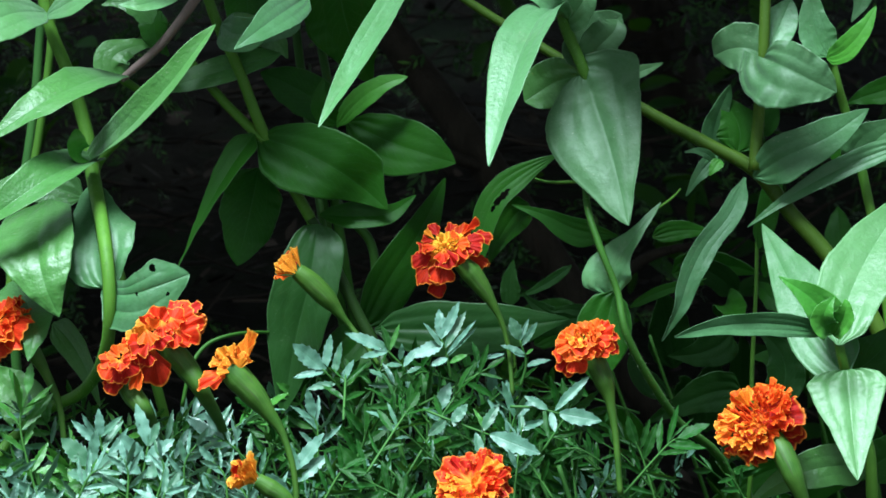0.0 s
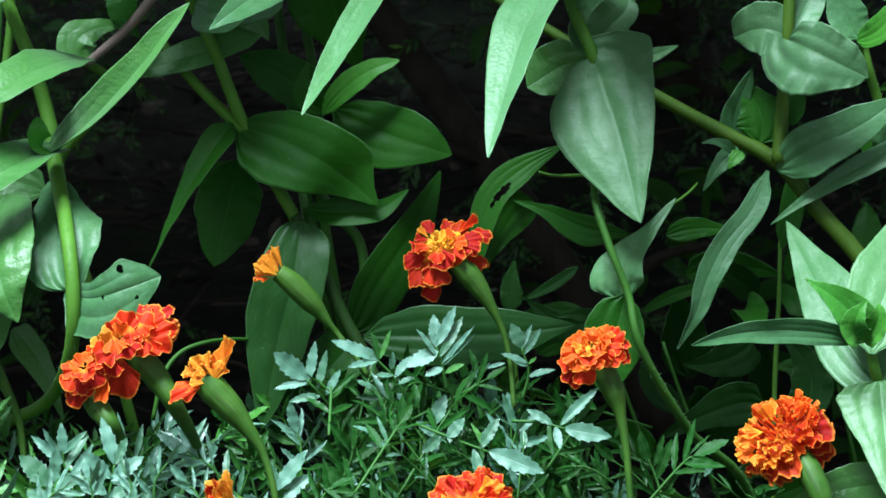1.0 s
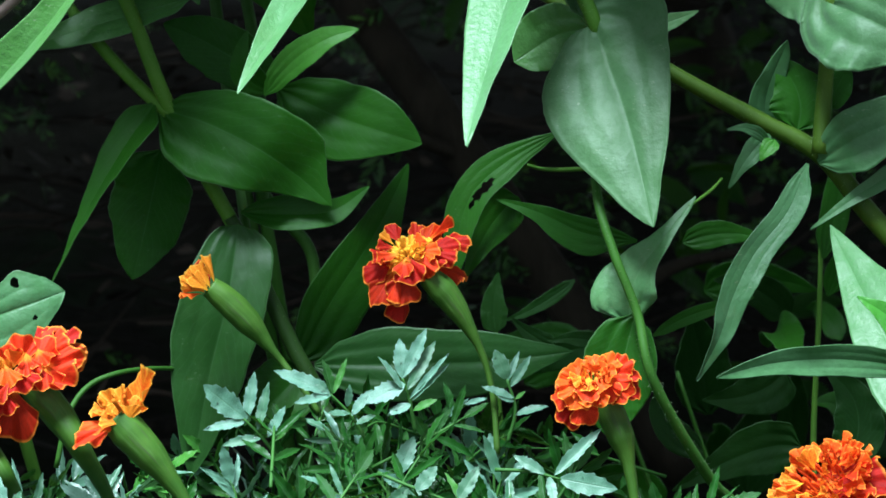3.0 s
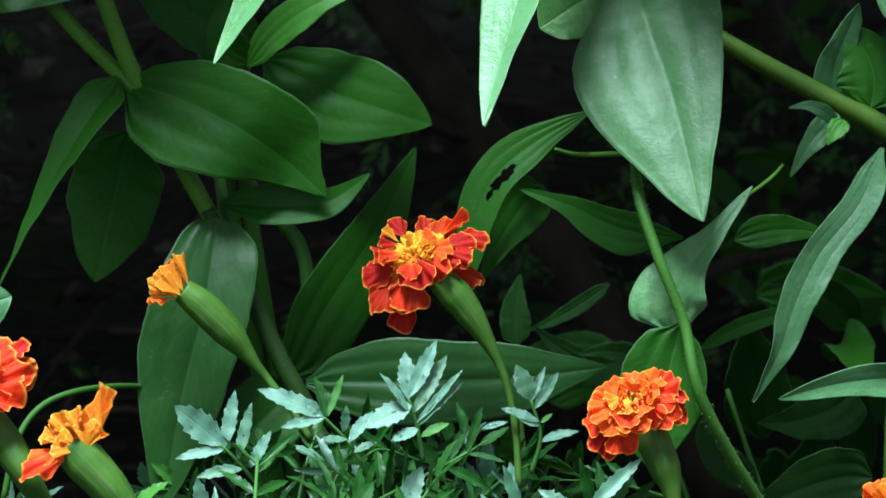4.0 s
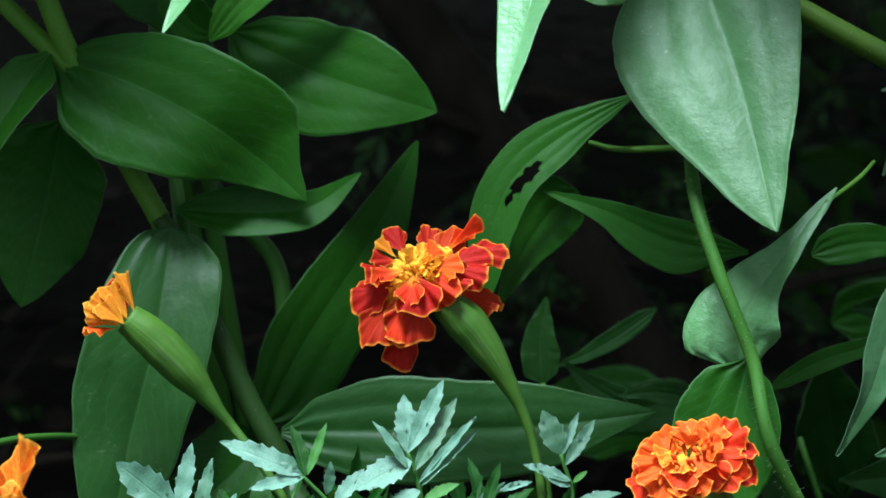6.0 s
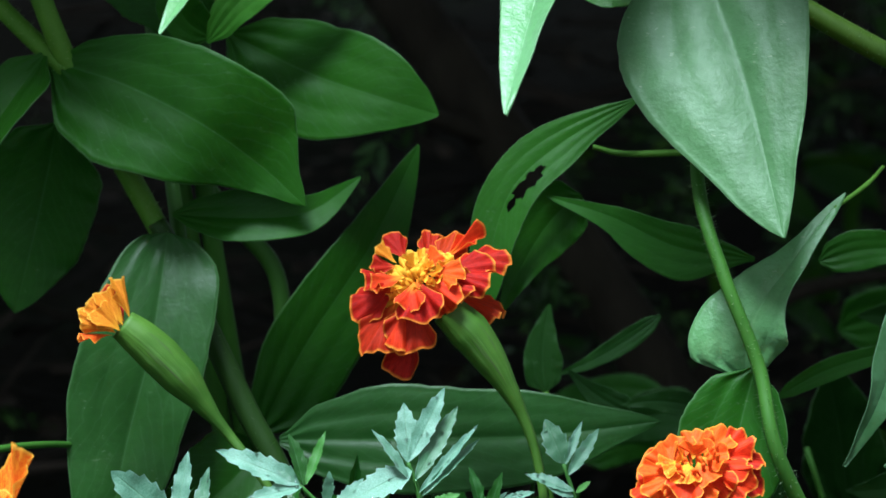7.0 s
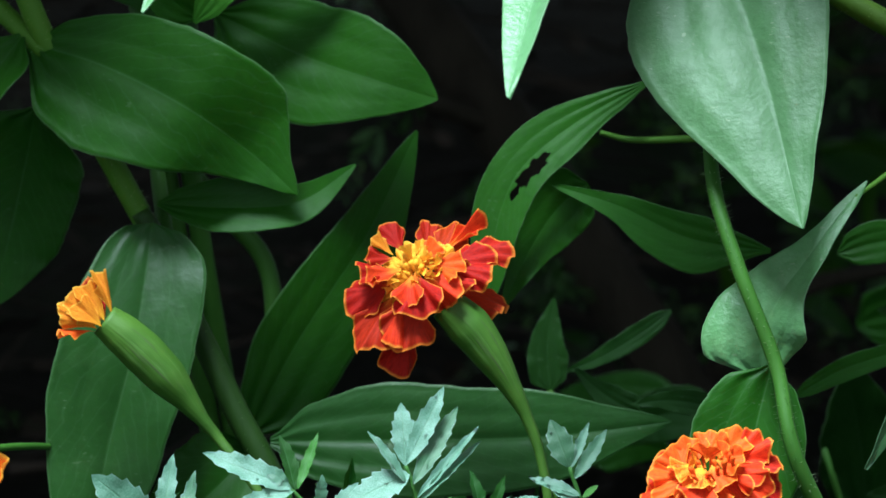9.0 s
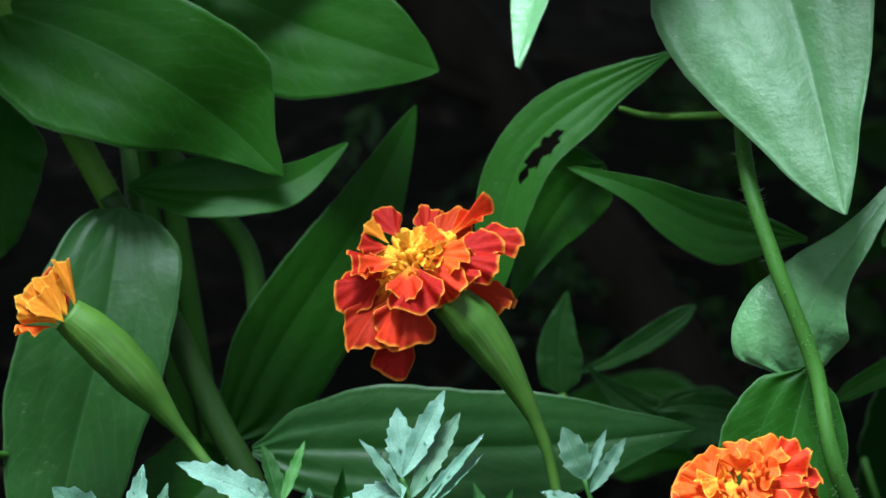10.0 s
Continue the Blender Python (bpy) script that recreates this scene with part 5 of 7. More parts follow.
for _ in range(46):
    x, y = rnd.uniform(0.04, 0.30), rnd.uniform(0.14, 0.36)
    o = Vector((x, y, rnd.uniform(0.14, 0.33) - 0.12 * (y - 0.14)))
    way = Vector((rnd.gauss(0, 0.7), rnd.gauss(-0.3, 0.4), rnd.gauss(0.25, 0.5))).normalized()
    ll = rnd.uniform(0.03, 0.065)
    leaf(weed, o, o + way * ll * 0.5 + Vector((0, 0, 0.006)), o + way * ll, ll * rnd.uniform(0.3, 0.5), (rnd.uniform(-30, 30), rnd.uniform(-30, 30)), material=rnd.choice((DIM_WEED, LEAF)))
for _ in range(4):
    x, y = rnd.uniform(0.05, 0.29), rnd.uniform(0.16, 0.34)
    stem(weed, [(x, y, -0.01), (x + rnd.uniform(-0.02, 0.02), y, 0.12), (x + rnd.uniform(-0.05, 0.05), y - 0.02, rnd.uniform(0.24, 0.34))], [0.002, 0.0016, 0.001], DIM_STEM)

# ------------------------------------------------------------------ marigolds
ma = thing("marigold_plant", (-0.20, -0.05, 0.0), "bushy marigold with orange-red ruffled flowers above feathery leaves", "plant", "marigolds in the bed")
mb = thing("marigold_plant", (-0.02, -0.03, 0.0), "bushy marigold with one deep red flower and half-open buds", "plant", "marigolds in the bed")
mc = thing("marigold_plant", (0.13, -0.04, 0.0), "bushy marigold with orange and flame-coloured double flowers", "plant", "marigolds in the bed")

HEAD_RED = Vector((-0.0111, -0.0009, 0.3743))
red_flower = flower(mb, [(0.0296, -0.0169, 0.2841), (0.0280, -0.0090, 0.3060), (0.0252, -0.0060, 0.3218), (0.0207, -0.0050, 0.3338), (0.0158, -0.0045, 0.3428), (0.0100, -0.0040, 0.3519), (0.0035, -0.0040, 0.3606), (-0.0035, -0.0040, 0.3675)], [0.0014, 0.0014, 0.0015, 0.0019, 0.0033, 0.0054, 0.0066, 0.0052],
       HEAD_RED, aim(-0.56, 0.72, 0.42), 0.0258, [], 11,
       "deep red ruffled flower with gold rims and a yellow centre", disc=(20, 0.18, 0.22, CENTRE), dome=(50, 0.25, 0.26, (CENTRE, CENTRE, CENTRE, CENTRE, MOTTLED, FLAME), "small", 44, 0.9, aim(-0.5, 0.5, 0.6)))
lone_petal(red_flower, HEAD_RED, "broad", RED, (8.1, -2.7, -6.0), (26.5, -5.8, -8.0), 13, (0.1, 0.9, 0.4))
lone_petal(red_flower, HEAD_RED, "broad", RED, (-1.8, -13.5, -2.0), (-8.1, -28.8, 1.0), 12, (-0.2, -0.1, 1))
lone_petal(red_flower, HEAD_RED, "broad", RED, (-8.1, -4.5, 4.0), (-18.9, -19.8, 8.0), 15, (-0.3, 0.3, 1))
lone_petal(red_flower, HEAD_RED, "broad", FLAME, (-4.5, -3.6, 6.0), (-9.9, -19.1, 11.0), 13, (-0.1, 0.2, 1))
lone_petal(red_flower, HEAD_RED, "broad", RED, (-1.8, -3.6, 7.0), (-5.4, -20.2, 11.0), 18, (0.0, 0.25, 1))
lone_petal(red_flower, HEAD_RED, "broad", RED, (-7.2, 0.0, 3.0), (-23.0, -7.2, 4.0), 14, (-0.3, 0.5, 0.9))
lone_petal(red_flower, HEAD_RED, "mid", RED, (-7.2, 2.7, 4.0), (-18.9, 1.8, 6.0), 14, (-0.2, 0.7, 0.7))
lone_petal(red_flower, HEAD_RED, "mid", FLAME, (-5.4, 3.6, 8.0), (-16.2, 0.0, 10.0), 9, (-0.2, 0.8, 0.6))
lone_petal(red_flower, HEAD_RED, "mid", RED, (-8.1, 6.3, -1.0), (-16.7, 6.8, -1.0), 8, (-0.4, 0.8, 0.4))
lone_petal(red_flower, HEAD_RED, "small", GOLD, (-8.1, 7.2, -3.0), (-14.9, 12.2, -4.0), 6, (0.2, 0.3, 0.9))
lone_petal(red_flower, HEAD_RED, "broad", RED, (-5.4, 8.1, -6.0), (-10.8, 17.5, -9.0), 9, (0.1, 0.0, 1))
lone_petal(red_flower, HEAD_RED, "mid", RED, (-1.8, 2.7, 9.0), (0.0, -10.8, 14.0), 18, (0.1, 0.35, 1))
lone_petal(red_flower, HEAD_RED, "roll", FLAME, (0.5, 4.0, 9.0), (8.1, -8.1, 12.0), 14, (-0.3, 0.4, 0.9))
lone_petal(red_flower, HEAD_RED, "mid", FLAME, (-2.7, 1.8, 9.0), (-4.5, -7.2, 14.0), 11, (-0.2, 0.5, 0.9))
lone_petal(red_flower, HEAD_RED, "broad", RED, (0.9, 5.4, -4.0), (4.9, 17.6, -9.0), 11, (0.0, -0.1, 1))
lone_petal(red_flower, HEAD_RED, "broad", RED, (3.6, 5.4, -3.0), (12.1, 17.1, -7.0), 11, (-0.2, 0.1, 1))
lone_petal(red_flower, HEAD_RED, "mid", FLAME, (5.4, 7.2, -2.0), (18.5, 19.8, -6.0), 6, (-0.3, 0.3, 0.9))
lone_petal(red_flower, HEAD_RED, "broad", RED, (7.2, 5.4, 0.0), (26.8, 13.0, -2.0), 12, (-0.2, 0.6, 0.8))
lone_petal(red_flower, HEAD_RED, "broad", RED, (4.5, 3.6, 3.0), (21.8, 6.8, 5.0), 17, (-0.15, 0.35, 1))
lone_petal(red_flower, HEAD_RED, "mid", ORANGE, (1.8, 4.5, 6.0), (12.6, 4.0, 9.0), 13, (-0.2, 0.7, 0.8))
lone_petal(red_flower, HEAD_RED, "mid", RED, (3.1, 1.8, 6.0), (16.2, 0.0, 6.0), 12, (0.1, 0.6, 0.8))
lone_petal(red_flower, HEAD_RED, "small", ORANGE, (0.0, 5.4, 6.0), (5.4, 10.8, 6.0), 9, (-0.3, 0.4, 0.9))
HEAD_BUD = Vector((-0.1084, -0.0037, 0.3610))
bud_flower = flower(mb, [(-0.0549, -0.0136, 0.3031), (-0.0630, -0.0100, 0.3150), (-0.0718, -0.0050, 0.3253), (-0.0768, -0.0045, 0.3312), (-0.0823, -0.0040, 0.3380), (-0.0880, -0.0040, 0.3446), (-0.0950, -0.0040, 0.3520), (-0.1012, -0.0040, 0.3578), (-0.1066, -0.0038, 0.3620)], [0.0014, 0.0015, 0.0016, 0.0021, 0.0040, 0.0062, 0.0067, 0.0062, 0.0050],
       HEAD_BUD, aim(-0.70, 0.70, 0.2), 0.0175, [], 12, "closed golden bud on a long green calyx")
lone_petal(bud_flower, HEAD_BUD, "roll", RED, (2.1, 1.4, -3.0), (-3.0, 13.6, -4.5), 10, (0.3, 0.2, 0.9))
lone_petal(bud_flower, HEAD_BUD, "roll", RED, (1.3, 0.5, -2.0), (-7.5, 8.5, -3.4), 9, (0.4, 0.4, 0.8))
lone_petal(bud_flower, HEAD_BUD, "cup", GOLD, (0.8, -0.4, -2.0), (-11.1, 4.0, -3.4), 8, (0.3, 0.5, 0.8))
lone_petal(bud_flower, HEAD_BUD, "cup", GOLD, (3.9, 2.1, 1.0), (2.2, 16.1, 2.2), 10, (-0.75, -0.3, -0.5))
lone_petal(bud_flower, HEAD_BUD, "cup", GOLD, (2.1, 0.3, 4.0), (-3.0, 12.1, 6.7), 11, (-0.4, -0.5, -0.75))
lone_petal(bud_flower, HEAD_BUD, "cup", GOLD, (0.8, -0.8, 5.0), (-6.6, 9.5, 7.8), 11, (-0.2, -0.5, -0.8))
lone_petal(bud_flower, HEAD_BUD, "cup", GOLD, (-0.1, -1.9, 4.0), (-10.6, 5.5, 6.7), 10, (0.1, -0.5, -0.8))
lone_petal(bud_flower, HEAD_BUD, "cup", ORANGE, (-0.5, -2.6, 3.0), (-11.9, -1.2, 4.5), 8, (0.2, -0.8, -0.5))
lone_petal(bud_flower, HEAD_BUD, "cup", GOLD, (1.3, -1.2, 6.0), (-5.0, 6.5, 10.1), 11, (-0.3, -0.4, -0.85))
HEAD_HALF = Vector((-0.1429, -0.1220, 0.3228))
half_flower = flower(mb, [(-0.1035, -0.1402, 0.2182), (-0.1053, -0.1336, 0.2556), (-0.1122, -0.1291, 0.2811), (-0.1211, -0.1267, 0.2947), (-0.1301, -0.1248, 0.3059), (-0.1398, -0.1230, 0.3161), (-0.1460, -0.1218, 0.3229)], [0.0018, 0.0018, 0.0022, 0.0044, 0.0074, 0.0084, 0.0074],
       HEAD_HALF, aim(-0.48, 0.74, 0.3), 0.020, [], 13, "half-open orange-yellow flower on a long calyx", disc=(16, 0.25, 0.5, GOLD))
lone_petal(half_flower, HEAD_HALF, "cup", MOTTLED, (5.4, -1.2, 0.0), (14.4, 22.1, 1.0), 11, (-0.8, 0.0, 0.6))
lone_petal(half_flower, HEAD_HALF, "broad", FLAME, (-0.6, -3.0, 2.0), (-22.1, -9.0, 5.0), 12, (0.0, 0.9, 0.5))
lone_petal(half_flower, HEAD_HALF, "broad", ORANGE, (-1.2, -0.9, 1.0), (-19.4, -4.2, 2.0), 11, (0.0, 0.9, 0.5))
lone_petal(half_flower, HEAD_HALF, "mid", MOTTLED, (-1.8, 0.6, 0.0), (-14.4, 3.0, 0.0), 10, (0.2, 0.8, 0.6))
lone_petal(half_flower, HEAD_HALF, "mid", GOLD, (0.0, 0.6, -2.0), (-9.6, 11.4, -3.0), 10, (0.4, 0.3, 0.9))
lone_petal(half_flower, HEAD_HALF, "mid", GOLD, (1.8, 1.2, -2.0), (-2.4, 13.8, -3.0), 10, (0.3, 0.1, 0.9))
lone_petal(half_flower, HEAD_HALF, "small", MOTTLED, (3.6, 0.6, -2.0), (3.0, 13.2, -3.0), 9, (0.2, 0.0, 1))
lone_petal(half_flower, HEAD_HALF, "mid", MOTTLED, (4.8, -0.6, 2.0), (7.8, 9.0, 4.0), 11, (-0.3, 0.2, 0.9))
lone_petal(half_flower, HEAD_HALF, "cup", MOTTLED, (0.6, -3.0, 5.0), (-6.0, 4.2, 8.0), 18, (-0.2, -0.4, -0.9))
lone_petal(half_flower, HEAD_HALF, "cup", GOLD, (3.0, -3.0, 5.0), (1.8, 5.1, 8.0), 15, (0.1, -0.4, -0.9))
lone_petal(half_flower, HEAD_HALF, "mid", ORANGE, (0.0, -1.2, 3.0), (-9.0, 0.6, 5.0), 15, (0.0, 0.8, 0.6))
HEAD_FIRE = Vector((-0.1919, -0.0988, 0.3365))
fire_flower = flower(ma, [(-0.1427, -0.0195, 0.2119), (-0.1503, -0.0606, 0.2664), (-0.1625, -0.0951, 0.3012), (-0.1723, -0.0925, 0.3163), (-0.1807, -0.0907, 0.3262), (-0.1869, -0.0895, 0.3331)], [0.0018, 0.0026, 0.0048, 0.0070, 0.0074, 0.006],
       HEAD_FIRE, aim(-0.58, 0.74, 0.24), 0.0275, [], 14, "orange-red double flower with gold rims")
lone_petal(fire_flower, HEAD_FIRE, "broad", RED, (-2.1, -3.0, 2.0), (0.3, -28.1, 4.0), 25, (0.1, 0.1, 1))
lone_petal(fire_flower, HEAD_FIRE, "cup", ORANGE, (-8.7, -13.2, 5.0), (-11.7, -31.7, 7.0), 10, (-0.1, 0.2, 1))
lone_petal(fire_flower, HEAD_FIRE, "broad", RED, (-3.9, -4.5, 5.0), (-18.2, -14.9, 8.0), 18, (-0.3, 0.5, 0.8))
lone_petal(fire_flower, HEAD_FIRE, "mid", FLAME, (2.1, 0.0, 2.0), (27.2, 4.2, 2.0), 18, (0, 0.6, 0.8))
lone_petal(fire_flower, HEAD_FIRE, "broad", RED, (4.5, 1.5, -3.0), (32.0, 10.8, -6.0), 15, (-0.1, 0.4, 0.9))
lone_petal(fire_flower, HEAD_FIRE, "broad", FLAME, (6.9, 2.4, 0.0), (28.4, 12.6, 0.0), 17, (-0.3, 0.4, 0.9))
lone_petal(fire_flower, HEAD_FIRE, "broad", FLAME, (6.0, 4.5, -4.0), (18.8, 23.3, -6.0), 19, (-0.3, 0.5, 0.8))
lone_petal(fire_flower, HEAD_FIRE, "broad", RED, (12.0, 9.0, -6.0), (24.8, 23.3, -9.0), 12, (-0.3, 0.5, 0.8))
lone_petal(fire_flower, HEAD_FIRE, "broad", RED, (4.5, 7.5, -6.0), (12.3, 24.5, -10.0), 14, (-0.3, 0.5, 0.8))
lone_petal(fire_flower, HEAD_FIRE, "mid", FLAME, (7.5, 6.6, -1.0), (16.4, 18.5, -2.0), 15, (-0.3, 0.5, 0.8))
lone_petal(fire_flower, HEAD_FIRE, "mid", FLAME, (0.9, 3.6, -4.0), (2.1, 19.7, -6.0), 16, (-0.3, 0.5, 0.8))
lone_petal(fire_flower, HEAD_FIRE, "mid", MOTTLED, (-3.9, 1.2, -2.0), (-6.9, 12.6, -2.0), 16, (-0.3, 0.5, 0.8))
lone_petal(fire_flower, HEAD_FIRE, "mid", GOLD, (-8.7, -3.6, 0.0), (-14.7, 6.0, 1.0), 14, (-0.3, 0.5, 0.8))
lone_petal(fire_flower, HEAD_FIRE, "mid", FLAME, (-12.9, -6.6, 1.0), (-21.2, -2.4, 2.0), 13, (-0.3, 0.5, 0.8))
lone_petal(fire_flower, HEAD_FIRE, "mid", FLAME, (-3.9, 5.4, 0.0), (-3.3, 14.9, 2.0), 14, (-0.3, 0.5, 0.8))
lone_petal(fire_flower, HEAD_FIRE, "small", ORANGE, (-1.5, 4.5, 4.0), (-0.3, 13.2, 7.0), 12, (-0.3, 0.5, 0.8))
lone_petal(fire_flower, HEAD_FIRE, "small", GOLD, (-6.3, 0.0, 4.0), (-9.9, 7.8, 6.0), 11, (-0.3, 0.5, 0.8))
lone_petal(fire_flower, HEAD_FIRE, "small", FLAME, (-9.9, -4.5, 5.0), (-16.4, 0.0, 8.0), 12, (-0.3, 0.5, 0.8))
lone_petal(fire_flower, HEAD_FIRE, "mid", RED, (-0.3, 5.4, 5.0), (3.9, -6.0, 9.0), 19, (0, 0.4, 1))
lone_petal(fire_flower, HEAD_FIRE, "mid", RED, (-2.1, 0.0, 7.0), (-14.1, -8.4, 11.0), 17, (-0.3, 0.5, 0.9))
lone_petal(fire_flower, HEAD_FIRE, "mid", ORANGE, (-5.7, 6.6, 6.0), (-3.3, -3.6, 10.0), 15, (-0.2, 0.5, 0.9))
lone_petal(fire_flower, HEAD_FIRE, "roll", RED, (7.5, 8.4, 4.0), (7.5, -4.8, 8.0), 19, (0.1, 0.3, 1))
lone_petal(fire_flower, HEAD_FIRE, "mid", FLAME, (12.9, 7.8, 3.0), (15.2, -5.4, 6.0), 16, (0.1, 0.3, 1))
lone_petal(fire_flower, HEAD_FIRE, "mid", FLAME, (3.9, 12.0, 3.0), (6.9, 1.2, 7.0), 14, (-0.1, 0.5, 0.9))
lone_petal(fire_flower, HEAD_FIRE, "small", FLAME, (9.3, 13.8, 2.0), (12.3, 5.4, 5.0), 14, (-0.1, 0.5, 0.9))
lone_petal(fire_flower, HEAD_FIRE, "mid", RED, (-5.7, -3.6, 6.0), (-8.1, -16.1, 9.0), 18, (-0.1, 0.3, 1))
lone_petal(fire_flower, HEAD_FIRE, "mid", FLAME, (-9.3, -6.0, 6.0), (-18.2, -12.0, 9.0), 15, (-0.3, 0.5, 0.8))
HEAD_SMALL = Vector((-0.2135, -0.1112, 0.3250))
small_flower = flower(ma, [(-0.1839, -0.0195, 0.2119), (-0.1898, -0.0622, 0.2578), (-0.1968, -0.1073, 0.2895), (-0.2055, -0.1052, 0.3019), (-0.2117, -0.1038, 0.3094)], [0.0018, 0.0028, 0.005, 0.0064, 0.005],
       HEAD_SMALL, aim(-0.64, 0.70, 0.25), 0.0215, [], 15, "smaller orange-red double flower")
lone_petal(small_flower, HEAD_SMALL, "broad", RED, (2.4, -0.6, 0.0), (-7.8, -10.2, 2.0), 17, (-0.3, 0.5, 0.8))
lone_petal(small_flower, HEAD_SMALL, "broad", RED, (0.6, 1.8, 2.0), (10.2, -7.8, 4.0), 16, (0.2, 0.3, 1))
lone_petal(small_flower, HEAD_SMALL, "broad", RED, (-0.6, -0.6, 3.0), (-1.2, -13.8, 5.0), 17, (-0.1, 0.2, 1))
lone_petal(small_flower, HEAD_SMALL, "mid", FLAME, (-1.8, 0.6, 0.0), (-12.0, -0.6, 0.0), 13, (-0.3, 0.5, 0.8))
lone_petal(small_flower, HEAD_SMALL, "mid", ORANGE, (0.6, 1.8, -2.0), (-6.0, 7.2, -3.0), 12, (-0.3, 0.5, 0.8))
lone_petal(small_flower, HEAD_SMALL, "mid", ORANGE, (2.4, 3.3, -2.0), (3.0, 10.2, -4.0), 12, (-0.3, 0.5, 0.8))
lone_petal(small_flower, HEAD_SMALL, "mid", FLAME, (-0.6, 0.0, 6.0), (5.4, -3.0, 9.0), 13, (0.1, 0.5, 0.9))
lone_petal(small_flower, HEAD_SMALL, "mid", ORANGE, (-0.6, 1.2, 5.0), (-5.4, -0.6, 8.0), 13, (-0.3, 0.5, 0.8))
lone_petal(small_flower, HEAD_SMALL, "broad", RED, (3.6, -0.6, -2.0), (-10.2, -17.9, 0.0), 15, (-0.3, 0.5, 0.8))
lone_petal(small_flower, HEAD_SMALL, "small", FLAME, (0.6, 1.2, 6.0), (-1.2, -5.4, 10.0), 14, (-0.1, 0.5, 0.9))
lone_petal(small_flower, HEAD_SMALL, "small", ORANGE, (1.2, 2.4, 5.0), (5.4, 4.8, 8.0), 11, (-0.3, 0.5, 0.8))
lone_petal(small_flower, HEAD_SMALL, "broad", FLAME, (-2.4, -0.6, 2.0), (-12.6, -8.4, 3.0), 14, (-0.3, 0.5, 0.8))
lone_petal(small_flower, HEAD_SMALL, "mid", RED, (4.8, 0.6, -2.0), (10.8, -1.8, -3.0), 14, (0.2, 0.4, 0.9))
flower(ma, [(-0.2522, -0.0328, 0.2514), (-0.2558, -0.0279, 0.2794), (-0.2647, -0.0242, 0.3005), (-0.2736, -0.0217, 0.3145), (-0.2825, -0.0202, 0.3232), (-0.2914, -0.0191, 0.3292)], [0.0018, 0.002, 0.003, 0.0056, 0.006, 0.005],
       (-0.2937, -0.0286, 0.3332), aim(-0.5, 0.6, 0.4), 0.024,
       [(8, "broad", FLAME, 1.0, -12, -0.05, 0), (8, "frill", FLAME, 0.9, 8, 0.04, 18)], 16, "orange-red flower with gold rims", dome=(24, 0.24, 0.62, (FLAME, ORANGE, FLAME, RED), "mid", 24, 0.6, aim(-0.7, 0.3, 0.6)))
flower(ma, [(-0.0892, -0.2291, 0.2322), (-0.0993, -0.2257, 0.2520), (-0.1094, -0.2238, 0.2626), (-0.1178, -0.2227, 0.2685), (-0.1261, -0.2219, 0.2735)], [0.0018, 0.002, 0.005, 0.0058, 0.0046],
       (-0.1255, -0.2220, 0.2728), aim(-0.75, 0.55, 0.3), 0.0165,
       [(9, "spike", GOLD, 1.05, 62, 0.0, 0), (7, "spike", GOLD, 0.95, 74, 0.05, 20), (3, "spike", RED, 0.95, 76, 0.05, 60)], 17, "closed golden-brown bud on a green calyx", disc=(9, 0.2, 0.5, GOLD))
HEAD_ORANGE = Vector((0.0752, -0.0708, 0.3273))
orange_flower = flower(mc, [(0.0963, -0.0767, 0.2330), (0.0935, -0.0706, 0.2674), (0.0900, -0.0667, 0.2898), (0.0865, -0.0646, 0.3019), (0.0823, -0.0627, 0.3122), (0.0781, -0.0614, 0.3198)], [0.0018, 0.002, 0.003, 0.0062, 0.0066, 0.0054],
       HEAD_ORANGE, aim(-0.24, 0.90, 0.32), 0.0215, [], 18, "orange double flower with ruffled petals", disc=(26, 0.34, 0.34, ORANGE))
lone_petal(orange_flower, HEAD_ORANGE, "broad", RED, (-7.1, -2.8, 0.0), (-15.7, -17.7, 2.0), 15, (0.0, 0.3, 0.95))
lone_petal(orange_flower, HEAD_ORANGE, "broad", FLAME, (-8.0, -4.6, 2.0), (-4.0, -17.1, 4.0), 15, (0.0, 0.3, 0.95))
lone_petal(orange_flower, HEAD_ORANGE, "broad", FLAME, (-10.0, -0.6, 0.0), (-20.8, -6.8, 1.0), 15, (-0.1, 0.65, 0.75))
lone_petal(orange_flower, HEAD_ORANGE, "broad", FLAME, (-8.5, 1.4, -3.0), (-18.8, 4.0, -4.0), 14, (-0.1, 0.65, 0.75))
lone_petal(orange_flower, HEAD_ORANGE, "broad", RED, (5.1, 1.4, -4.0), (20.5, -0.6, -6.0), 15, (-0.1, 0.65, 0.75))
lone_petal(orange_flower, HEAD_ORANGE, "broad", RED, (6.3, 4.3, -5.0), (19.1, 8.0, -8.0), 14, (-0.1, 0.65, 0.75))
lone_petal(orange_flower, HEAD_ORANGE, "mid", FLAME, (3.4, 5.1, -5.0), (16.0, 12.0, -9.0), 13, (-0.1, 0.65, 0.75))
lone_petal(orange_flower, HEAD_ORANGE, "mid", ORANGE, (0.6, 5.1, -5.0), (8.0, 14.2, -9.0), 13, (-0.1, 0.65, 0.75))
lone_petal(orange_flower, HEAD_ORANGE, "mid", ORANGE, (-2.3, 5.1, -4.0), (0.0, 14.5, -8.0), 13, (-0.1, 0.65, 0.75))
lone_petal(orange_flower, HEAD_ORANGE, "mid", ORANGE, (-5.1, 4.0, -3.0), (-8.5, 12.3, -6.0), 14, (-0.1, 0.65, 0.75))
lone_petal(orange_flower, HEAD_ORANGE, "mid", ORANGE, (-8.0, 2.3, -1.0), (-14.5, 8.5, -3.0), 14, (-0.1, 0.65, 0.75))
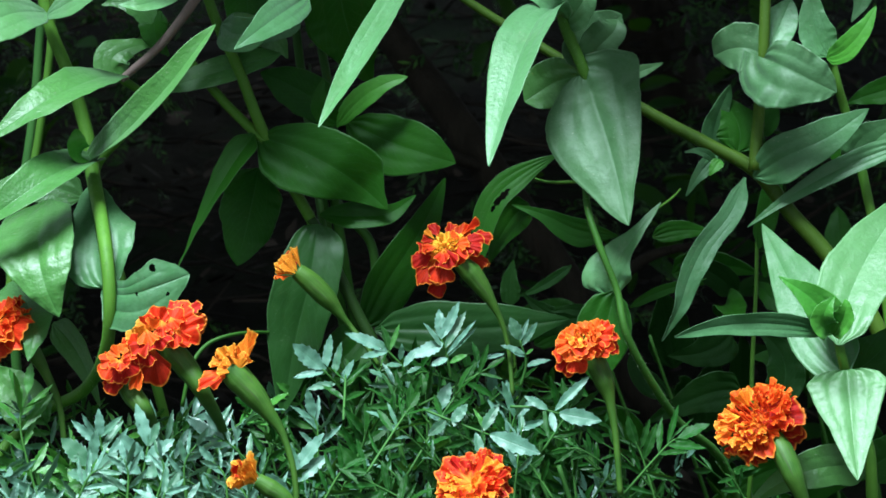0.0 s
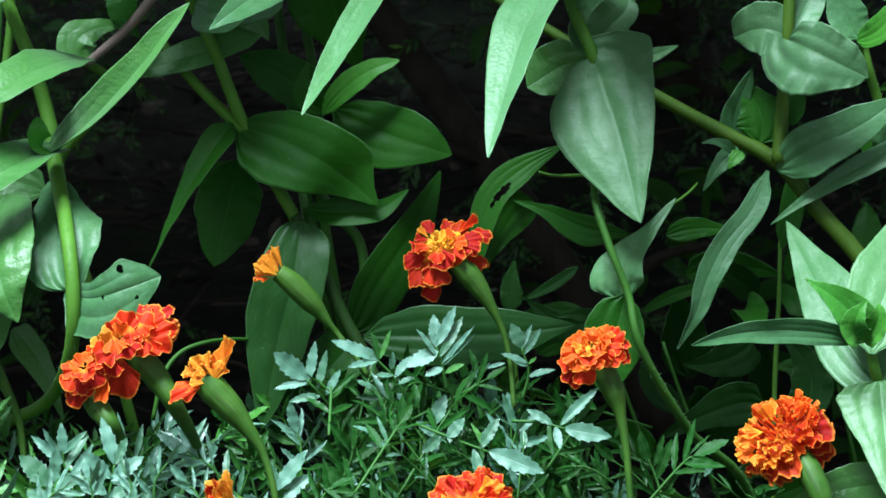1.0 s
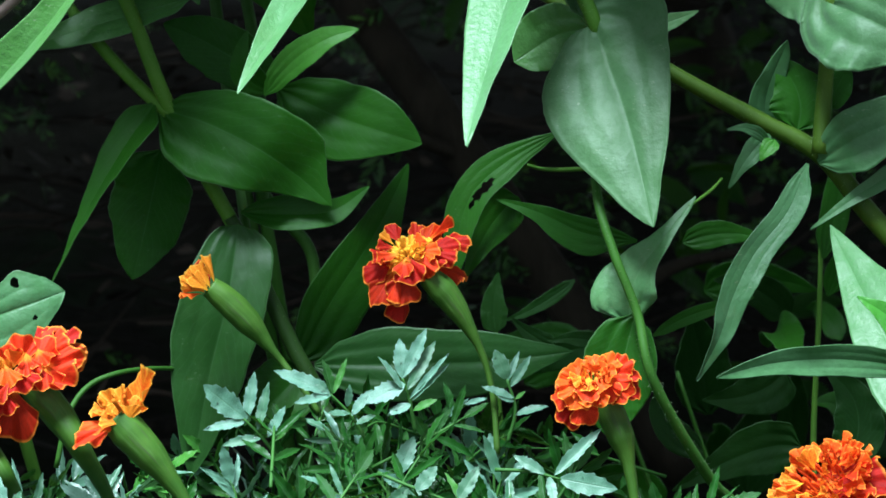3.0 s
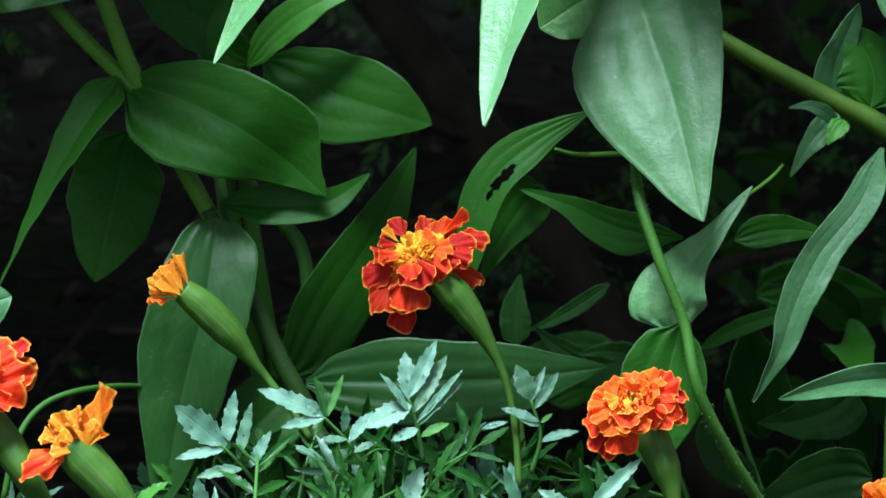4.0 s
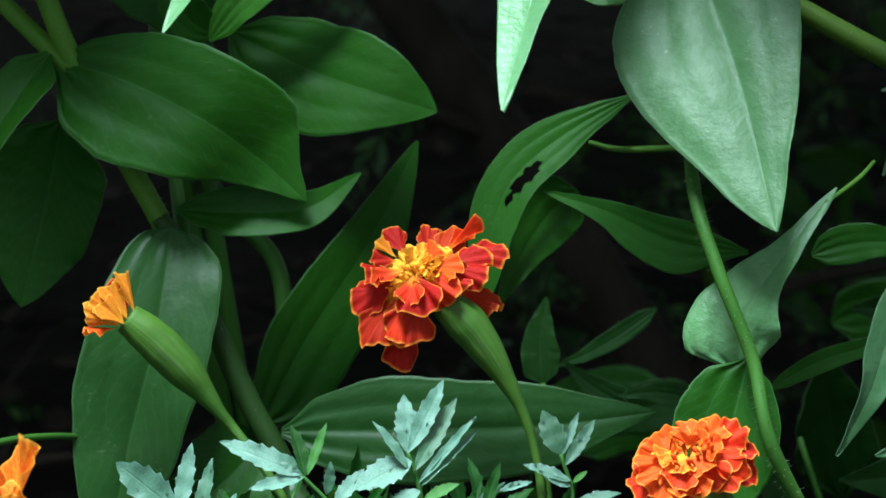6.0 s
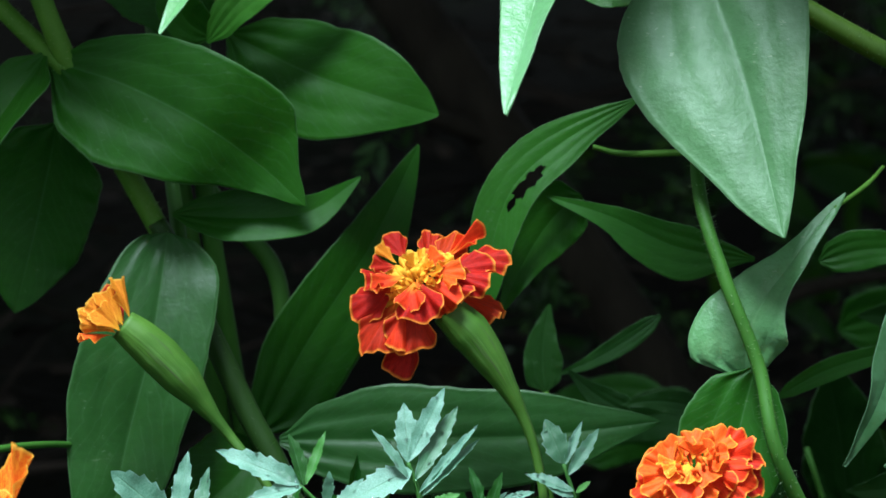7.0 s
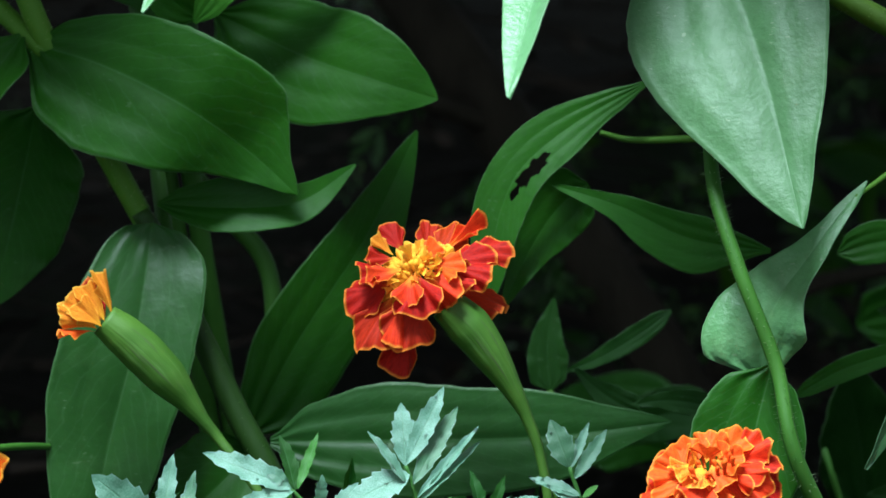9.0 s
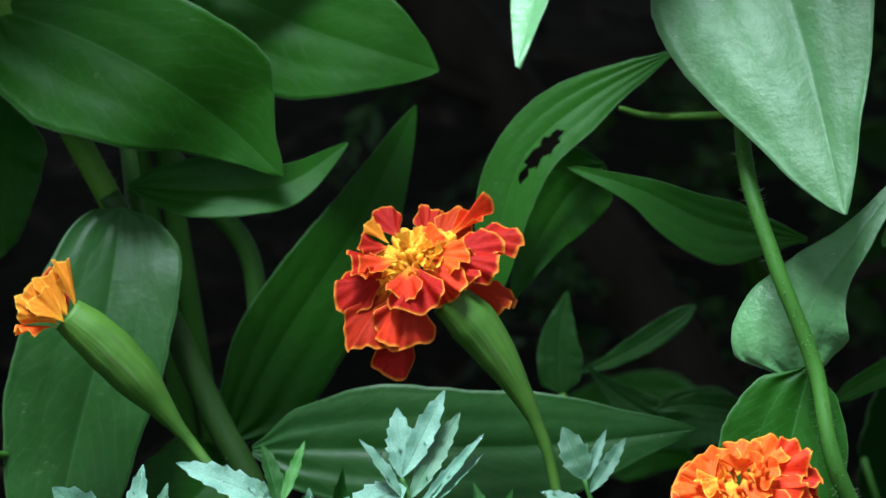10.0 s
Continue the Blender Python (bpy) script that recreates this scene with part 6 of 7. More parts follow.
lone_petal(orange_flower, HEAD_ORANGE, "mid", FLAME, (0.6, 4.0, 2.0), (6.3, -6.8, 5.0), 17, (0.0, 0.3, 0.95))
lone_petal(orange_flower, HEAD_ORANGE, "mid", ORANGE, (-2.8, 4.0, 3.0), (-2.3, -9.1, 7.0), 18, (0.0, 0.3, 0.95))
lone_petal(orange_flower, HEAD_ORANGE, "mid", ORANGE, (-6.8, 2.3, 3.0), (-13.1, -9.1, 6.0), 17, (0.0, 0.3, 0.95))
lone_petal(orange_flower, HEAD_ORANGE, "mid", FLAME, (2.8, 5.1, 0.0), (13.7, 0.6, 2.0), 15, (-0.1, 0.65, 0.75))
lone_petal(orange_flower, HEAD_ORANGE, "mid", FLAME, (4.6, 3.4, 1.0), (14.8, -5.1, 3.0), 15, (0.0, 0.3, 0.95))
lone_petal(orange_flower, HEAD_ORANGE, "small", ORANGE, (-1.1, 5.1, 4.0), (1.7, -2.3, 8.0), 13, (-0.1, 0.65, 0.75))
lone_petal(orange_flower, HEAD_ORANGE, "small", MOTTLED, (-4.0, 5.1, 4.0), (-5.7, -2.3, 8.0), 11, (-0.1, 0.65, 0.75))
lone_petal(orange_flower, HEAD_ORANGE, "small", ORANGE, (0.0, 6.3, 2.0), (8.0, 5.1, 5.0), 11, (-0.1, 0.65, 0.75))
lone_petal(orange_flower, HEAD_ORANGE, "small", MOTTLED, (-5.7, 5.1, 2.0), (-12.0, 1.7, 5.0), 11, (-0.1, 0.65, 0.75))
lone_petal(orange_flower, HEAD_ORANGE, "small", ORANGE, (-2.3, 6.3, 0.0), (-2.3, 10.8, 2.0), 11, (-0.1, 0.65, 0.75))
lone_petal(orange_flower, HEAD_ORANGE, "small", ORANGE, (1.1, 6.3, 0.0), (4.0, 10.3, 2.0), 10, (-0.1, 0.65, 0.75))
lone_petal(orange_flower, HEAD_ORANGE, "small", MOTTLED, (-5.1, 5.1, 0.0), (-7.4, 8.5, 2.0), 10, (-0.1, 0.65, 0.75))
lone_petal(orange_flower, HEAD_ORANGE, "mid", ORANGE, (-8.5, 2.3, 1.0), (-18.2, -1.1, 4.0), 13, (-0.1, 0.65, 0.75))
lone_petal(orange_flower, HEAD_ORANGE, "mid", FLAME, (-1.7, 1.7, 5.0), (-6.8, -5.7, 9.0), 14, (0.0, 0.3, 0.95))
flower(mc, [(0.2267, -0.1000, 0.1613), (0.2183, -0.1050, 0.2020), (0.2093, -0.1100, 0.2336), (0.2021, -0.1100, 0.2525), (0.1960, -0.1040, 0.2655), (0.1888, -0.0940, 0.2749)], [0.002, 0.0022, 0.0036, 0.0066, 0.007, 0.006],
       (0.1815, -0.0830, 0.2806), aim(-0.64, 0.60, 0.42), 0.0290,
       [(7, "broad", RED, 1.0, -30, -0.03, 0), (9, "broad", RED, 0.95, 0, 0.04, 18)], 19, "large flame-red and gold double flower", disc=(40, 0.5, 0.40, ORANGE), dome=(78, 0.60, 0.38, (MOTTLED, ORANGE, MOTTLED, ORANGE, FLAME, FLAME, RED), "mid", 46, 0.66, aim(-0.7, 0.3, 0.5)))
flower(mc, [(0.0458, -0.1846, 0.1972), (0.0356, -0.1792, 0.2274), (0.0220, -0.1763, 0.2441), (0.0134, -0.1748, 0.2525), (0.0066, -0.1738, 0.2582)], [0.002, 0.0022, 0.005, 0.007, 0.006],
       (0.0042, -0.1734, 0.2603), aim(-0.35, 0.66, 0.6), 0.025,
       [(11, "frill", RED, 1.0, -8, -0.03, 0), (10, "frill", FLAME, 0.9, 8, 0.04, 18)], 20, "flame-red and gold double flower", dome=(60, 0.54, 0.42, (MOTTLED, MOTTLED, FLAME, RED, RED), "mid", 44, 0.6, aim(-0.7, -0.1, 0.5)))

stem(mb, [(-0.1791, -0.0181, 0.2774), (-0.1734, -0.0138, 0.3020), (-0.1643, -0.0065, 0.3144), (-0.1499, -0.0005, 0.3198), (-0.1316, 0.0195, 0.3181), (-0.1102, 0.0488, 0.3110)], [0.0013, 0.0013, 0.0012, 0.0010], DIM_STEM)
# feathery leaves that stand out of the mass
AT_LEAF_A = Vector((-0.0889, -0.0420, 0.3050))
leaf_a = spread_frond(mb, AT_LEAF_A, (18.0, -21.0, -6.0), (7.0, -7.0, -2.0), (-0.8, 1.0, 0.0))
lone_leaflet(leaf_a, AT_LEAF_A, (-0.4, 1.4, 0.0), (-20.0, 17.0, 4.0), 13.2, (0, 0.2, 1))
lone_leaflet(leaf_a, AT_LEAF_A, (0.4, 0.6, 0.0), (4.4, 23.0, -2.0), 6.8)
lone_leaflet(leaf_a, AT_LEAF_A, (5.6, -4.2, 0.0), (11.2, 18.2, -2.0), 6.0, (-0.2, 0.2, 1))
lone_leaflet(leaf_a, AT_LEAF_A, (0.0, -0.6, 0.0), (-19.2, -3.4, 6.0), 6.0, (0, 0.5, 0.9))
lone_leaflet(leaf_a, AT_LEAF_A, (7.2, -8.2, 0.0), (-10.4, -10.2, 6.0), 6.0, (0, 0.5, 0.9))
lone_leaflet(leaf_a, AT_LEAF_A, (10.4, -7.8, 0.0), (19.2, 7.0, 0.0), 6.0, (-0.3, 0.2, 0.9))
lone_leaflet(leaf_a, AT_LEAF_A, (12.4, -10.0, 0.0), (22.4, 1.0, 0.0), 4.4, (0.4, 0.2, 0.9), 2)
AT_LEAF_B = Vector((-0.0464, -0.0400, 0.3168))
leaf_b = spread_frond(mb, AT_LEAF_B, (17.0, -27.0, -6.0), (8.2, -11.0, -3.0), (-3.0, 1.0, 0.0))
lone_leaflet(leaf_b, AT_LEAF_B, (-3.0, 1.0, 0.0), (-28.4, 12.6, 6.0), 9.6, (0, 0.5, 0.9))
lone_leaflet(leaf_b, AT_LEAF_B, (-2.0, 0.4, 0.0), (-19.8, -4.2, 8.0), 5.6, (0.1, 0.6, 0.8))
lone_leaflet(leaf_b, AT_LEAF_B, (-1.8, 0.6, 0.0), (-5.4, 17.4, -2.0), 7.2, (0.6, 0.1, 0.8), 1)
lone_leaflet(leaf_b, AT_LEAF_B, (-1.0, 1.0, 0.0), (5.4, 17.4, -3.0), 4.0, (-0.3, 0.1, 0.9), 2)
lone_leaflet(leaf_b, AT_LEAF_B, (-3.8, 1.8, 0.0), (-10.0, 7.8, 2.0), 5.2)
lone_leaflet(leaf_b, AT_LEAF_B, (5.0, -5.4, 0.0), (7.0, 5.0, 2.0), 4.8, (0.5, 0.2, 0.8))
lone_leaflet(leaf_b, AT_LEAF_B, (7.4, -9.4, 0.0), (16.6, 3.4, 0.0), 6.0, (-0.4, 0.3, 0.9))
lone_leaflet(leaf_b, AT_LEAF_B, (6.6, -8.2, 0.0), (-4.0, -8.6, 6.0), 4.4, (0, 0.7, 0.7))
lone_leaflet(leaf_b, AT_LEAF_B, (9.4, -13.4, 0.0), (18.0, -8.6, 3.0), 4.4, (0, 0.7, 0.7))
AT_LEAF_C = Vector((-0.0154, -0.0380, 0.3245))
leaf_c = spread_frond(mb, AT_LEAF_C, (6.0, -25.0, -6.0), (3.2, -9.0, -2.0), (0.0, 0.2, 0.0))
lone_leaflet(leaf_c, AT_LEAF_C, (0.0, 0.2, 0.0), (-1.2, 19.0, -1.0), 8.4, (0.1, 0.1, 1))
lone_leaflet(leaf_c, AT_LEAF_C, (0.4, 0.6, 0.0), (11.6, 23.4, -2.0), 7.6)
lone_leaflet(leaf_c, AT_LEAF_C, (2.4, -5.4, 0.0), (15.2, 18.2, -1.0), 6.8)
lone_leaflet(leaf_c, AT_LEAF_C, (3.6, -9.4, 0.0), (22.4, 11.4, -2.0), 4.0, (-0.2, 0.3, 0.9))
lone_leaflet(leaf_c, AT_LEAF_C, (4.4, -10.6, 0.0), (22.0, 8.2, 0.0), 3.4, (-0.2, 0.3, 0.9))
lone_leaflet(leaf_c, AT_LEAF_C, (1.2, -2.2, 0.0), (-16.8, -10.2, 8.0), 11.2, (0, 0.4, 0.9))
lone_leaflet(leaf_c, AT_LEAF_C, (0.0, -5.0, 2.0), (-10.0, 11.0, 6.0), 4.8, (0.7, 0.0, 0.7))
lone_leaflet(leaf_c, AT_LEAF_C, (4.0, -12.0, 0.0), (-6.4, -16.0, 6.0), 6.0, (0, 0.5, 0.9))
lone_leaflet(leaf_c, AT_LEAF_C, (5.2, -15.0, 0.0), (15.6, -9.0, 4.0), 4.8, (0, 0.6, 0.8), 2)
cam.data.dof.use_dof, cam.data.dof.aperture_fstop = True, 20.0
cam.data.dof.focus_object = leaf_c.children[0]     # the lens stays focused just before the red flower
AT_LEAF_D = Vector((0.0357, -0.0120, 0.3122))
leaf_d = spread_frond(mb, AT_LEAF_D, (-1.2, -23.0, -4.0), (2.4, -8.0, -2.0), (-1.6, 6.8, 0.0))
lone_leaflet(leaf_d, AT_LEAF_D, (-1.6, 6.8, 0.0), (-7.2, 20.8, 2.0), 9.2, (0, 0.3, 1))
lone_leaflet(leaf_d, AT_LEAF_D, (-1.2, 6.4, 0.0), (4.0, 20.4, 0.0), 3.6)
lone_leaflet(leaf_d, AT_LEAF_D, (0.0, 3.2, 0.0), (9.8, 18.0, 0.0), 5.2)
lone_leaflet(leaf_d, AT_LEAF_D, (1.6, -2.0, 0.0), (-13.2, 4.4, 4.0), 5.2, (0, 0.6, 0.8))
lone_leaflet(leaf_d, AT_LEAF_D, (1.6, -3.6, 0.0), (-6.4, -0.4, 4.0), 3.6)
lone_leaflet(leaf_d, AT_LEAF_D, (2.4, -10.0, 0.0), (17.2, -4.6, 3.0), 5.2, (0, 0.6, 0.8))
lone_leaflet(leaf_d, AT_LEAF_D, (2.4, -2.4, 0.0), (7.2, 1.2, 1.0), 2.6, (0, 0.5, 0.9), 2)
AT_LEAF_E = Vector((0.0100, -0.0300, 0.3077))
leaf_e = spread_frond(mb, AT_LEAF_E, (-12.0, -14.0, -4.0), (-4.0, -4.0, -1.0), (4.4, 3.0, 0.0))
lone_leaflet(leaf_e, AT_LEAF_E, (-5.6, -4.0, 0.0), (6.4, 5.6, 2.0), 4.4, (0, 0.6, 0.8))
lone_leaflet(leaf_e, AT_LEAF_E, (3.6, 2.6, 0.0), (14.4, 6.4, 2.0), 3.2, (0, 0.6, 0.8))
lone_leaflet(leaf_e, AT_LEAF_E, (-2.0, -2.4, 0.0), (-4.8, 14.0, 0.0), 5.2, (0.5, 0.2, 0.8), 1)
lone_leaflet(leaf_e, AT_LEAF_E, (-8.0, -7.6, 0.0), (4.0, -6.0, 4.0), 4.4, (0, 0.8, 0.6), 1)
AT_LEAF_G = Vector((0.0089, -0.0850, 0.2746))
leaf_g = spread_frond(mc, AT_LEAF_G, (-35.7, 14.3, -6.0), (-17.8, 7.1, -2.0), (6.4, -1.8, 0.0))
lone_leaflet(leaf_g, AT_LEAF_G, (5.7, -1.1, 0.0), (36.8, -12.5, 8.0), 13.2, (0.3, 0.0, 0.95))
lone_leaflet(leaf_g, AT_LEAF_G, (0.7, 0.4, 0.0), (11.4, 18.2, 0.0), 7.6)
lone_leaflet(leaf_g, AT_LEAF_G, (-2.9, 0.4, 0.0), (2.1, -23.9, 8.0), 7.8, (0.3, 0.3, 0.9))
lone_leaflet(leaf_g, AT_LEAF_G, (2.9, -0.4, 0.0), (-2.9, 15.4, 0.0), 5.0, (0.7, 0, 0.6), 2)
lone_leaflet(leaf_g, AT_LEAF_G, (-17.8, 6.1, 0.0), (-7.9, 17.5, 0.0), 8.6)
lone_leaflet(leaf_g, AT_LEAF_G, (-21.4, 7.5, 0.0), (-32.1, -1.8, 5.0), 7.9, (0.3, 0.0, 0.95))
AT_LEAF_H = Vector((0.0563, -0.0800, 0.2861))
leaf_h = spread_frond(mc, AT_LEAF_H, (-28.6, 3.6, -4.0), (-12.5, 2.9, -1.0), (1.8, -0.7, 0.0))
lone_leaflet(leaf_h, AT_LEAF_H, (1.1, -0.4, 0.0), (27.5, -5.0, 5.0), 12.0, (0.3, 0.0, 0.95))
lone_leaflet(leaf_h, AT_LEAF_H, (-1.1, 1.1, 0.0), (20.3, 23.6, 0.0), 7.0, (-0.2, 0.3, 0.9))
lone_leaflet(leaf_h, AT_LEAF_H, (-5.4, 1.8, 0.0), (-19.6, 10.7, 2.0), 6.4)
lone_leaflet(leaf_h, AT_LEAF_H, (-3.6, 0.7, 0.0), (-1.1, -12.5, 5.0), 5.7)
AT_LEAF_I = Vector((-0.1030, -0.1100, 0.2512))
leaf_i = spread_frond(mb, AT_LEAF_I, (-10.7, -30.3, -6.0), (-5.4, -12.5, -2.0), (1.8, 5.4, 0.0))
lone_leaflet(leaf_i, AT_LEAF_I, (-2.9, 4.6, 0.0), (15.7, 27.5, 2.0), 10.7, (-0.2, 0.3, 0.9))
lone_leaflet(leaf_i, AT_LEAF_I, (-2.1, -2.5, 0.0), (17.1, 14.6, 3.0), 10.7, (-0.1, 0.4, 0.9))
lone_leaflet(leaf_i, AT_LEAF_I, (-0.7, 3.6, 0.0), (-8.9, 23.2, 0.0), 7.1, (0.4, 0.2, 0.9))
lone_leaflet(leaf_i, AT_LEAF_I, (-6.4, -9.6, 0.0), (-21.4, 2.5, 3.0), 8.6)
AT_LEAF_F = Vector((-0.0175, -0.0400, 0.2798))
leaf_f = spread_frond(mb, AT_LEAF_F, (8.9, -23.2, -4.0), (3.6, -10.7, -1.0), (0.0, -1.1, 0.0))
lone_leaflet(leaf_f, AT_LEAF_F, (0.0, -1.1, 0.0), (7.5, 17.5, 0.0), 10.0, (-0.2, 0.2, 1))
lone_leaflet(leaf_f, AT_LEAF_F, (2.5, -7.1, 0.0), (-9.6, 1.8, 3.0), 6.4)
lone_leaflet(leaf_f, AT_LEAF_F, (4.6, -12.5, 0.0), (15.4, -1.8, 1.0), 6.4)
AT_LEAF_J = Vector((-0.1952, -0.1500, 0.2757))
leaf_j = spread_frond(ma, AT_LEAF_J, (-10.7, -35.7, -6.0), (-3.6, -17.8, -2.0), (0.7, 3.6, 0.0))
lone_leaflet(leaf_j, AT_LEAF_J, (0.7, 3.6, 0.0), (-6.1, 30.0, 0.0), 9.3, (0.2, 0.2, 1))
lone_leaflet(leaf_j, AT_LEAF_J, (0.7, 3.6, 0.0), (7.9, 18.6, 0.0), 7.1)
lone_leaflet(leaf_j, AT_LEAF_J, (-1.4, -4.3, 0.0), (-17.1, 10.7, 3.0), 9.3, (0, 0.4, 0.9))
lone_leaflet(leaf_j, AT_LEAF_J, (-1.4, -5.7, 0.0), (16.4, 8.6, 3.0), 10.0)
lone_leaflet(leaf_j, AT_LEAF_J, (-3.6, -12.9, 0.0), (-18.6, -4.3, 5.0), 9.3, (0, 0.5, 0.9))
lone_leaflet(leaf_j, AT_LEAF_J, (-3.6, -15.0, 0.0), (15.0, -7.1, 5.0), 9.3)
AT_LEAF_K = Vector((-0.2295, -0.1550, 0.2662))
leaf_k = spread_frond(ma, AT_LEAF_K, (10.7, -28.6, -6.0), (5.7, -14.3, -2.0), (-0.7, 2.1, 0.0))
lone_leaflet(leaf_k, AT_LEAF_K, (-0.7, 2.1, 0.0), (-17.1, 19.3, 4.0), 14.3, (0, 0.5, 0.9))
lone_leaflet(leaf_k, AT_LEAF_K, (0.0, 1.4, 0.0), (2.9, 24.3, 0.0), 7.9, (0.4, 0.2, 0.9))
lone_leaflet(leaf_k, AT_LEAF_K, (1.4, -2.9, 0.0), (16.4, 10.7, 3.0), 9.3)
lone_leaflet(leaf_k, AT_LEAF_K, (2.1, -5.7, 0.0), (-14.3, -2.9, 6.0), 10.7, (0, 0.6, 0.8))
lone_leaflet(leaf_k, AT_LEAF_K, (5.7, -13.6, 0.0), (23.6, -7.9, 6.0), 10.7, (0, 0.6, 0.8))
lone_leaflet(leaf_k, AT_LEAF_K, (5.7, -15.0, 0.0), (-10.0, -17.8, 7.0), 10.0, (0, 0.6, 0.8))
# tone=1 puts shade from flowers and zinnias into a leaf's colour
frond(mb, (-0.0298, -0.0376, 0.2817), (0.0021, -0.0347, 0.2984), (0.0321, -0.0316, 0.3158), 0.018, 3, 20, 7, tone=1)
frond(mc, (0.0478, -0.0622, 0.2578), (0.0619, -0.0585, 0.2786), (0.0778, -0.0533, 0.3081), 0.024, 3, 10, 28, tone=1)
frond(ma, (-0.2142, -0.0774, 0.2287), (-0.2265, -0.0720, 0.2599), (-0.2307, -0.0658, 0.2945), 0.022, 4, 0, 10)
frond(ma, (-0.1703, -0.0781, 0.2253), (-0.1861, -0.0713, 0.2633), (-0.2061, -0.0662, 0.2928), 0.020, 4, 0, 11)
frond(mb, (-0.1176, -0.0768, 0.2322), (-0.1422, -0.0720, 0.2599), (-0.1755, -0.0680, 0.2824), 0.022, 5, 0, 12)
frond(mb, (-0.0932, -0.0677, 0.2265), (-0.0925, -0.0603, 0.2682), (-0.1010, -0.0548, 0.2994), 0.020, 4, 20, 13)
frond(mb, (-0.0789, -0.0768, 0.2322), (-0.0648, -0.0713, 0.2633), (-0.0596, -0.0658, 0.2945), 0.022, 4, 20, 29, tone=1)
frond(ma, (-0.1684, -0.1872, 0.2397), (-0.1711, -0.1813, 0.2731), (-0.1541, -0.1761, 0.3026), 0.017, 4, 30, 41)
frond(ma, (-0.1928, -0.1872, 0.2397), (-0.1836, -0.1819, 0.2698), (-0.1915, -0.1773, 0.2959), 0.015, 4, -35, 43)
frond(ma, (-0.1446, -0.1872, 0.2397), (-0.1463, -0.1825, 0.2664), (-0.1633, -0.1785, 0.2892), 0.016, 4, 15, 49)
frond(ma, (-0.2074, -0.1878, 0.2363), (-0.2050, -0.1825, 0.2664), (-0.2108, -0.1778, 0.2932), 0.016, 4, -20, 50)
frond(mb, (-0.1208, -0.1884, 0.2330), (-0.1344, -0.1843, 0.2564), (-0.1497, -0.1804, 0.2782), 0.016, 4, 25, 51)
frond(ma, (-0.1780, -0.1987, 0.2319), (-0.1831, -0.1946, 0.2553), (-0.1719, -0.1905, 0.2786), 0.018, 3, 0, 52)
frond(ma, (-0.2397, -0.1866, 0.2430), (-0.2295, -0.1825, 0.2664), (-0.2050, -0.1795, 0.2832), 0.018, 4, 20, 45)
frond(ma, (-0.2596, -0.1287, 0.2262), (-0.2648, -0.1251, 0.2466), (-0.2786, -0.1218, 0.2654), 0.024, 3, 0, 46)
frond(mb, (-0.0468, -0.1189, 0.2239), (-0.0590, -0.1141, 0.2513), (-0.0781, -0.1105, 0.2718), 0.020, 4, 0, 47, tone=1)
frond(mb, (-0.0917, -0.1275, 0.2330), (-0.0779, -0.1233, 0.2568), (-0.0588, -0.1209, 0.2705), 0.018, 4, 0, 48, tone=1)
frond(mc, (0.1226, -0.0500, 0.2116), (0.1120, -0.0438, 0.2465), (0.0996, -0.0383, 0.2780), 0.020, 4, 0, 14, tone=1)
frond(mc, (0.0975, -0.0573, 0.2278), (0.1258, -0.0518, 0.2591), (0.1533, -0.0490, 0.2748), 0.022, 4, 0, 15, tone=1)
frond(ma, (-0.2667, -0.0585, 0.2208), (-0.2791, -0.0499, 0.2696), (-0.2695, -0.0413, 0.3183), 0.026, 5, 30, 16, tone=2)
frond(ma, (-0.2448, -0.0683, 0.2231), (-0.2483, -0.0640, 0.2474), (-0.2694, -0.0609, 0.2647), 0.026, 4, 30, 17, tone=2)


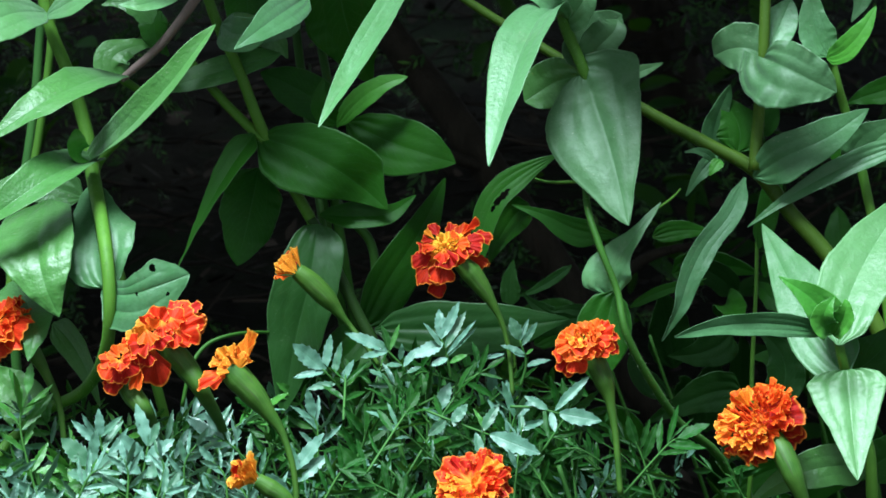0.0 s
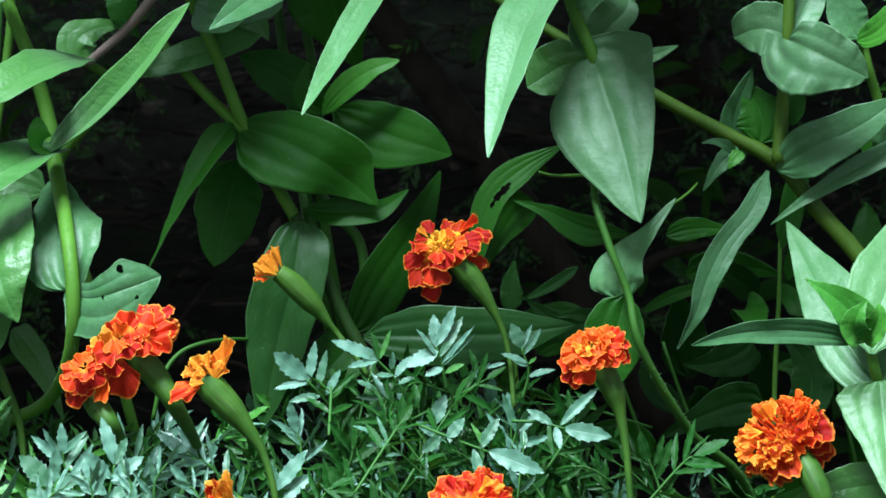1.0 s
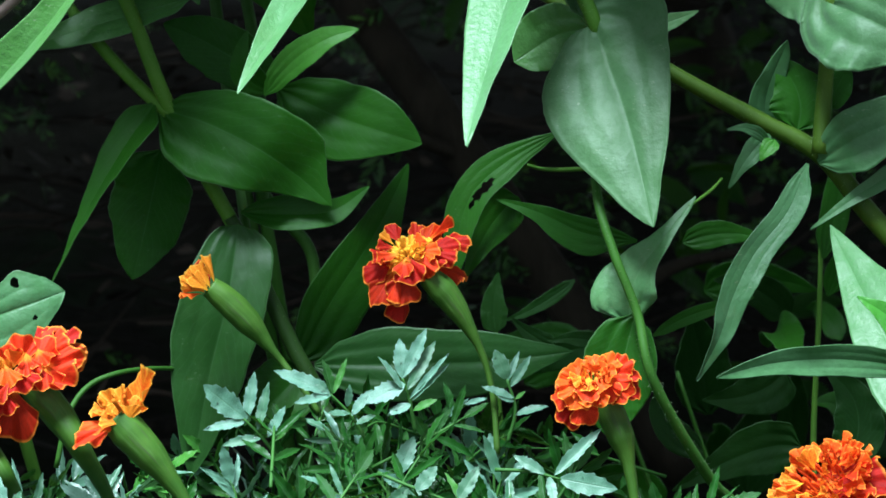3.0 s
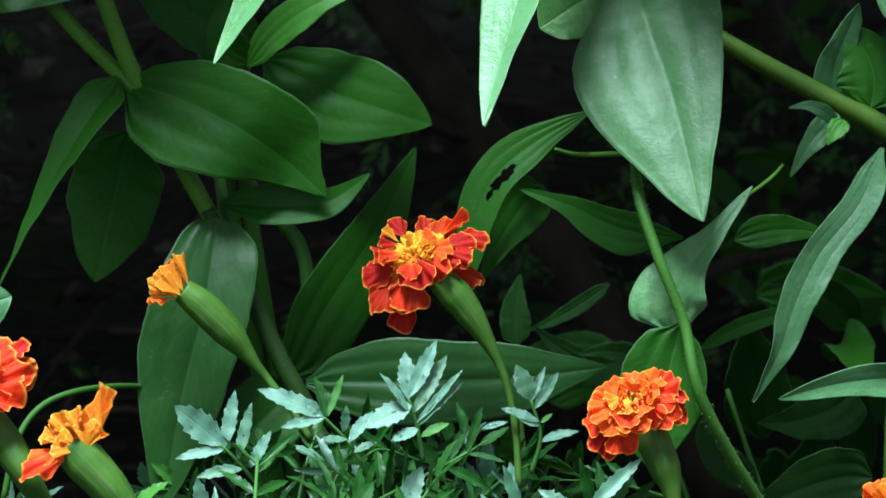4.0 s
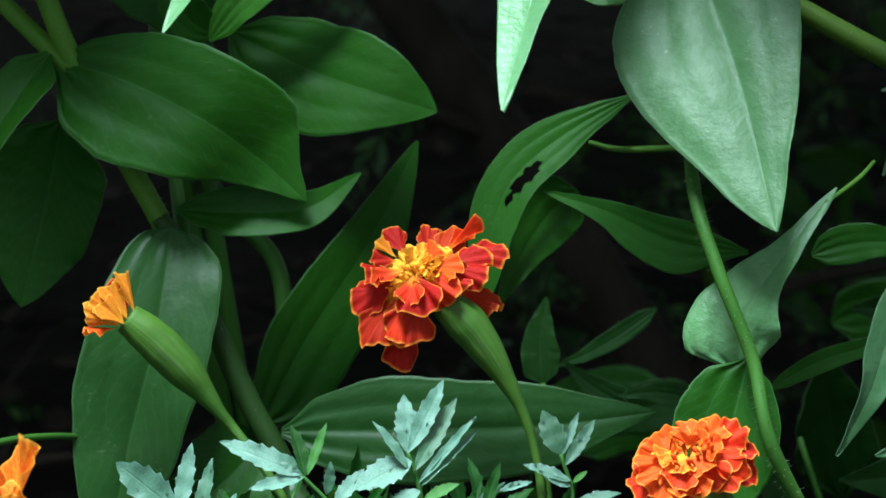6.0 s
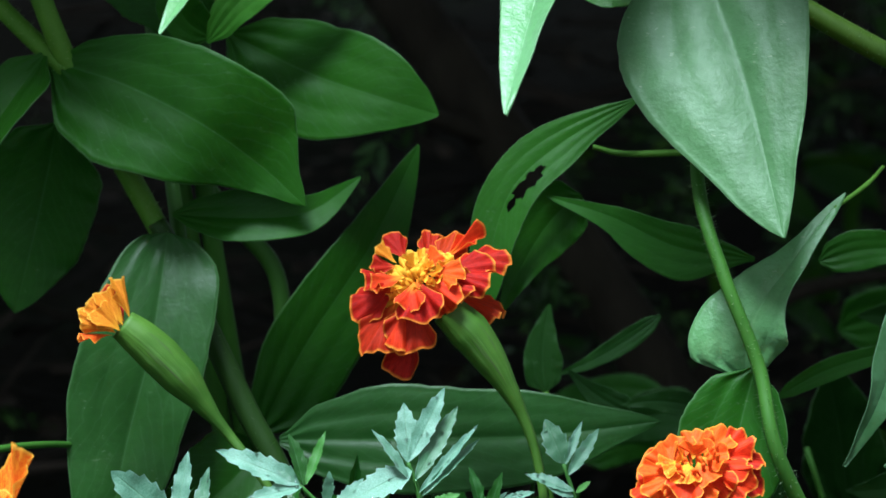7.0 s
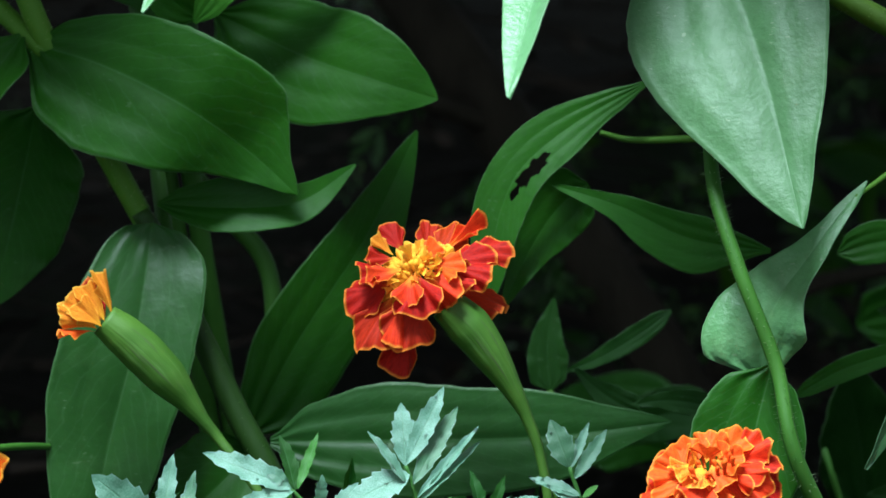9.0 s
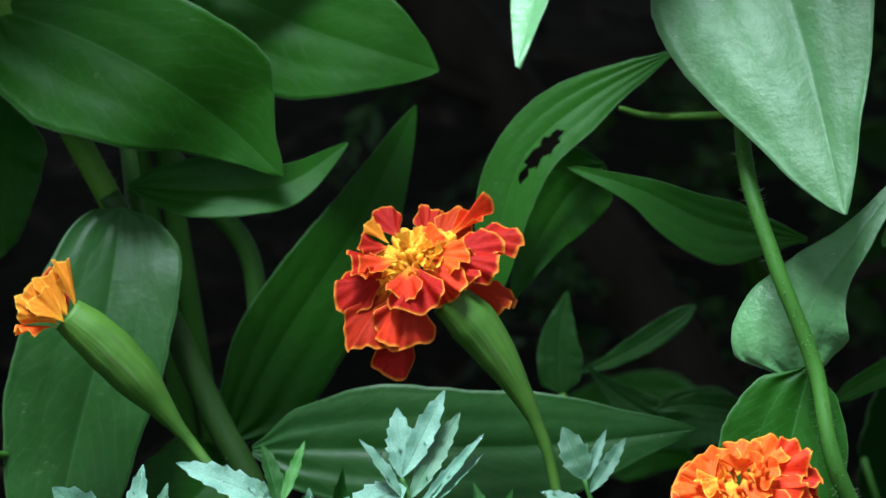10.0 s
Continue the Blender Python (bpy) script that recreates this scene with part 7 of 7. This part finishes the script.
def foliage(plant, x0, x1, tops, count, seed, fore=26, young=0.6, reach=0.12):
    """The mass of feathery leaves of one plant, rising from its foot to the heights in tops."""
    rnd = random.Random(seed)
    foot = Vector(plant.location)
    joined = ([], [], [], [])
    for i in range(count):
        f = rnd.random()
        x = x0 + (x1 - x0) * f
        k = min(int(f * (len(tops) - 1)), len(tops) - 2)
        g = f * (len(tops) - 1) - k
        top = tops[k] * (1 - g) + tops[k + 1] * g
        # young: share in the lit tone; others get the shade-painted one
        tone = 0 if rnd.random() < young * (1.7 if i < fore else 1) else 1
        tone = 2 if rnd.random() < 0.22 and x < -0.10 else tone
        front = i < fore                       # these stand nearest to the camera
        y = rnd.uniform(-reach, -0.06) if front else rnd.uniform(-0.06, 0.06)
        z = top - 0.15 * rnd.random() ** 1.2 - (0.12 if front else 0.30) * abs(y + 0.015) * (1 if y < 0 else 0.5)
        tip = Vector((x, y, z))
        way = Vector((rnd.gauss((x - foot.x) * 3, 0.45), rnd.gauss(-0.25, 0.4), rnd.uniform(0.25, 1.0))).normalized()
        ll = rnd.uniform(0.055, 0.095)
        base = tip - way * ll
        mid = (base + tip) / 2 + Vector((0, 0, rnd.uniform(0.0, 0.010)))
        face = Vector((rnd.gauss(-0.1, 0.35), rnd.gauss(-0.75, 0.28), rnd.gauss(0.65, 0.3))).normalized()
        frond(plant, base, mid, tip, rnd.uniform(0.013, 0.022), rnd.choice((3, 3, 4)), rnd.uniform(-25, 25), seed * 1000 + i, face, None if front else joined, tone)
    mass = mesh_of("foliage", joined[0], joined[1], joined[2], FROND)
    for material in (SHADED_FROND, GREEN_FROND, STALK):
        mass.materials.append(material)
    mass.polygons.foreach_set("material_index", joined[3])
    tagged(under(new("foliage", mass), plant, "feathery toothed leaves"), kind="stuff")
    for i in range(9):
        a = 2 * math.pi * i / 9
        end = Vector((x0 + (x1 - x0) * (i + 0.5) / 9, rnd.uniform(-0.05, 0.04), tops[min(len(tops) - 1, i * len(tops) // 9)] - 0.05))
        mid = (foot + end) / 2 + Vector((rnd.uniform(-0.02, 0.02), 0, 0.02))
        stem(plant, [foot + Vector((0, 0, -0.01)), mid, end], [0.003, 0.0025, 0.0015], STALK)


foliage(ma, -0.33, -0.12, (0.300, 0.280, 0.280, 0.298), 210, 1, 70, 0.5, 0.18)
foliage(mb, -0.15, 0.06, (0.290, 0.300, 0.325, 0.322, 0.300), 200, 2, 26, 0.22)
foliage(mc, 0.03, 0.20, (0.295, 0.268, 0.255, 0.235), 120, 3, 8, 0.14)

water = Nodes("water")
water.end((1.0, 1.0, 1.0), 0.02, spec=0.5)
water.bsdf.inputs["Transmission Weight"].default_value, water.bsdf.inputs["IOR"].default_value = 1.0, 1.33
tagged(new("water_drops", mesh_of("water_drops", DROPS[0], DROPS[1], material=water.mat)), "tiny clear water drops on the marigold leaves", "water drops", kind="stuff")
